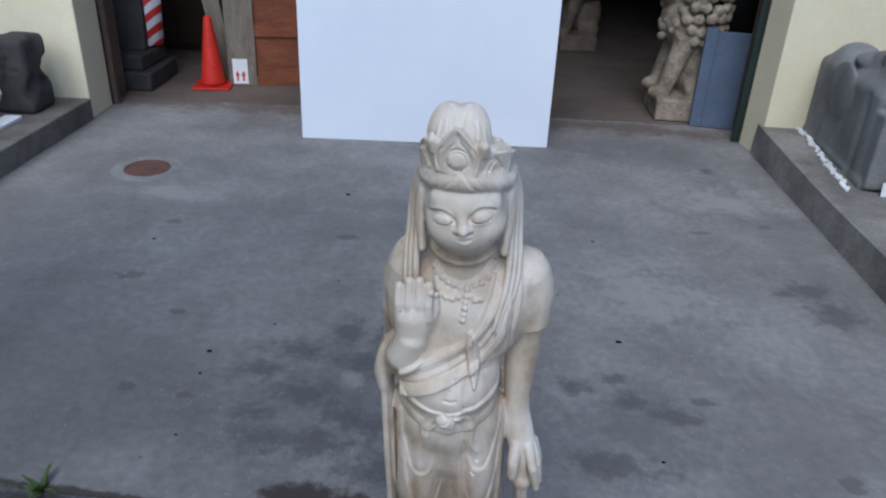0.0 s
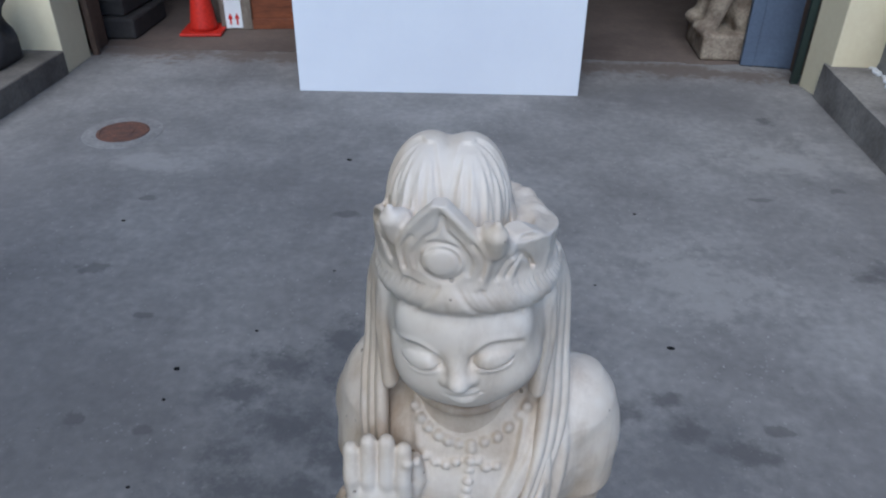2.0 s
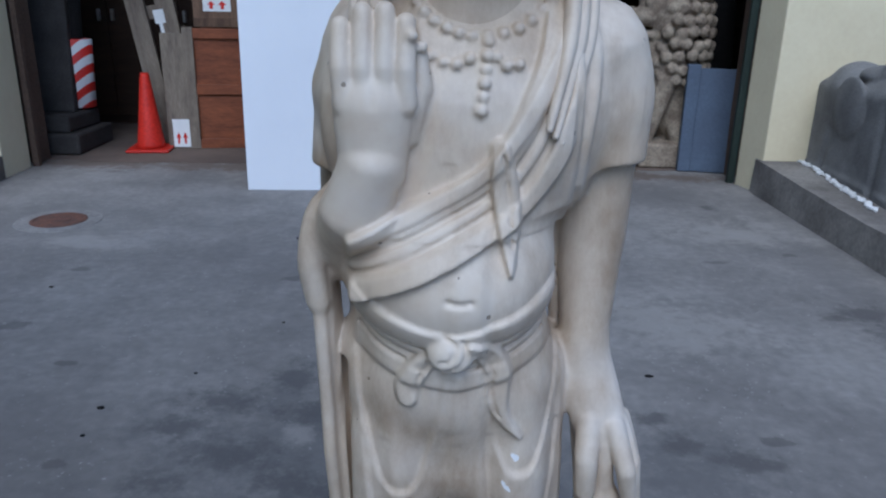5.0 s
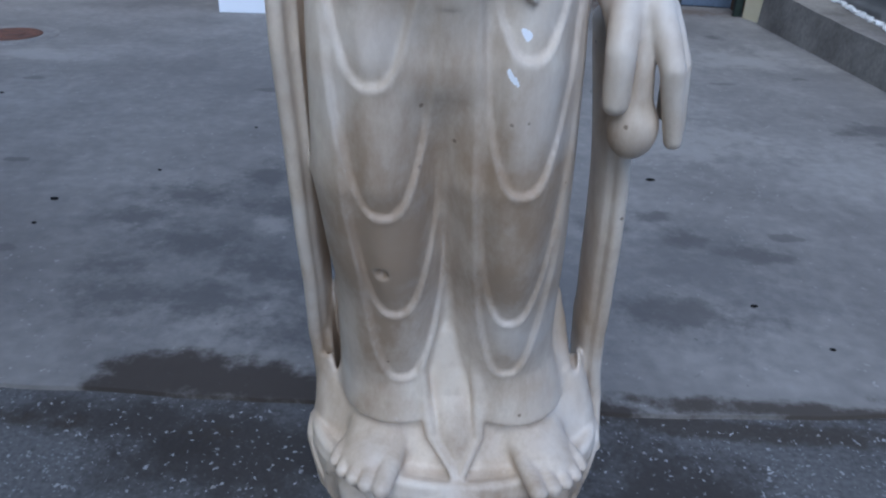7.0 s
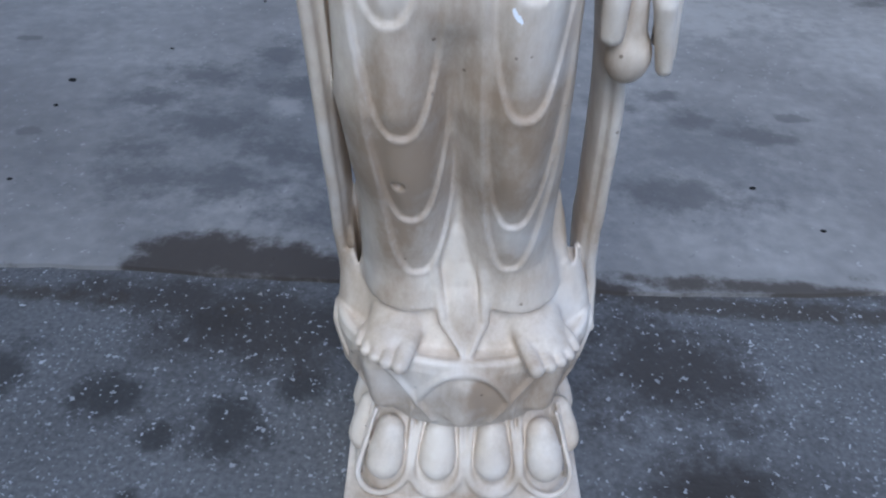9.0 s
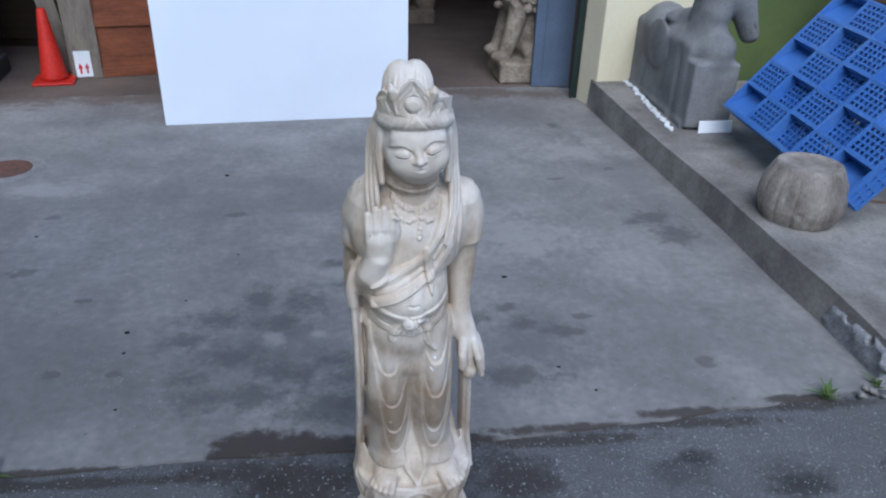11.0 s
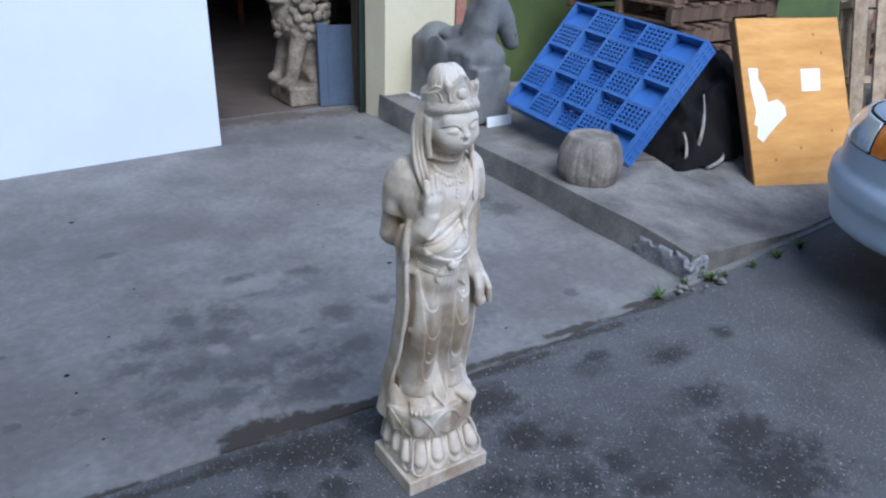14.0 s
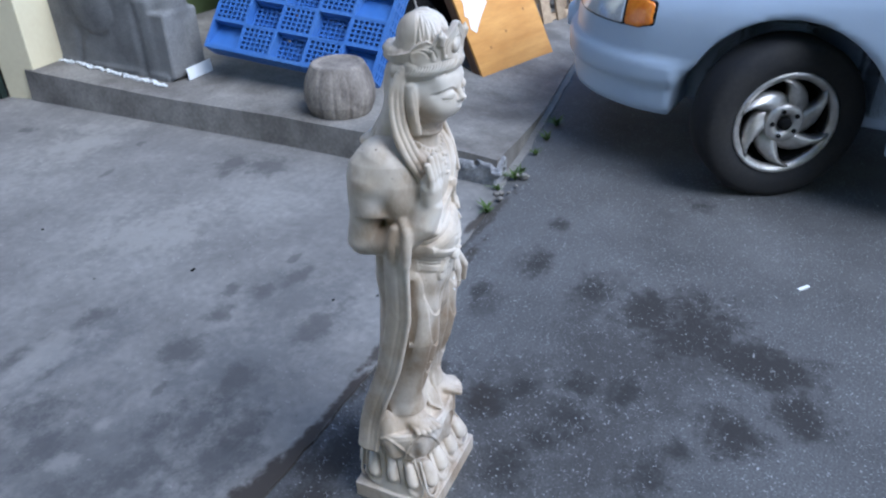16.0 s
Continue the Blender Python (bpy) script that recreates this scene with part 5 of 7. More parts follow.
def settle(v):
    """The figure's proportions and its slight lean: lower towards the head, set back on the plinth."""
    z = v[:, 2]
    wide = np.interp(z, [0, 0.3, 0.4, 0.85, 0.95, 1.02], [1.0, 0.98, 0.945, 0.94, 0.955, 0.98])
    lean = np.interp(z, [0, 0.25, 0.34, 0.45, 0.62, 0.78, 0.92, 1.0, 1.25], [0, -0.001, -0.011, -0.013, -0.016, -0.017, -0.014, -0.0115, -0.011])
    back = np.interp(z, [0, 0.05, 0.15, 0.25, 0.34, 0.45, 0.6, 0.75, 0.9, 1.0, 1.25], [0, 0, 0.022, 0.03, 0.025, 0.006, -0.004, 0.012, 0.024, 0.032, 0.032])
    up = np.interp(z, [-0.01, 0, 0.05, 0.15, 0.25, 0.285, 0.335, 0.45, 0.59, 0.62, 0.78, 0.915, 0.99, 1.0865, 1.25], [-0.01, 0, 0.044, 0.147, 0.251, 0.283, 0.325, 0.44, 0.572, 0.604, 0.741, 0.853, 0.922, 1.015, 1.168])
    deep = np.where(z < 0.05, np.where(v[:, 1] > 0, 1.13, 1.0), 1.0)
    return np.stack([wide * v[:, 0] + lean, 0.98 * v[:, 1] * deep + back, up], 1)


STATUE_AT = pose(-0.034, 0.092, 0, 0, 0, 4.3)
figure = new("statue", skin_mesh("statue", MARBLE, body_clay(), head_clay(), shape=settle))
figure.matrix_world = STATUE_AT
tagged(figure, "tall weathered cream marble figure standing on a carved lotus base", "statue")


# ---- car ----
def car():
    car_ob = holder("car", "light blue saloon car parked nose-in with its front wheel turned", "car", pose(1.855, -0.484, 0, 0, 0, -3))
    c = Clay((-0.06, -3.75, 0.12), (1.81, 1.12, 1.5), 0.0145)
    W = 0.875

    def nose(v):
        """A longer overhang before the front wheel."""
        return v + np.array((0, 0.12, 0)) * np.clip((v[:, 1:2] - 0.37) / 0.1, 0, 1)

    def smax(a, b, k):
        w = np.clip(k - np.abs(a - b), 0, None)
        return np.maximum(a, b) + w * w / (4 * k)

    def plan(Y, grow=0.0):
        f = np.clip((Y - 0.2) / (0.78 + grow), 0, 0.995)
        r = np.clip((-2.9 - Y) / 0.75, 0, 0.995)
        return (W + grow * 0.5) * (1 - f ** 2.4) ** (1 / 2.6) * (1 - r ** 2.4) ** (1 / 3.2)

    def shell(X, Y, Z):
        ax = np.abs(X - W)
        side = ax - plan(Y) + 0.35 * np.clip(Z - 0.62, 0, None) ** 1.5 + 0.06 * np.clip(0.4 - Z, 0, None)
        top = np.interp(Y, [-3.6, -3.0, -2.6, -0.75, -0.2, 0.35, 0.7, 0.98], [0.86, 0.97, 1.0, 0.985, 0.93, 0.845, 0.765, 0.66]) + 0.035 * (1 - (ax / W) ** 2)
        d = smax(side, Z - top, 0.16)
        return smax(d, 0.27 - Z, 0.05) * 0.9
    c.press(shell, (0, -3.66, 0.2), (1.75, 1.0, 1.05), 0.02)

    def bumper(X, Y, Z):
        ax = np.abs(X - W)
        side = ax - plan(Y, 0.035)
        z = smax(Z - 0.52, 0.4 - Z, 0.03)
        return smax(smax(side, z, 0.04), 0.4 - Y, 0.01) * 0.9
    c.press(bumper, (-0.02, 0.4, 0.3), (1.77, 1.05, 0.52), 0.008)

    def cabin(X, Y, Z):
        ax = np.abs(X - W)
        d = smax(ax - 0.8 + 0.42 * np.clip(Z - 0.95, 0, None), Z - 1.42 + 0.05 * (ax / W) ** 2, 0.14)
        d = smax(d, (Y + 0.72 + (Z - 0.95) * 1.75) * 0.5, 0.1)
        return smax(d, (-3.3 - Y + (Z - 0.95) * 1.2) * 0.6, 0.1)
    c.press(cabin, (0.05, -3.35, 0.9), (1.7, -0.6, 1.45), 0.04)
    body = c.d.copy()
    for y in (0.02, -2.68):
        for x0, x1 in ((-0.1, 0.3), (1.45, 1.9)):
            def arch(X, Y, Z, y=y, x0=x0, x1=x1):
                r = np.sqrt((Y - y) ** 2 + (Z - 0.345) ** 2) - 0.385
                r = np.where(Z < 0.345, np.maximum(np.abs(Y - y) - 0.385, -1), r)
                return np.maximum(r, np.maximum(x0 - X, X - x1))
            c.press(arch, (x0, y - 0.385, 0.1), (x1, y + 0.385, 0.74), 0.012, cut=True)
    # seam over the bumper
    c.tube([(W - float(plan(np.array(y))) - 0.004, y, 0.535) for y in np.linspace(0.37, 0.97, 24)], 0.007, k=0.006, cut=True)
    # shut lines of door and bonnet
    for y in (-0.5, -1.5, -2.45):
        c.tube([(-0.005, y, 0.24), (-0.005, y, 0.86)], 0.007, k=0.004, cut=True, flat=(3, 1, 1))
    c.tube([(-0.01, -0.5, 0.34), (-0.01, -2.45, 0.34)], 0.006, k=0.004, cut=True, flat=(2.5, 1, 1))
    for s in (0.17, 1.58):
        c.tube([(s, -0.6, 0.955), (s + (0.05 if s < 1 else -0.05), 0.3, 0.85), (s + (0.12 if s < 1 else -0.12), 0.62, 0.77)], 0.006, k=0.004, cut=True, flat=(1, 1, 3))

    def lamp(name, mat, label, ya, yb, lo_x, hi_x, proud, grow):
        """A lens that follows the wing's shape between two stations."""
        k2 = Clay((lo_x, ya - 0.02, 0.58), (hi_x, min(yb, 1.0) + 0.04, 0.8), 0.0065)
        X, Y, Z = k2.ax[0][:, None, None], k2.ax[1][None, :, None], k2.ax[2][None, None, :]
        skin = shell(X, Y, Z)
        half = np.interp(Y, [0.4, 0.455, 0.5, 0.8, 1.0], [0.02, 0.042, 0.058, 0.06, 0.05]) + grow
        out = smax(np.abs(Z - 0.69) - half, np.maximum(ya - Y, Y - yb), 0.012)
        k2.d = np.maximum(np.maximum(skin - proud, out), -(skin + 0.03)).astype(np.float32)
        o = new(name, skin_mesh(name, mat, k2, shape=nose))
        o.parent = car_ob
        tagged(o, label)
    for lo_x, hi_x in ((-0.05, 0.42), (1.33, 1.8)):
        lamp("headlight", GLASS, "clear glass headlight", 0.575, 1.2, lo_x, hi_x, 0.006, 0.0)
        lamp("indicator", AMBER, "amber indicator lens", 0.455, 0.568, lo_x, hi_x, 0.007, 0.0)
        lamp("lamp_surround", BLACK, "thin black lamp gasket", 0.449, 1.2, lo_x, hi_x, 0.003, 0.006)
    o = new("body", skin_mesh("body", PAINT, c, shape=nose))
    o.parent = car_ob
    tagged(o, "faded light blue painted body")
    # dark glazing
    for s in (-1, 1):
        g = bmesh.new()
        a = [(W + s * 0.83, -0.95, 0.99), (W + s * 0.83, -2.9, 0.99), (W + s * 0.67, -2.55, 1.33), (W + s * 0.67, -1.55, 1.33)]
        vs = [g.verts.new(p) for p in a] + [g.verts.new((p[0] - s * 0.05, p[1], p[2])) for p in a]
        for f in ((0, 1, 2, 3), (7, 6, 5, 4), (0, 4, 5, 1), (1, 5, 6, 2), (2, 6, 7, 3), (3, 7, 4, 0)):
            g.faces.new([vs[i] for i in f])
        bmesh.ops.recalc_face_normals(g, faces=g.faces)
        part("side_window", g, BLACK, car_ob, "dark side window glass")
    # wheel housings
    for y in (0.0, -2.68):
        part("wheel_housing", box((0.3, y - 0.42, 0.3), (1.44, y + 0.42, 0.72), 0.02), BLACK, car_ob, "black wheel housing")

    def wheel(x, y, turn, s):
        w = new("wheel")
        w.parent = car_ob
        w.matrix_basis = pose(x, y, 0.325, 0, 0, turn) @ pose(0, 0, 0, 0, -90 * s, 0)
        t = lathe([(0.205, -0.09), (0.25, -0.1), (0.295, -0.098), (0.318, -0.085), (0.326, -0.06), (0.3275, 0.0), (0.326, 0.06), (0.318, 0.085), (0.295, 0.1), (0.25, 0.102), (0.21, 0.094), (0.203, 0.085), (0.2, 0.0)], 64, True)
        part("tyre", t, RUBBER, w, "black rubber tyre", smooth=True)
        r = lathe([(0.203, -0.08), (0.2, 0.075), (0.21, 0.09), (0.205, 0.098), (0.195, 0.094), (0.18, 0.082), (0.176, 0.05), (0.172, -0.02), (0.0, -0.02)], 64)
        part("rim_well", r, BLACK, w, "dark rim well", smooth=True)
        rim = lathe([(0.178, 0.07), (0.18, 0.086), (0.196, 0.0985), (0.207, 0.1), (0.21, 0.092), (0.204, 0.084), (0.19, 0.076)], 64, True)
        part("rim", rim, ALLOY, w, "worn silver alloy rim", smooth=True)
        sp = bmesh.new()
        for i in range(6):
            ang = 2 * math.pi * i / 6 + 0.2
            rows = []
            for f in np.linspace(0, 1, 9):
                rad = 0.05 + 0.137 * f
                a = ang + 1.0 * f ** 1.3
                wd = 0.062 + 0.05 * math.sin(math.pi * min(1, f * 1.2)) - 0.012 * f
                z = 0.086 - 0.012 * math.cos(math.pi * f)
                rows.append([sp.verts.new((rad * math.cos(a + u * wd / rad), rad * math.sin(a + u * wd / rad), z - dz)) for u, dz in ((-0.5, 0.055), (-0.5, 0.02 + 0.012 * f), (-0.2, 0.012 + 0.008 * f), (0.1, 0.0), (0.3, -0.006), (0.5, 0.006), (0.5, 0.055))])
            for p, q in zip(rows, rows[1:]):
                for j in range(7):
                    k = (j + 1) % 7
                    sp.faces.new((p[j], p[k], q[k], q[j]))
            sp.faces.new(rows[0][::-1])
            sp.faces.new(rows[-1])
        bmesh.ops.recalc_face_normals(sp, faces=sp.faces)
        part("spokes", sp, ALLOY, w, "swirled worn alloy spokes", smooth=True)
        part("hub", lathe([(0.08, 0.05), (0.077, 0.084), (0.065, 0.09), (0.038, 0.088), (0.03, 0.075), (0.022, 0.072), (0, 0.072)], 40), ALLOY, w, "grey hub plate", smooth=True)
        for i in range(5):
            a = 2 * math.pi * i / 5 + 0.3
            part("wheel_nut", lathe([(0.0095, 0), (0.0095, 0.016), (0.006, 0.02), (0, 0.02)], 6), BLACK, w, at=pose(0.052 * math.cos(a), 0.052 * math.sin(a), 0.08))
        part("hub_cap", lathe([(0.024, 0.07), (0.024, 0.098), (0.018, 0.104), (0, 0.105)], 24), BLACK, w, "dark centre cap", smooth=True)
    wheel(0.13, 0.045, 35, 1)
    wheel(1.62, 0.045, 35, -1)
    wheel(0.11, -2.68, 0, 1)
    wheel(1.64, -2.68, 0, -1)
    return car_ob


car()


# ---- blue pallet ----
def grid_plate(xs, ys, z0, z1, solid):
    """A plate pierced by oblong holes, welded in one piece."""
    b = bmesh.new()
    v = {}

    def vert(i, j, k):
        if (i, j, k) not in v:
            v[i, j, k] = b.verts.new((xs[i], ys[j], (z0, z1)[k]))
        return v[i, j, k]
    nx, ny = len(xs) - 1, len(ys) - 1

    def full(i, j):
        return 0 <= i < nx and 0 <= j < ny and solid(i, j)
    for i in range(nx):
        for j in range(ny):
            if not full(i, j):
                continue
            b.faces.new((vert(i, j, 1), vert(i + 1, j, 1), vert(i + 1, j + 1, 1), vert(i, j + 1, 1)))
            b.faces.new((vert(i, j + 1, 0), vert(i + 1, j + 1, 0), vert(i + 1, j, 0), vert(i, j, 0)))
            for a, c, di, dj in (((i, j), (i + 1, j), 0, -1), ((i + 1, j), (i + 1, j + 1), 1, 0), ((i + 1, j + 1), (i, j + 1), 0, 1), ((i, j + 1), (i, j), -1, 0)):
                if not full(i + di, j + dj):
                    b.faces.new((vert(*a, 0), vert(*c, 0), vert(*c, 1), vert(*a, 1)))
    return b


def holes(a, b, n, bar):
    """Bar and hole edges: n holes between bars of the given width."""
    gap = (b - a - bar * (n + 1)) / n
    out = []
    for i in range(n + 1):
        out += [a + i * (bar + gap), a + i * (bar + gap) + bar]
    return out


def lattice(a, b, nx, ny, bar, z0, z1):
    return grid_plate(holes(a[0], b[0], nx, bar), holes(a[1], b[1], ny, bar), z0, z1, lambda i, j: i % 2 == 0 or j % 2 == 0)


def plastic_pallet(at):
    p = holder("plastic_pallet", "scuffed blue plastic pallet leaning against a wood stack", "pallet", at)
    nx, ny, sx, sy, th = 5, 5, 1.02, 0.74, 0.1
    part("frame", lattice((0, 0), (sx, sy), nx, ny, 0.012, 0.0, th), BLUE, p, "blue moulded frame")
    cw, ch = (sx - 0.012 * (nx + 1)) / nx, (sy - 0.012 * (ny + 1)) / ny
    top = mesh_of(lattice((0.0005, 0.0005), (cw - 0.0005, ch - 0.0005), 6, 5, 0.0082, 0.002, 0.012), "panel", BLUE)
    deep = mesh_of(lattice((0.0005, 0.0005), (cw - 0.0005, ch - 0.0005), 6, 5, 0.0085, 0.05, 0.058), "pocket_floor", BLUE)
    # a pocket whose floor slopes up to one side
    b = bmesh.new()
    m = 0.001
    lo = [(m, m), (cw - m, m), (cw - m, ch - m), (m, ch - m)]
    zt = [0.006, 0.012, 0.07, 0.07]
    up = [b.verts.new((x, y, z)) for (x, y), z in zip(lo, zt)]
    dn = [b.verts.new((x, y, th - 0.002)) for x, y in lo]
    for f in ((0, 1, 2), (0, 2, 3)):
        b.faces.new([up[i] for i in f])
        b.faces.new([dn[i] for i in reversed(f)])
    for i in range(4):
        k = (i + 1) % 4
        b.faces.new((up[i], dn[i], dn[k], up[k]))
    bmesh.ops.recalc_face_normals(b, faces=b.faces)
    slope = mesh_of(b, "pocket", BLUE)
    for i in range(nx):
        for j in range(ny):
            name, me = ("panel", top) if (i + j) % 2 else (("pocket", slope) if (i + 2 * j) % 4 == 0 else ("pocket_floor", deep))
            o = new(name, me)
            o.parent = p
            o.matrix_basis = pose(0.012 + i * (cw + 0.012), 0.012 + j * (ch + 0.012), 0)
    part("bottom_deck", lattice((0, 0), (sx, sy), 4, 4, 0.12, th - 0.012, th), BLUE, p, "broad-barred underside")
    # slotted skirts on the two free edges
    part("skirt", lattice((0, 0), (sx, th), 24, 3, 0.014, 0.0, 0.006), BLUE, p, at=pose(0, -0.001, 0, 90, 0, 0))
    part("skirt", lattice((0, 0), (sy, th), 16, 3, 0.014, 0.0, 0.006), BLUE, p, at=pose(-0.007, 0, 0, 90, 0, 90))
    return p


ux = Vector((-0.057, 0.9967, 0.0586)).normalized()
uy = Vector((0.634, -0.009, 0.7733))
uy = (uy - ux * uy.dot(ux)).normalized()
uz = ux.cross(uy)
plastic_pallet(Matrix.Translation((1.75, 1.352, 0.281)) @ Matrix((ux, uy, uz)).transposed().to_4x4())


# ---- plywood box front with torn paper ----
KNOT = material("plywood_knot", (0.36, 0.17, 0.045), (0.3, 0.13, 0.035), rough=0.6, big=30, bump=0.0)


def plywood():
    p = holder("plywood_panel", "orange plywood panel on a timber frame with torn white paper, leaning", "plywood", pose(2.61, 1.15, 0.022, -28.5, 0, -12.0))
    part("sheet", box((0, 0, 0), (0.71, 0.014, 1.0), 0.002), PLY, p, "orange varnished plywood sheet")
    for lo, hi in (((0, 0.0145, 0), (0.03, 0.065, 1.0)), ((0.68, 0.0145, 0), (0.71, 0.065, 1.0)), ((0.0305, 0.0145, 0.0), (0.6795, 0.065, 0.03)), ((0.0305, 0.0145, 0.97), (0.6795, 0.065, 1.0))):
        part("batten", box(lo, hi, 0.002), WOOD_OLD, p, "pine batten")

    for x, z in ((0.52, 0.9), (0.56, 0.79), (0.34, 0.24), (0.57, 0.33), (0.16, 0.18)):
        b = lathe([(0.0, 0.0), (0.007, 0.0006), (0.01, 0.0)], 10)
        part("knot", b, KNOT, p, "brown knot", at=pose(x, -0.0004, z, 90, 0, 0))

    def paper(name, pts, lab):
        b = bmesh.new()
        f = b.faces.new([b.verts.new((x, -0.0015, z)) for x, z in pts])
        e = bmesh.ops.extrude_face_region(b, geom=[f])
        bmesh.ops.translate(b, verts=[v for v in e["geom"] if isinstance(v, bmesh.types.BMVert)], vec=(0, 0.001, 0))
        bmesh.ops.recalc_face_normals(b, faces=b.faces)
        part(name, b, WHITE, p, lab)
    paper("torn_paper", [(0.044, 0.712), (0.108, 0.71), (0.103, 0.645), (0.14, 0.582), (0.15, 0.512), (0.217, 0.527), (0.261, 0.485), (0.265, 0.433), (0.197, 0.383), (0.131, 0.328), (0.087, 0.285), (0.05, 0.316), (0.066, 0.377), (0.041, 0.391), (0.066, 0.461), (0.046, 0.592)], "torn white paper scrap")
    paper("paper_label", [(0.401, 0.699), (0.536, 0.698), (0.521, 0.568), (0.393, 0.567)], "square white paper label")


plywood()


# ---- wooden pallets, stack and leaning ----
PALE_PINE = material("pale_pine", (0.4, 0.3, 0.19), (0.24, 0.165, 0.1), rough=0.8, big=4, fine=40, mix=0.4, stretch=(5, 5, 0.7), bump=0.15, per_object=0.25)


def wood_pallet(at, group, label):
    p = holder("wooden_pallet", label, "pallet", at, group)
    for y in (0.0, 0.44, 0.9):
        part("stringer", box((0, y, 0.018), (1.15, y + 0.045, 0.11), 0.003), WOOD_OLD, p)
    for i in range(7):
        x = 0.005 + i * 0.172
        part("deck_board", box((x, -0.01, 0.1105), (x + 0.1, 0.955, 0.128), 0.002), WOOD_OLD, p)
    for i in range(3):
        x = 0.005 + i * 0.515
        part("deck_board", box((x, -0.01, 0.0), (x + 0.11, 0.955, 0.0175), 0.002), WOOD_OLD, p)
    return p


first = wood_pallet(pose(2.8, 2.15, 0.12, 0, 0, 4), "stacked pallets", "old brown wooden pallet in a tall stack")
for i in range(1, 8):
    copy_thing(first, pose(2.8 + 0.04 * math.sin(i * 2.1), 2.15 + 0.05 * math.sin(i * 1.3), 0.12 + 0.13 * i, 0, 0, 4 + 3 * math.sin(i * 1.7)))
lean = wood_pallet(pose(3.62, 1.42, 0.04, 74, 0, -14), "leaning pallets", "weathered slatted pallet standing on its edge")
for o in lean.children:
    o.data.materials[0] = PALE_PINE
copy_thing(lean, pose(3.95, 1.62, 0.04, 76, 0, -10))
copy_thing(lean, pose(4.5, 1.7, 0.04, 73, 0, -16))

# loose reddish boards beyond
for i in range(7):
    b = box((0, 0, 0), (1.9, 0.15, 0.025), 0.002)
    thing("loose_board", b, WOOD_RED if i % 3 else WOOD_OLD, "reddish brown board in a loose pile", "board", "loose boards", at=pose(4.3 + 0.05 * i, 2.25 + 0.04 * (i % 3), 0.2 + 0.06 * i, 4 * math.sin(i), -4 - 2 * (i % 2), 8 - 5 * math.sin(i * 2.3)))

# plank on the ground; dark sheeting under the pallet, doubling as the deep shadow
thing("plank", box((0, 0, 0), (1.1, 0.07, 0.03), 0.003), WOOD_OLD, "split brown plank lying on the platform", "plank", at=pose(2.05, 1.62, 0.105, 0, 2, -8))


def sheeting():
    """A crumpled sheet thrown over the heap under the pallet; its black also paints the shadow."""
    b = bmesh.new()
    nx, ny = 76, 84
    grid = []
    for j in range(ny + 1):
        row = []
        for i in range(nx + 1):
            x, y = 2.24 + 0.78 * i / nx, 1.43 + 0.86 * j / ny
            u, v = i / nx, j / ny
            rise = 0.5 * min(1, v / 0.45) ** 0.6 * min(1, u / 0.5) ** 0.8 * min(1, (1 - v) / 0.15)
            p = Vector((x * 5, y * 5, 1.3))
            fold = 1 - abs(noise.noise(p)) * 2
            fold2 = 1 - abs(noise.noise(p * 2.7)) * 2
            z = 0.115 + rise * (0.75 + 0.3 * fold) + 0.03 * (fold2 * (0.3 + rise)) + 0.012 * noise.noise(p * 6)
            row.append(b.verts.new((x + 0.05 * noise.noise(p + Vector((9, 0, 0))), y + 0.05 * noise.noise(p + Vector((0, 9, 0))), max(z, 0.112))))
        grid.append(row)
    for j in range(ny):
        for i in range(nx):
            b.faces.new((grid[j][i], grid[j][i + 1], grid[j + 1][i + 1], grid[j + 1][i]))
    thing("black_sheeting", b, BLACK, "crumpled black plastic sheeting that doubles as the shadow behind the pallet", "plastic sheet", smooth=True)


sheeting()
PALE_BARK = material("pale_bark", (0.45, 0.42, 0.38), (0.2, 0.17, 0.14), rough=0.8, big=18, fine=80, mix=0.4, bump=0.2)
for x, y, z, h, rx, rz, wide in ((2.33, 1.45, 0.11, 0.2, -8, 25, 0.026), (2.42, 1.48, 0.11, 0.4, -6, -10, 0.013), (2.47, 1.41, 0.1, 0.16, -55, -60, 0.014)):
    b = bmesh.new()
    rows = []
    for i in range(9):
        f = i / 8
        w = wide * math.sin(math.pi * (0.22 + 0.78 * f)) + 0.002
        cx = 0.06 * math.sin(f * 2.2)
        rows.append([b.verts.new((cx + u * w, 0.012 * v + 0.03 * f * f, h * f)) for u, v in ((-1, -0.4), (0, -1), (1, -0.3), (0.2, 0.5))])
    for p, q in zip(rows, rows[1:]):
        for j in range(4):
            b.faces.new((p[j], p[(j + 1) % 4], q[(j + 1) % 4], q[j]))
    b.faces.new(rows[0][::-1])
    b.faces.new(rows[-1])
    bmesh.ops.recalc_face_normals(b, faces=b.faces)
    thing("torn_strip", b, PALE_BARK, "pale torn strip of bark standing against black sheeting", "bark strip", "bark strips", at=pose(x, y, z, rx, 0, rz), smooth=True)


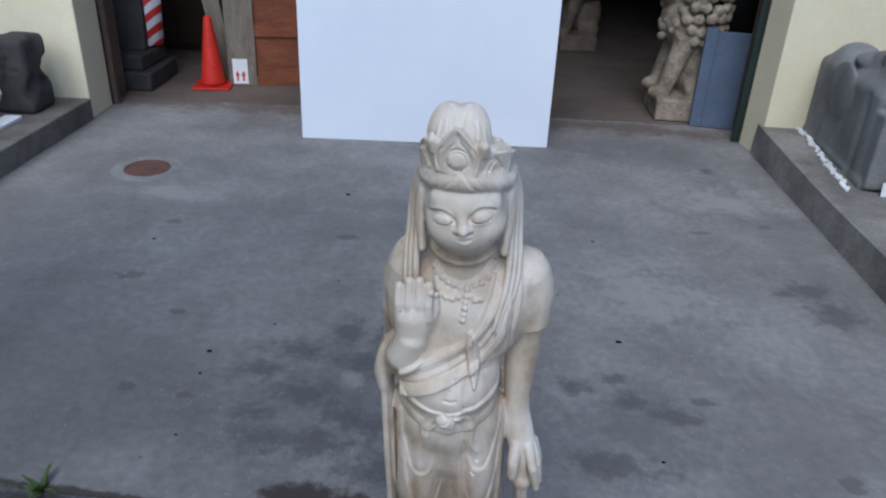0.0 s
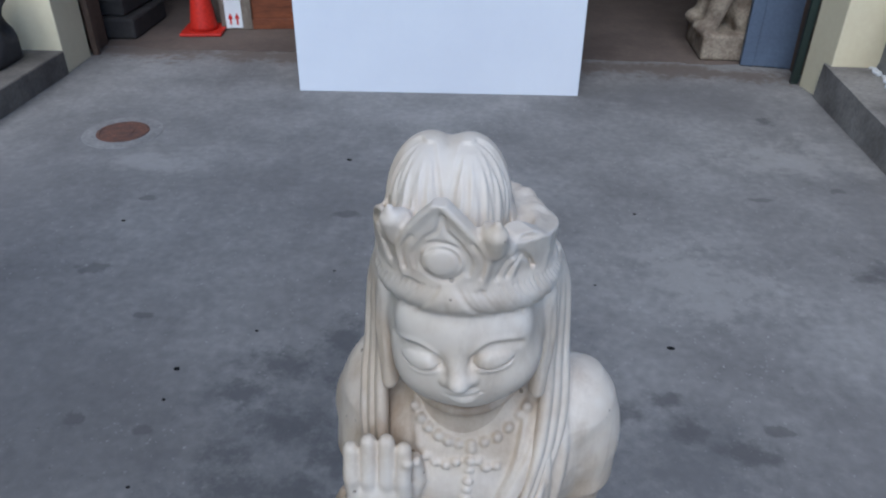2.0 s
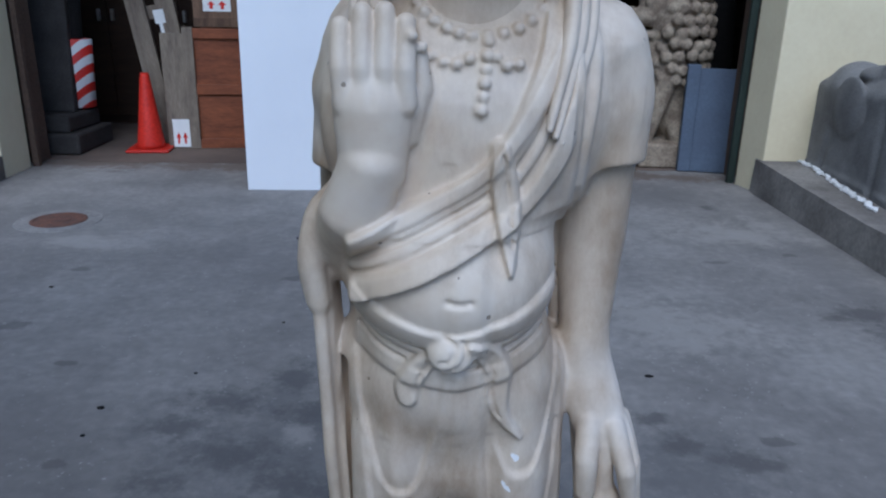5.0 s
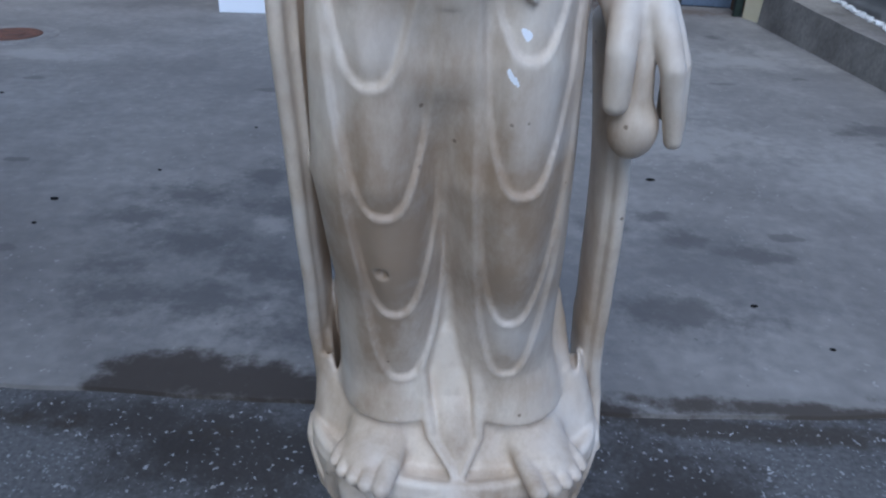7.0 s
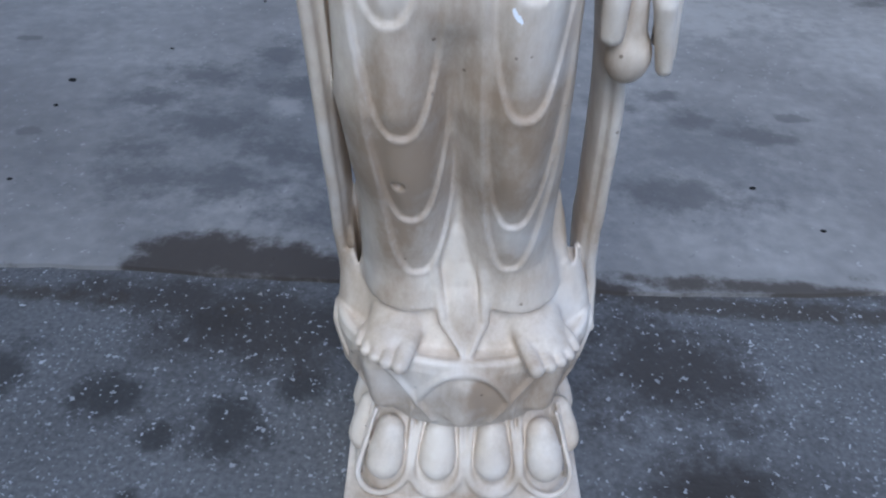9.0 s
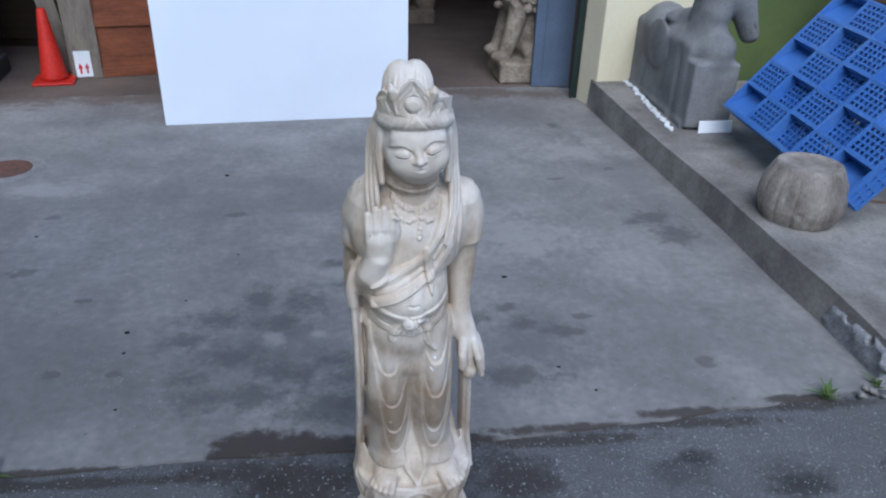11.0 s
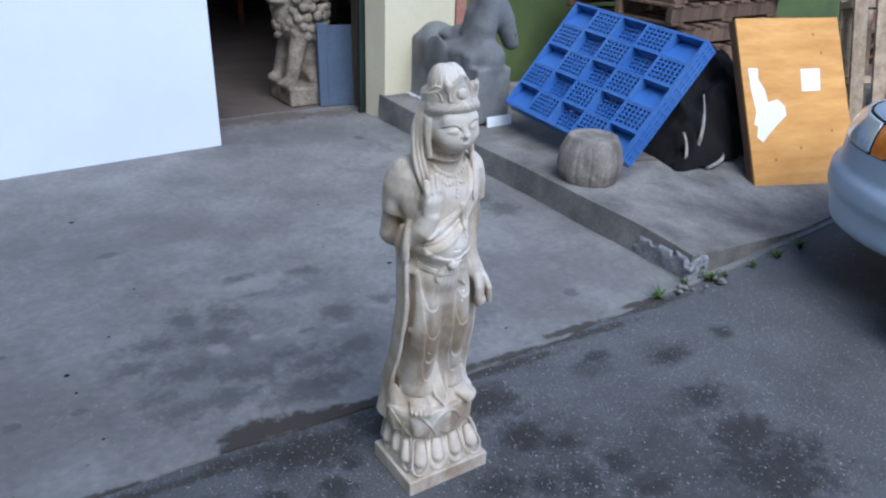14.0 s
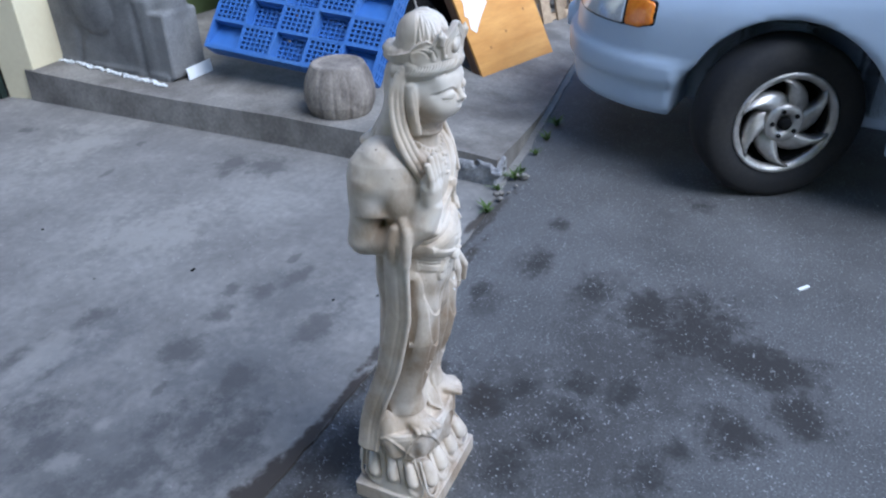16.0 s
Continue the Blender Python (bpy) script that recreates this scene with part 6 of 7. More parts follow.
# ---- stone drum ----
def stone_drum():
    c = Clay((-0.2, -0.2, -0.01), (0.2, 0.2, 0.27), 0.006)
    c.turned(0, 0, [0, 0.03, 0.08, 0.13, 0.18, 0.225, 0.24], [0.115, 0.146, 0.165, 0.166, 0.153, 0.13, 0.121], [0.115, 0.146, 0.165, 0.166, 0.153, 0.13, 0.121], k=0.006)
    for i in range(14):
        a = 2 * math.pi * i / 14
        pts = [(r * math.cos(a), r * math.sin(a), z) for r, z in ((0.138, 0.02), (0.168, 0.08), (0.17, 0.13), (0.157, 0.18), (0.133, 0.228))]
        c.tube(pts, 0.005, k=0.01, cut=True)
    c.turned(0, 0, [0.234, 0.25], [0.095, 0.1], [0.095, 0.1], k=0.006, cut=True)
    rnd = random.Random(2)
    for i in range(16):
        a = rnd.uniform(0, 6.28)
        c.ball((0.172 * math.cos(a), 0.172 * math.sin(a), rnd.uniform(0.02, 0.22)), rnd.uniform(0.008, 0.02), k=0.01, cut=True)
    o = new("stone_drum", skin_mesh("stone_drum", material("brown_granite", (0.3, 0.26, 0.215), (0.13, 0.108, 0.09), rough=0.9, big=9, fine=120, mix=0.5, bump=0.3, stretch=(1, 1, 0.5)), c))
    o.matrix_world = pose(1.65, 1.47, 0.118) @ Matrix.Diagonal((1.04, 1.04, 1.1, 1))
    tagged(o, "squat ribbed grey stone drum on the platform edge", "stone drum")


stone_drum()


# ---- stone horse ----
def horse():
    c = Clay((-0.05, -0.16, -0.01), (0.42, 0.92, 0.95), 0.009)
    c.block((0.0, 0.0, 0.0), (0.275, 0.87, 0.05), 0.01)
    c.block((0.008, 0.05, 0.02), (0.262, 0.85, 0.45), 0.035, k=0.02)
    c.ball((0.135, 0.68, 0.42), (0.126, 0.17, 0.13), k=0.05)
    c.ball((0.135, 0.3, 0.42), (0.115, 0.3, 0.09), k=0.05)
    # front legs left as one square pillar under the chest
    c.block((0.012, -0.035, 0.02), (0.262, 0.12, 0.37), 0.014, k=0.012)
    c.ball((0.147, 0.05, 0.42), (0.1, 0.1, 0.1), k=0.04)
    c.tube([(0.147, -0.045, 0.05), (0.147, -0.045, 0.3)], 0.012, k=0.015, cut=True)
    for s in (0.0, 0.27):
        c.tube([(s, 0.17, 0.04), (s, 0.17, 0.4)], 0.018, k=0.03, cut=True)
        c.tube([(s, 0.66, 0.04), (s, 0.62, 0.22)], 0.016, k=0.03, cut=True)
        c.ball((s + (0.006 if s == 0 else -0.006), 0.47, 0.36), (0.022, 0.15, 0.14), k=0.006)
    c.ball((0.135, 0.46, 0.5), (0.1, 0.12, 0.05), k=0.012)
    c.tube([(0.135, 0.37, 0.53), (0.135, 0.34, 0.56)], [0.06, 0.03], k=0.02)
    # neck and lowered head turned aside
    c.tube([(0.13, 0.2, 0.42), (0.14, 0.13, 0.6), (0.17, 0.1, 0.75)], [0.115, 0.095, 0.078], k=0.045, flat=(0.85, 1.05, 1))
    c.tube([(0.18, 0.1, 0.76), (0.27, 0.1, 0.64), (0.335, 0.1, 0.5)], [0.08, 0.07, 0.052], k=0.03)
    c.ball((0.345, 0.1, 0.49), (0.04, 0.042, 0.036), k=0.015)
    c.ball((0.235, 0.1, 0.68), (0.07, 0.06, 0.075), k=0.03)
    for s in (0.055, 0.145):
        c.tube([(0.3, s, 0.6), (0.355, s, 0.5)], 0.006, k=0.01, cut=True)
    for y in (0.06, 0.14):
        c.tube([(0.17, y, 0.8), (0.16, y, 0.87)], [0.02, 0.008], k=0.01)
        c.ball((0.25, y + (0.02 if y > 0.1 else -0.02), 0.69), 0.012, k=0.008)
    c.tube([(0.13, 0.15, 0.8), (0.12, 0.22, 0.68), (0.13, 0.28, 0.56)], [0.03, 0.05, 0.05], k=0.03)
    c.tube([(0.137, 0.87, 0.46), (0.137, 0.9, 0.3), (0.137, 0.88, 0.08)], [0.03, 0.04, 0.03], k=0.02)
    o = new("horse_statue", skin_mesh("horse_statue", GRANITE, c))
    o.matrix_world = pose(1.55, 2.53, 0.14, 0, 0, 2)
    tagged(o, "worn grey stone horse statue standing on the concrete platform", "statue")


horse()
thing("label_card", box((0, 0, 0), (0.19, 0.008, 0.065), 0.001), WHITE, "small blank white card leaning on the horse's base", "card", at=pose(1.626, 2.452, 0.152, -9, 0, 4))
b = bmesh.new()
rnd = random.Random(8)
for i in range(70):
    box_bm(b, (-0.008, -0.008, 0), (0.008, 0.007, 0.009), at=pose(1.5 + rnd.uniform(-0.014, 0.016), 2.5 + 0.83 * i / 70, shelf_z(1.5, 2.5 + 0.83 * i / 70) + 0.003, rnd.uniform(-20, 20), rnd.uniform(-20, 20), rnd.uniform(0, 90)))
tagged(thing("foam_crumbs", b, WHITE, "white packing foam crumbs along the statue's foot", "foam crumbs"), kind="stuff")


# ---- guardian lions inside ----
def lion(at, scale, mat, label, seed):
    c = Clay((-0.32, -0.26, -0.01), (0.32, 0.28, 1.14), 0.011)
    c.block((-0.15, -0.2, 0.0), (0.2, 0.22, 0.14), 0.012)
    rnd = random.Random(seed)
    # haunch, back, chest
    c.ball((0.1, 0.03, 0.32), (0.15, 0.16, 0.2), k=0.05)
    c.ball((0.06, 0.02, 0.55), (0.15, 0.16, 0.24), k=0.06)
    c.ball((-0.02, 0.0, 0.62), (0.15, 0.16, 0.17), k=0.05)
    c.ball((0.0, 0.0, 0.86), (0.19, 0.18, 0.19), k=0.05)
    # front legs braced forward
    for y in (-0.11, 0.12):
        c.tube([(0.0, y, 0.58), (-0.05, y, 0.38), (-0.1, y, 0.2), (-0.12, y, 0.16)], [0.075, 0.062, 0.05, 0.055], k=0.02)
        c.ball((-0.14, y, 0.165), (0.06, 0.05, 0.04), k=0.015)
        c.ball((0.12, y, 0.2), (0.1, 0.06, 0.08), k=0.03)
    # muzzle, jaws, brow, ears
    c.ball((-0.15, -0.02, 0.84), (0.1, 0.11, 0.06), k=0.02)
    c.ball((-0.13, -0.02, 0.74), (0.09, 0.1, 0.035), k=0.02)
    c.block((-0.26, -0.1, 0.772), (-0.1, 0.06, 0.79), 0.006, k=0.01, cut=True)
    c.ball((-0.235, -0.02, 0.865), (0.035, 0.05, 0.035), k=0.01)
    for y in (-0.09, 0.06):
        c.ball((-0.13, y, 0.92), (0.05, 0.035, 0.035), k=0.01)
        c.ball((0.0, y * 1.9, 0.92), (0.04, 0.025, 0.06), k=0.01)
    # mane in rows of curls over neck, shoulders and back
    for row in range(8):
        z = 0.5 + 0.066 * row
        rr = 0.2 * math.sqrt(max(0.15, 1 - ((z - 0.72) / 0.42) ** 2)) + 0.004
        n = 11
        for i in range(n):
            a = -2.0 + 4.0 * (i + 0.5 * (row % 2)) / n + rnd.uniform(-0.05, 0.05)
            p = (0.03 + rr * math.cos(a), rr * 0.95 * math.sin(a), z + rnd.uniform(-0.008, 0.008))
            c.ball(p, (0.036, 0.036, 0.034), k=0.004)
            c.ball((p[0] + 0.036 * math.cos(a), p[1] + 0.036 * math.sin(a), p[2] - 0.006), 0.012, k=0.006, cut=True)
    for i in range(16):
        a = rnd.uniform(1.9, 4.4)
        z = rnd.uniform(0.5, 0.7)
        c.ball((0.0 + 0.16 * math.cos(a), 0.16 * math.sin(a), z), rnd.uniform(0.02, 0.03), k=0.006)
    c.ball((0.0, 0.0, 0.99), (0.15, 0.14, 0.05), k=0.03)
    o = new("lion_statue", skin_mesh("lion_statue", mat, c))
    o.matrix_world = at @ Matrix.Scale(scale, 4)
    tagged(o, label, "statue")


LION = material("lichen_stone", (0.36, 0.3, 0.22), (0.17, 0.13, 0.095), rough=0.9, big=11, fine=70, mix=0.6, bump=0.3)
lion(pose(0.925, 4.05, 0.012, 0, 0, 4), 1.0, LION, "weathered stone guardian lion seated on a block base", 3)
# darker copy of the lion stone: the room's dimness is put into its colour
lion(pose(0.3, 5.9, 0.012, 0, 0, 8), 0.9, material("shaded_lichen_stone", (0.2, 0.15, 0.1), (0.12, 0.09, 0.07), rough=0.9, big=7, fine=70, mix=0.6, bump=0.3), "second brown stone guardian lion deeper in the shade", 4)

# blue-grey slab leaning by the door
b = box((0, 0, 0), (0.27, 0.05, 0.58), 0.006)
thing("stone_slab", b, SLATE, "blue-grey stone slab leaning beside the lion", "stone slab", at=pose(1.045, 3.8, 0.012, -5, 0, -8))
b = box((0, 0, 0), (0.07, 0.07, 0.6), 0.006)
thing("stone_post", b, SLATE, "narrow blue-grey stone post", "stone post", at=pose(1.0, 3.79, 0.012, -3, 0, -6))


def dark_figure():
    c = Clay((-0.2, -0.2, -0.01), (0.2, 0.2, 1.3), 0.015)
    c.turned(0, 0, [0, 0.1, 0.5, 0.9, 1.05], [0.15, 0.13, 0.15, 0.13, 0.08], [0.14, 0.12, 0.13, 0.12, 0.07], k=0.03)
    c.ball((-0.03, -0.02, 1.16), (0.085, 0.09, 0.1), k=0.04)
    c.ball((-0.12, -0.08, 0.55), (0.08, 0.08, 0.12), k=0.04)
    c.ball((0.0, -0.12, 0.35), (0.08, 0.06, 0.1), k=0.04)
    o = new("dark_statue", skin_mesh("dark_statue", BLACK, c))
    o.matrix_world = pose(1.28, 4.5, 0.012)
    tagged(o, "dark rounded stone statue standing behind the lion", "statue")


dark_figure()


# ---- cone, striped post, crates on the other side ----
def cone():
    p = holder("traffic_cone", "faded red plastic traffic cone on a square base", "traffic cone", pose(-2.155, 3.86, 0.012, 0, 0, 12))
    part("base_plate", box((-0.125, -0.125, 0), (0.125, 0.125, 0.018), 0.007), RED, p, "square red base")
    part("cone_body", lathe([(0.085, 0.0185), (0.08, 0.04), (0.026, 0.45), (0.022, 0.46), (0.015, 0.455), (0.013, 0.4)], 40), RED, p, "tapered red cone", smooth=True)


cone()


def striped_post():
    p = holder("striped_post", "dark post with a red and white striped sleeve", "barrier post", pose(-2.64, 3.95, 0.012, 0, 3, 0))
    part("post", lathe([(0.045, 0), (0.045, 1.05), (0.0, 1.06)], 20), BLACK, p, "black post", smooth=True)
    m = bpy.data.materials.new("stripes")
    m.use_nodes = True
    n, li = m.node_tree.nodes, m.node_tree.links
    tc = n.new("ShaderNodeTexCoord")
    sx = n.new("ShaderNodeSeparateXYZ")
    li.new(tc.outputs["Object"], sx.inputs[0])
    at = n.new("ShaderNodeMath")
    at.operation = "MULTIPLY_ADD"
    at.inputs[1].default_value = -1.0
    li.new(sx.outputs["X"], at.inputs[0])
    li.new(sx.outputs["Z"], at.inputs[2])
    fr = n.new("ShaderNodeMath")
    fr.operation = "PINGPONG"
    fr.inputs[1].default_value = 0.055
    li.new(at.outputs[0], fr.inputs[0])
    gt = n.new("ShaderNodeMath")
    gt.operation = "GREATER_THAN"
    gt.inputs[1].default_value = 0.0275
    li.new(fr.outputs[0], gt.inputs[0])
    mx = n.new("ShaderNodeMix")
    mx.data_type = "RGBA"
    mx.inputs["A"].default_value, mx.inputs["B"].default_value = (0.75, 0.75, 0.73, 1), (0.6, 0.03, 0.02, 1)
    li.new(gt.outputs[0], mx.inputs["Factor"])
    li.new(mx.outputs["Result"], n["Principled BSDF"].inputs["Base Color"])
    n["Principled BSDF"].inputs["Roughness"].default_value = 0.5
    part("striped_sleeve", lathe([(0.088, 0.24), (0.093, 0.245), (0.093, 0.64), (0.088, 0.645), (0.046, 0.645)], 32), m, p, "red and white diagonal stripes", smooth=True)


striped_post()
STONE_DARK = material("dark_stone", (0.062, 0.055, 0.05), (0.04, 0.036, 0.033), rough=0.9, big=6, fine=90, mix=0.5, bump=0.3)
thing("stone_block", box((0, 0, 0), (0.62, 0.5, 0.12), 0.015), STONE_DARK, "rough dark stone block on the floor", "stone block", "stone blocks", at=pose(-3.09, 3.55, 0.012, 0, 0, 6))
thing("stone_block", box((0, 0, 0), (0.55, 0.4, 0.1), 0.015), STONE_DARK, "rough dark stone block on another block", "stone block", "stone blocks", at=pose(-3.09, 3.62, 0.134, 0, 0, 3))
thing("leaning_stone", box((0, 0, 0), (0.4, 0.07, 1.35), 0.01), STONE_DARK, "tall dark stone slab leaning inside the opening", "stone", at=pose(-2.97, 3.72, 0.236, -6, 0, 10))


def cupboard():
    p = holder("dark_cupboard", "dark brown wooden cupboard deep in shade", "cupboard", pose(-3.35, 4.75, 0.012))
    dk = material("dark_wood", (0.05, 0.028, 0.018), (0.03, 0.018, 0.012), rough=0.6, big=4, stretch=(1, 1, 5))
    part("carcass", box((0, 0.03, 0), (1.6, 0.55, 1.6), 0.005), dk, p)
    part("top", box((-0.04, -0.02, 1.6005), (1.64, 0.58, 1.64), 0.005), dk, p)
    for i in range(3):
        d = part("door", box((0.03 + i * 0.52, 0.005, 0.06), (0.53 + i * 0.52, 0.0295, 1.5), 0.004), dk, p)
        part("handle", box((0.47 if i == 0 else 0.05, -0.018, 0.72), (0.49 if i == 0 else 0.07, 0.0045, 0.8), 0.003), ALLOY, d, "small metal handle", at=pose(i * 0.52 if i else 0, 0, 0))
    part("hanging_tag", box((0.62, -0.004, 0.95), (0.7, 0.004, 1.06), 0.001), WOOD_OLD, p, "small tan tag")


cupboard()


def sign_marks(parent, x0, z0, w, h, y, two_arrows):
    """A shipping mark: white sheet with red arrows as plain shapes."""
    part("label_sheet", box((x0, y - 0.002, z0), (x0 + w, y, z0 + h), 0.0), WHITE, parent, "white shipping label")
    for i, mat in enumerate((RED, RED)):
        cx = x0 + w * (0.3 + 0.4 * i)
        b = bmesh.new()
        s = h * 0.42
        v = [(-0.012, 0), (0.012, 0), (0.012, s * 0.5), (0.03, s * 0.5), (0, s), (-0.03, s * 0.5), (-0.012, s * 0.5)]
        f = b.faces.new([b.verts.new((cx + u * w * 5, y - 0.003, z0 + h * 0.12 + q)) for u, q in v])
        e = bmesh.ops.extrude_face_region(b, geom=[f])
        bmesh.ops.translate(b, verts=[q for q in e["geom"] if isinstance(q, bmesh.types.BMVert)], vec=(0, 0.0008, 0))
        bmesh.ops.recalc_face_normals(b, faces=b.faces)
        part("arrow", b, mat, parent, "red arrow mark")
    for i in range(0 if two_arrows else 2):
        part("print_bar", box((x0 + w * 0.12, y - 0.0032, z0 + h * (0.64 + 0.1 * i)), (x0 + w * 0.88, y - 0.0022, z0 + h * (0.68 + 0.1 * i)), 0.0), RED if i % 2 else BLACK, parent)


def crate():
    p = holder("wooden_crate", "tall red-brown crate with a grey timber frame", "crate", pose(-1.935, 3.93, 0.012, 0, 0, 14))
    part("panel", box((0.03, 0.02, 0.03), (1.0, 0.9, 0.7), 0.003), WOOD_RED, p, "red-brown plywood side")
    for x in (0.0, 0.97):
        part("corner_post", box((x, 0.0, 0.0), (x + 0.06, 0.045, 0.725), 0.003), WOOD_GREY, p, "grey timber post")
    for z in (0.0, 0.33, 0.66):
        part("rail", box((0.0605, 0.002, z), (0.9695, 0.0195, z + 0.06), 0.003), WOOD_RED, p)
    part("board", box((-0.13, 0.012, 0.0), (-0.001, 0.04, 0.69), 0.003), WOOD_GREY, p, "broad grey weathered board")
    sign_marks(p, -0.1, 0.01, 0.1, 0.17, 0.009, True)
    q = holder("wooden_crate", "smaller brown crate with a shipping label, on a larger crate", "crate", pose(-1.875, 3.98, 0.738, 0, 0, 14))
    part("panel", box((0, 0, 0), (0.9, 0.7, 0.26), 0.004), WOOD_OLD, q, "brown board side")
    part("rail", box((0, -0.016, 0), (0.9, -0.0005, 0.05), 0.003), WOOD_OLD, q)
    sign_marks(q, 0.06, 0.09, 0.16, 0.11, -0.001, False)


crate()


def plank_frame():
    p = holder("timber_frame", "grey weathered timber frame leaning on a crate", "timber frame", pose(-2.165, 4.02, 0.012, 0, 0, 14) @ pose(0, 0, 0, 0, -9, 0))
    for x in (0.0, 0.17):
        part("upright", box((x, 0.0, 0), (x + 0.11, 0.04, 1.5), 0.004), WOOD_GREY, p, "grey weathered board")
    for z in (0.2, 0.75, 1.25):
        part("cross_batten", box((0.0, 0.0405, z), (0.28, 0.07, z + 0.08), 0.003), WOOD_GREY, p)
    part("paper_scrap", box((0.15, -0.003, 0.72), (0.21, -0.0005, 0.8), 0.0), WHITE, p, "torn white paper scrap")
    part("paper_scrap", box((0.17, -0.003, 0.56), (0.19, -0.0005, 0.72), 0.0), WHITE, p, "torn white paper scrap")
    sign_marks(p, 0.1, 1.12, 0.1, 0.14, -0.001, True)


plank_frame()
b = lathe([(0.03, 0), (0.033, 0.01), (0.033, 0.11), (0.014, 0.15), (0.013, 0.175), (0, 0.176)], 20)
thing("bottle", b, GLASS, "small clear bottle standing on the crate", "bottle", at=pose(-1.635, 4.15, 0.9985), smooth=True)

# shelf with yellow bags deep in the room
def back_shelf():
    p = holder("shelf_unit", "brown timber shelf unit at the back of the room", "shelf", pose(-0.6, 7.6, 0.012))
    for x in (0, 1.0, 2.0):
        part("post", box((x, 0, 0), (x + 0.06, 0.06, 2.2), 0.003), WOOD_RED, p)
    for z in (0.4, 1.0, 1.6):
        part("shelf_board", box((0, 0.061, z), (2.06, 0.5, z + 0.03), 0.003), WOOD_RED, p)


back_shelf()
YELLOW = material("yellow_cloth", (0.6, 0.36, 0.02), (0.45, 0.25, 0.02), rough=0.8, bump=0.05)
for x in (0.0, 0.75):
    p = holder("yellow_bag", "small yellow bag with loop handles on a shelf", "bag", pose(x - 0.15, 7.85, 1.043), "yellow bags")
    part("bag_body", lathe([(0.2, 0), (0.2, 0.03), (0.09, 0.24), (0.0, 0.25)], 20), YELLOW, p, smooth=True)
    b = bmesh.new()
    for i in range(9):
        a = math.pi * i / 8
        box_bm(b, (0.08 * math.cos(a) - 0.012, -0.01, 0.22 + 0.12 * math.sin(a) - 0.012), (0.08 * math.cos(a) + 0.012, 0.01, 0.22 + 0.12 * math.sin(a) + 0.012))
    part("handle", b, YELLOW, p)
p = holder("side_table", "dark wooden side table inside the room", "table", pose(-0.35, 5.9, 0.012))
part("tabletop", box((0, 0, 0.62), (0.7, 0.45, 0.66), 0.006), WOOD_RED, p)
for x, y in ((0.02, 0.02), (0.63, 0.02), (0.02, 0.38), (0.63, 0.38)):
    part("leg", box((x, y, 0), (x + 0.05, y + 0.05, 0.6195), 0.004), WOOD_RED, p)

# ---- stones on the ledge by the cream wall ----
def ledge_stone(name, at, size, label, seed):
    c = Clay((-0.02, -0.02, -0.01), (size[0] + 0.02, size[1] + 0.02, size[2] + 0.03), 0.01)
    c.block((0, 0, 0), size, 0.03, k=0.02)
    rnd = random.Random(seed)
    for i in range(10):
        c.ball((rnd.choice((0, size[0])), rnd.uniform(0, size[1]), rnd.uniform(0.1, size[2])), rnd.uniform(0.02, 0.05), k=0.04, cut=True)
    c.tube([(size[0] * 0.4, 0.0, size[2] * 0.4), (size[0] * 0.55, -0.0, size[2] * 0.75)], 0.012, k=0.01, cut=True)
    c.tube([(size[0] * 0.3, 0.0, size[2] * 0.62), (size[0] * 0.75, 0.0, size[2] * 0.58)], 0.01, k=0.01, cut=True)
    o = new(name, skin_mesh(name, STONE_DARK if seed == 1 else GRANITE, c))
    o.matrix_world = at
    tagged(o, label, "carved stone")


ledge_stone("carved_stone", pose(-2.85, 2.63, 0.128, 0, 0, 6), (0.22, 0.24, 0.4), "dark carved stone block on the ledge", 1)
ledge_stone("carved_stone", pose(-3.19, 2.08, 0.128, 0, 0, 6), (0.42, 0.5, 0.42), "broad grey carved stone on the ledge", 2)
thing("foam_strip", box((0, 0, 0), (0.09, 0.75, 0.02), 0.004), WHITE, "white foam strip under the carved stone", "foam strip", at=pose(-2.7, 1.83, 0.129, 0, 0, 4))

# ---- round iron cover in the slab ----
p = holder("drain_cover", "rusty round iron drain cover set in the slab", "drain cover", pose(-1.866, 2.356, 0.008))
part("cover", lathe([(0.112, 0.0), (0.112, 0.005), (0.1, 0.007), (0.096, 0.004), (0.05, 0.0045), (0.048, 0.007), (0.0, 0.007)], 40), RUST, p)
part("collar", lathe([(0.113, 0.0), (0.113, 0.003), (0.17, 0.002), (0.172, 0.0)], 40), MORTAR, p, "patched pale mortar collar")


# ---- weeds, gravel, litter, broken kerb ----
def weed(x, y, h, n, seed):
    rnd = random.Random(seed)
    b = bmesh.new()
    root = b.verts.new((0, 0, 0))
    for i in range(n):
        a = rnd.uniform(0, 6.28)
        ln, lean_r = h * rnd.uniform(0.4, 1.1), rnd.uniform(0.2, 1.2)
        ox, oy = rnd.gauss(0, h * 0.25), rnd.gauss(0, h * 0.12)
        w = h * rnd.uniform(0.06, 0.12)
        last = None
        for f in (0.2, 0.5, 0.8, 1.0):
            r = ln * lean_r * f * f
            px, py, pz = ox * f + r * math.cos(a), oy * f + r * math.sin(a), ln * f * (1 - 0.3 * f * lean_r)
            ww = w * math.sin(math.pi * (0.15 + 0.83 * f)) + 0.0004
            row = (b.verts.new((px - ww * math.sin(a), py + ww * math.cos(a), pz)), b.verts.new((px + ww * math.sin(a), py - ww * math.cos(a), pz + 0.001)))
            if last is None:
                b.faces.new((root, row[1], row[0]))
            else:
                b.faces.new((last[0], last[1], row[1], row[0]))
            last = row
    tagged(thing("weed", b, LEAF, "small green weed growing in the crack", "weed", "weeds", at=pose(x, y, 0.0)), kind="")


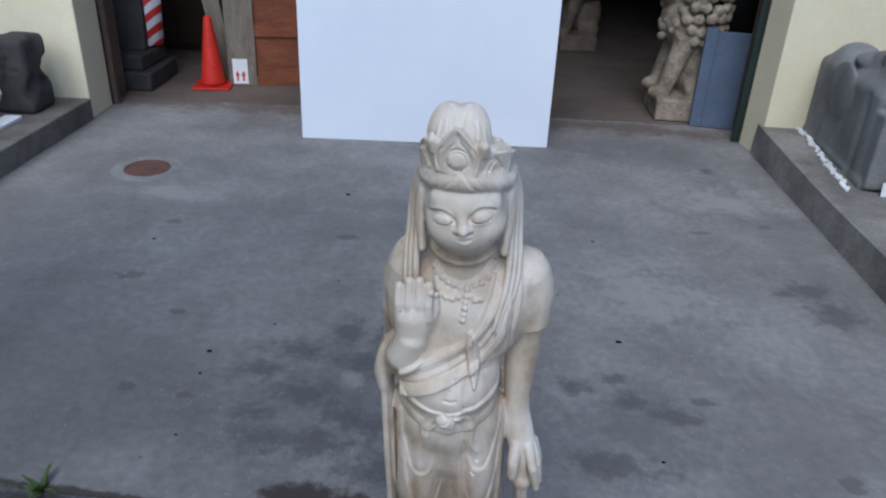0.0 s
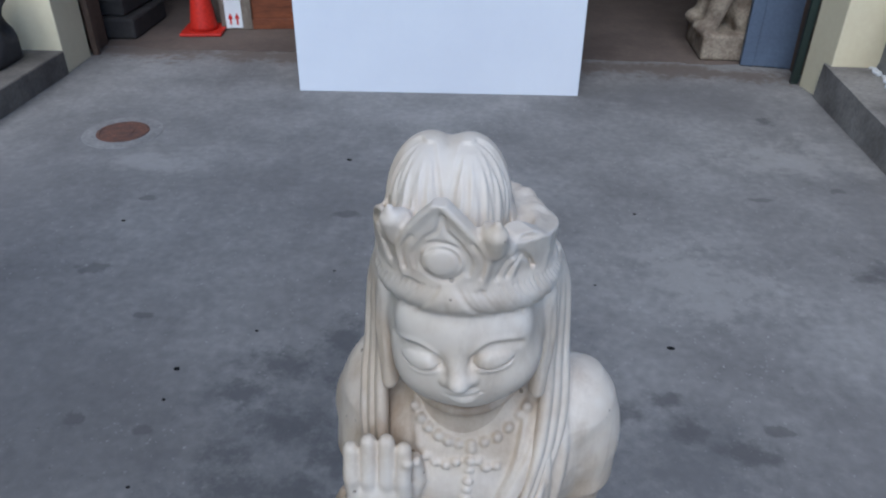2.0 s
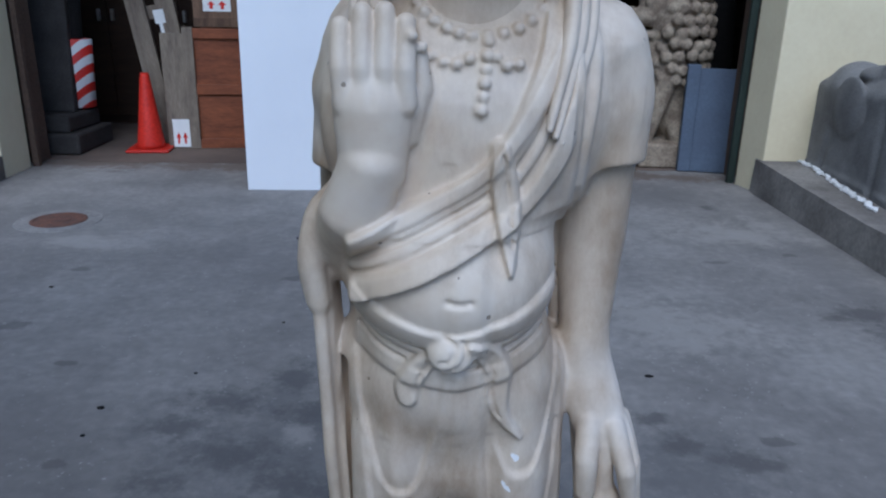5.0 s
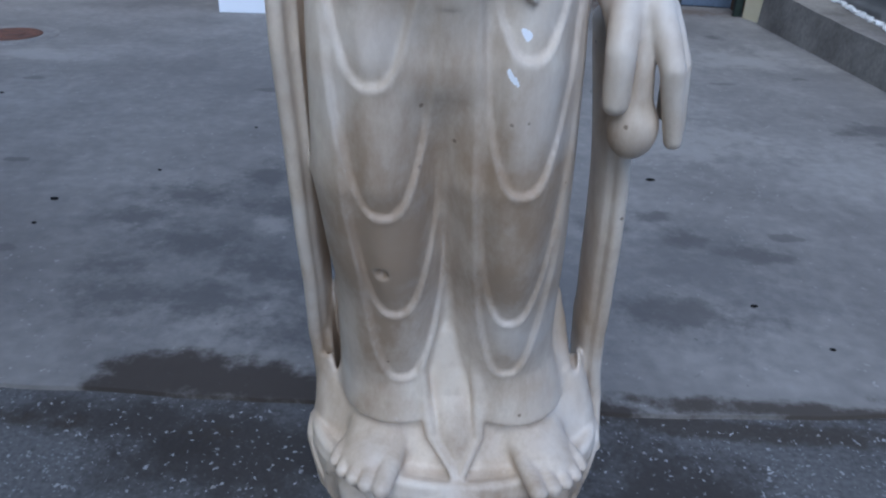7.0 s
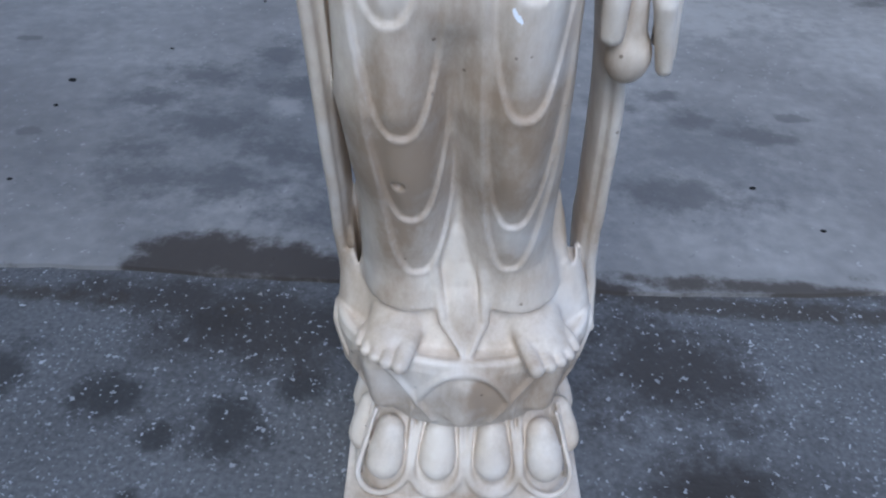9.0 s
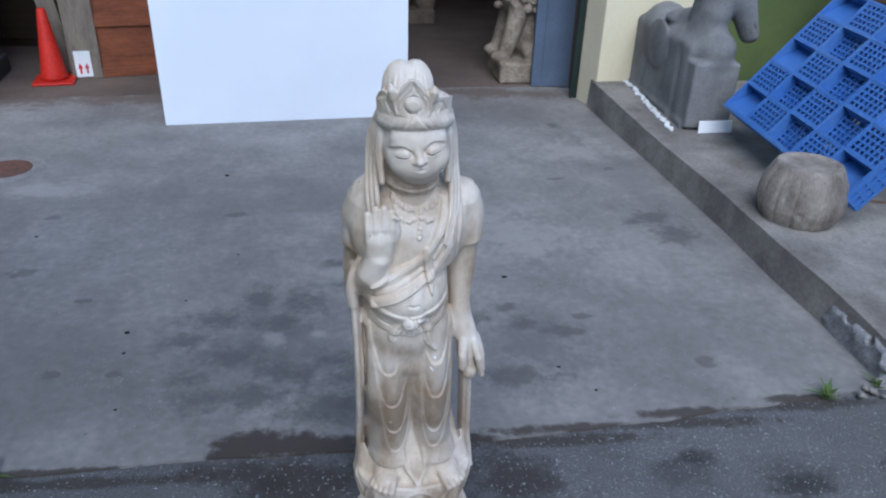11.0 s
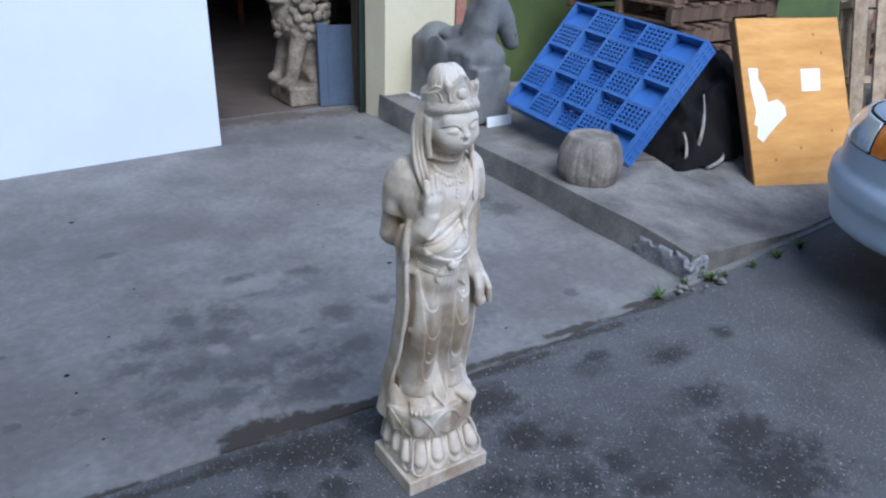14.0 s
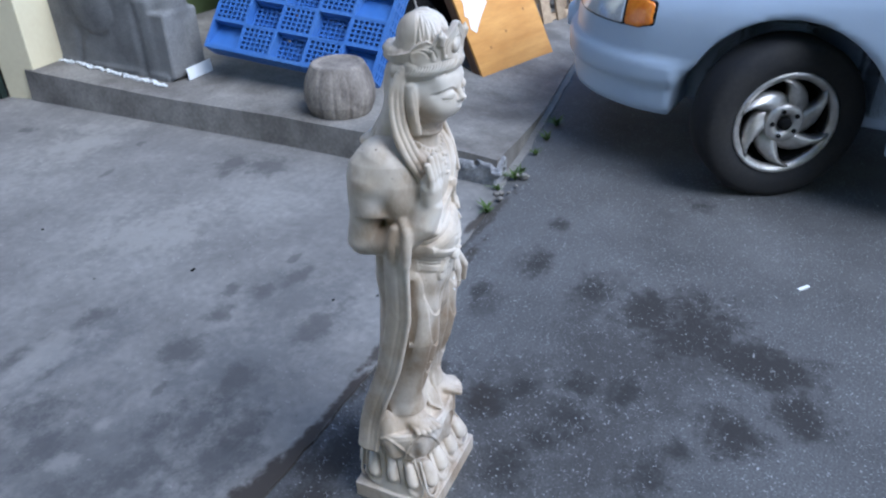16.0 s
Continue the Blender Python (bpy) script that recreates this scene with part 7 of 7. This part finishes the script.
for i, (x, y, h, n) in enumerate(((-1.09, 0.305, 0.06, 22), (1.26, 0.49, 0.06, 24), (1.587, 0.511, 0.055, 34), (1.67, 0.515, 0.04, 24), (1.87, 0.53, 0.045, 22), (2.05, 0.545, 0.05, 26), (2.24, 0.57, 0.06, 30), (1.45, 0.53, 0.05, 18))):
    weed(x, y, h, n, i)

PEBBLE = material("gravel", (0.3, 0.29, 0.28), (0.12, 0.115, 0.11), rough=0.9, big=40, fine=200)
b = bmesh.new()
rnd = random.Random(11)
verts, faces = [], []
for i in range(1300):
    x, y = rnd.uniform(-2.2, 2.6), rnd.uniform(-1.7, 0.4)
    if y > edge_y(x) - 0.005 or (abs(x + 0.03) < 0.15 and -0.06 < y < 0.19):
        continue
    s = rnd.uniform(0.0012, 0.0035) * (1.6 if rnd.random() < 0.06 else 1)
    k = len(verts)
    a = rnd.uniform(0, 6.28)
    for u, v, w in ((1, 0, 0.2), (-0.4, 0.9, 0.1), (-0.5, -0.8, 0.2), (0, 0, 1.0)):
        verts.append((x + s * (u * math.cos(a) - v * math.sin(a)), y + s * (u * math.sin(a) + v * math.cos(a)), s * w))
    faces += [(k, k + 1, k + 3), (k + 1, k + 2, k + 3), (k + 2, k, k + 3)]
me = bpy.data.meshes.new("grit")
me.from_pydata(verts, [], faces)
me.materials.append(PEBBLE)
tagged(new("grit", me), "pale grit scattered over the asphalt", "grit", kind="stuff")
thing("litter", box((0, 0, 0), (0.05, 0.012, 0.006), 0.001), WHITE, "small white scrap of litter on the asphalt", "litter", at=pose(1.239, -0.693, 0.001, 0, 0, -35))

# dark crumbs lying on the slab
b = bmesh.new()
for x, y, r in ((-1.47, 1.64, 0.009), (0.385, 1.246, 0.013), (0.18, 1.52, 0.006), (-0.645, 1.46, 0.006), (-0.778, 1.127, 0.007), (-0.93, 0.937, 0.011), (-0.911, 0.823, 0.007), (-0.859, 0.552, 0.006), (0.465, 0.682, 0.008), (0.556, 0.563, 0.006), (-0.81, 2.26, 0.012), (0.33, 2.0, 0.008)):
    g = bmesh.ops.create_icosphere(b, subdivisions=2, radius=0.6 * r, matrix=pose(x, y, 0.009))
    for v in g["verts"]:
        p = Vector((x, y, 0.009))
        d = (v.co - p) * (1 + 0.5 * noise.noise(v.co * 90))
        v.co = p + Vector((d.x * 1.4, d.y, max(d.z, -0.002) * 0.45))
thing("crumbs", b, BLACK, "dark crumbs scattered on the concrete slab", "crumbs", kind="stuff")

# crumbled end of the kerb
def kerb_lump():
    c = Clay((-0.2, -0.22, -0.03), (0.24, 0.26, 0.17), 0.007)
    rnd = random.Random(3)
    c.block((-0.012, -0.1, -0.02), (0.12, 0.22, 0.105), 0.02, k=0.02)
    for i in range(46):
        c.ball((rnd.uniform(-0.025, 0.12), rnd.uniform(-0.12, 0.22), rnd.uniform(0.0, 0.1)), (rnd.uniform(0.012, 0.035), rnd.uniform(0.012, 0.04), rnd.uniform(0.008, 0.02)), k=0.01, rot=(rnd.uniform(0, 60), rnd.uniform(0, 60), rnd.uniform(0, 180)))
    for i in range(60):
        c.ball((rnd.uniform(-0.06, 0.13), rnd.uniform(-0.12, 0.22), rnd.uniform(0.03, 0.14)), rnd.uniform(0.006, 0.018), k=0.006, cut=True)
    o = new("broken_kerb", skin_mesh("broken_kerb", material("stained_concrete", (0.3, 0.295, 0.29), (0.16, 0.158, 0.163), rough=0.95, big=22, fine=120, mix=0.6, bump=0.6), c))
    o.matrix_world = pose(1.485, 0.65, 0.0, 0, 0, 3)
    tagged(o, "crumbled dark stained kerb end beside the weeds", "kerb")


kerb_lump()
rnd = random.Random(21)
for i in range(9):
    x, y = 1.47 + rnd.uniform(-0.1, 0.2), 0.49 + rnd.uniform(-0.03, 0.03)
    r = rnd.uniform(0.008, 0.02)
    b = bmesh.new()
    bmesh.ops.create_icosphere(b, subdivisions=2, radius=r)
    for v in b.verts:
        v.co *= 1 + 0.35 * noise.noise(v.co * 60 + Vector((i, 0, 0)))
        v.co.z *= 0.7
    thing("rubble_stone", b, KERB, "broken lump of grey concrete at the kerb corner", "rubble", "kerb rubble", at=pose(x, y, 0.012 + r * 0.3, rnd.uniform(0, 40), 0, rnd.uniform(0, 180)))
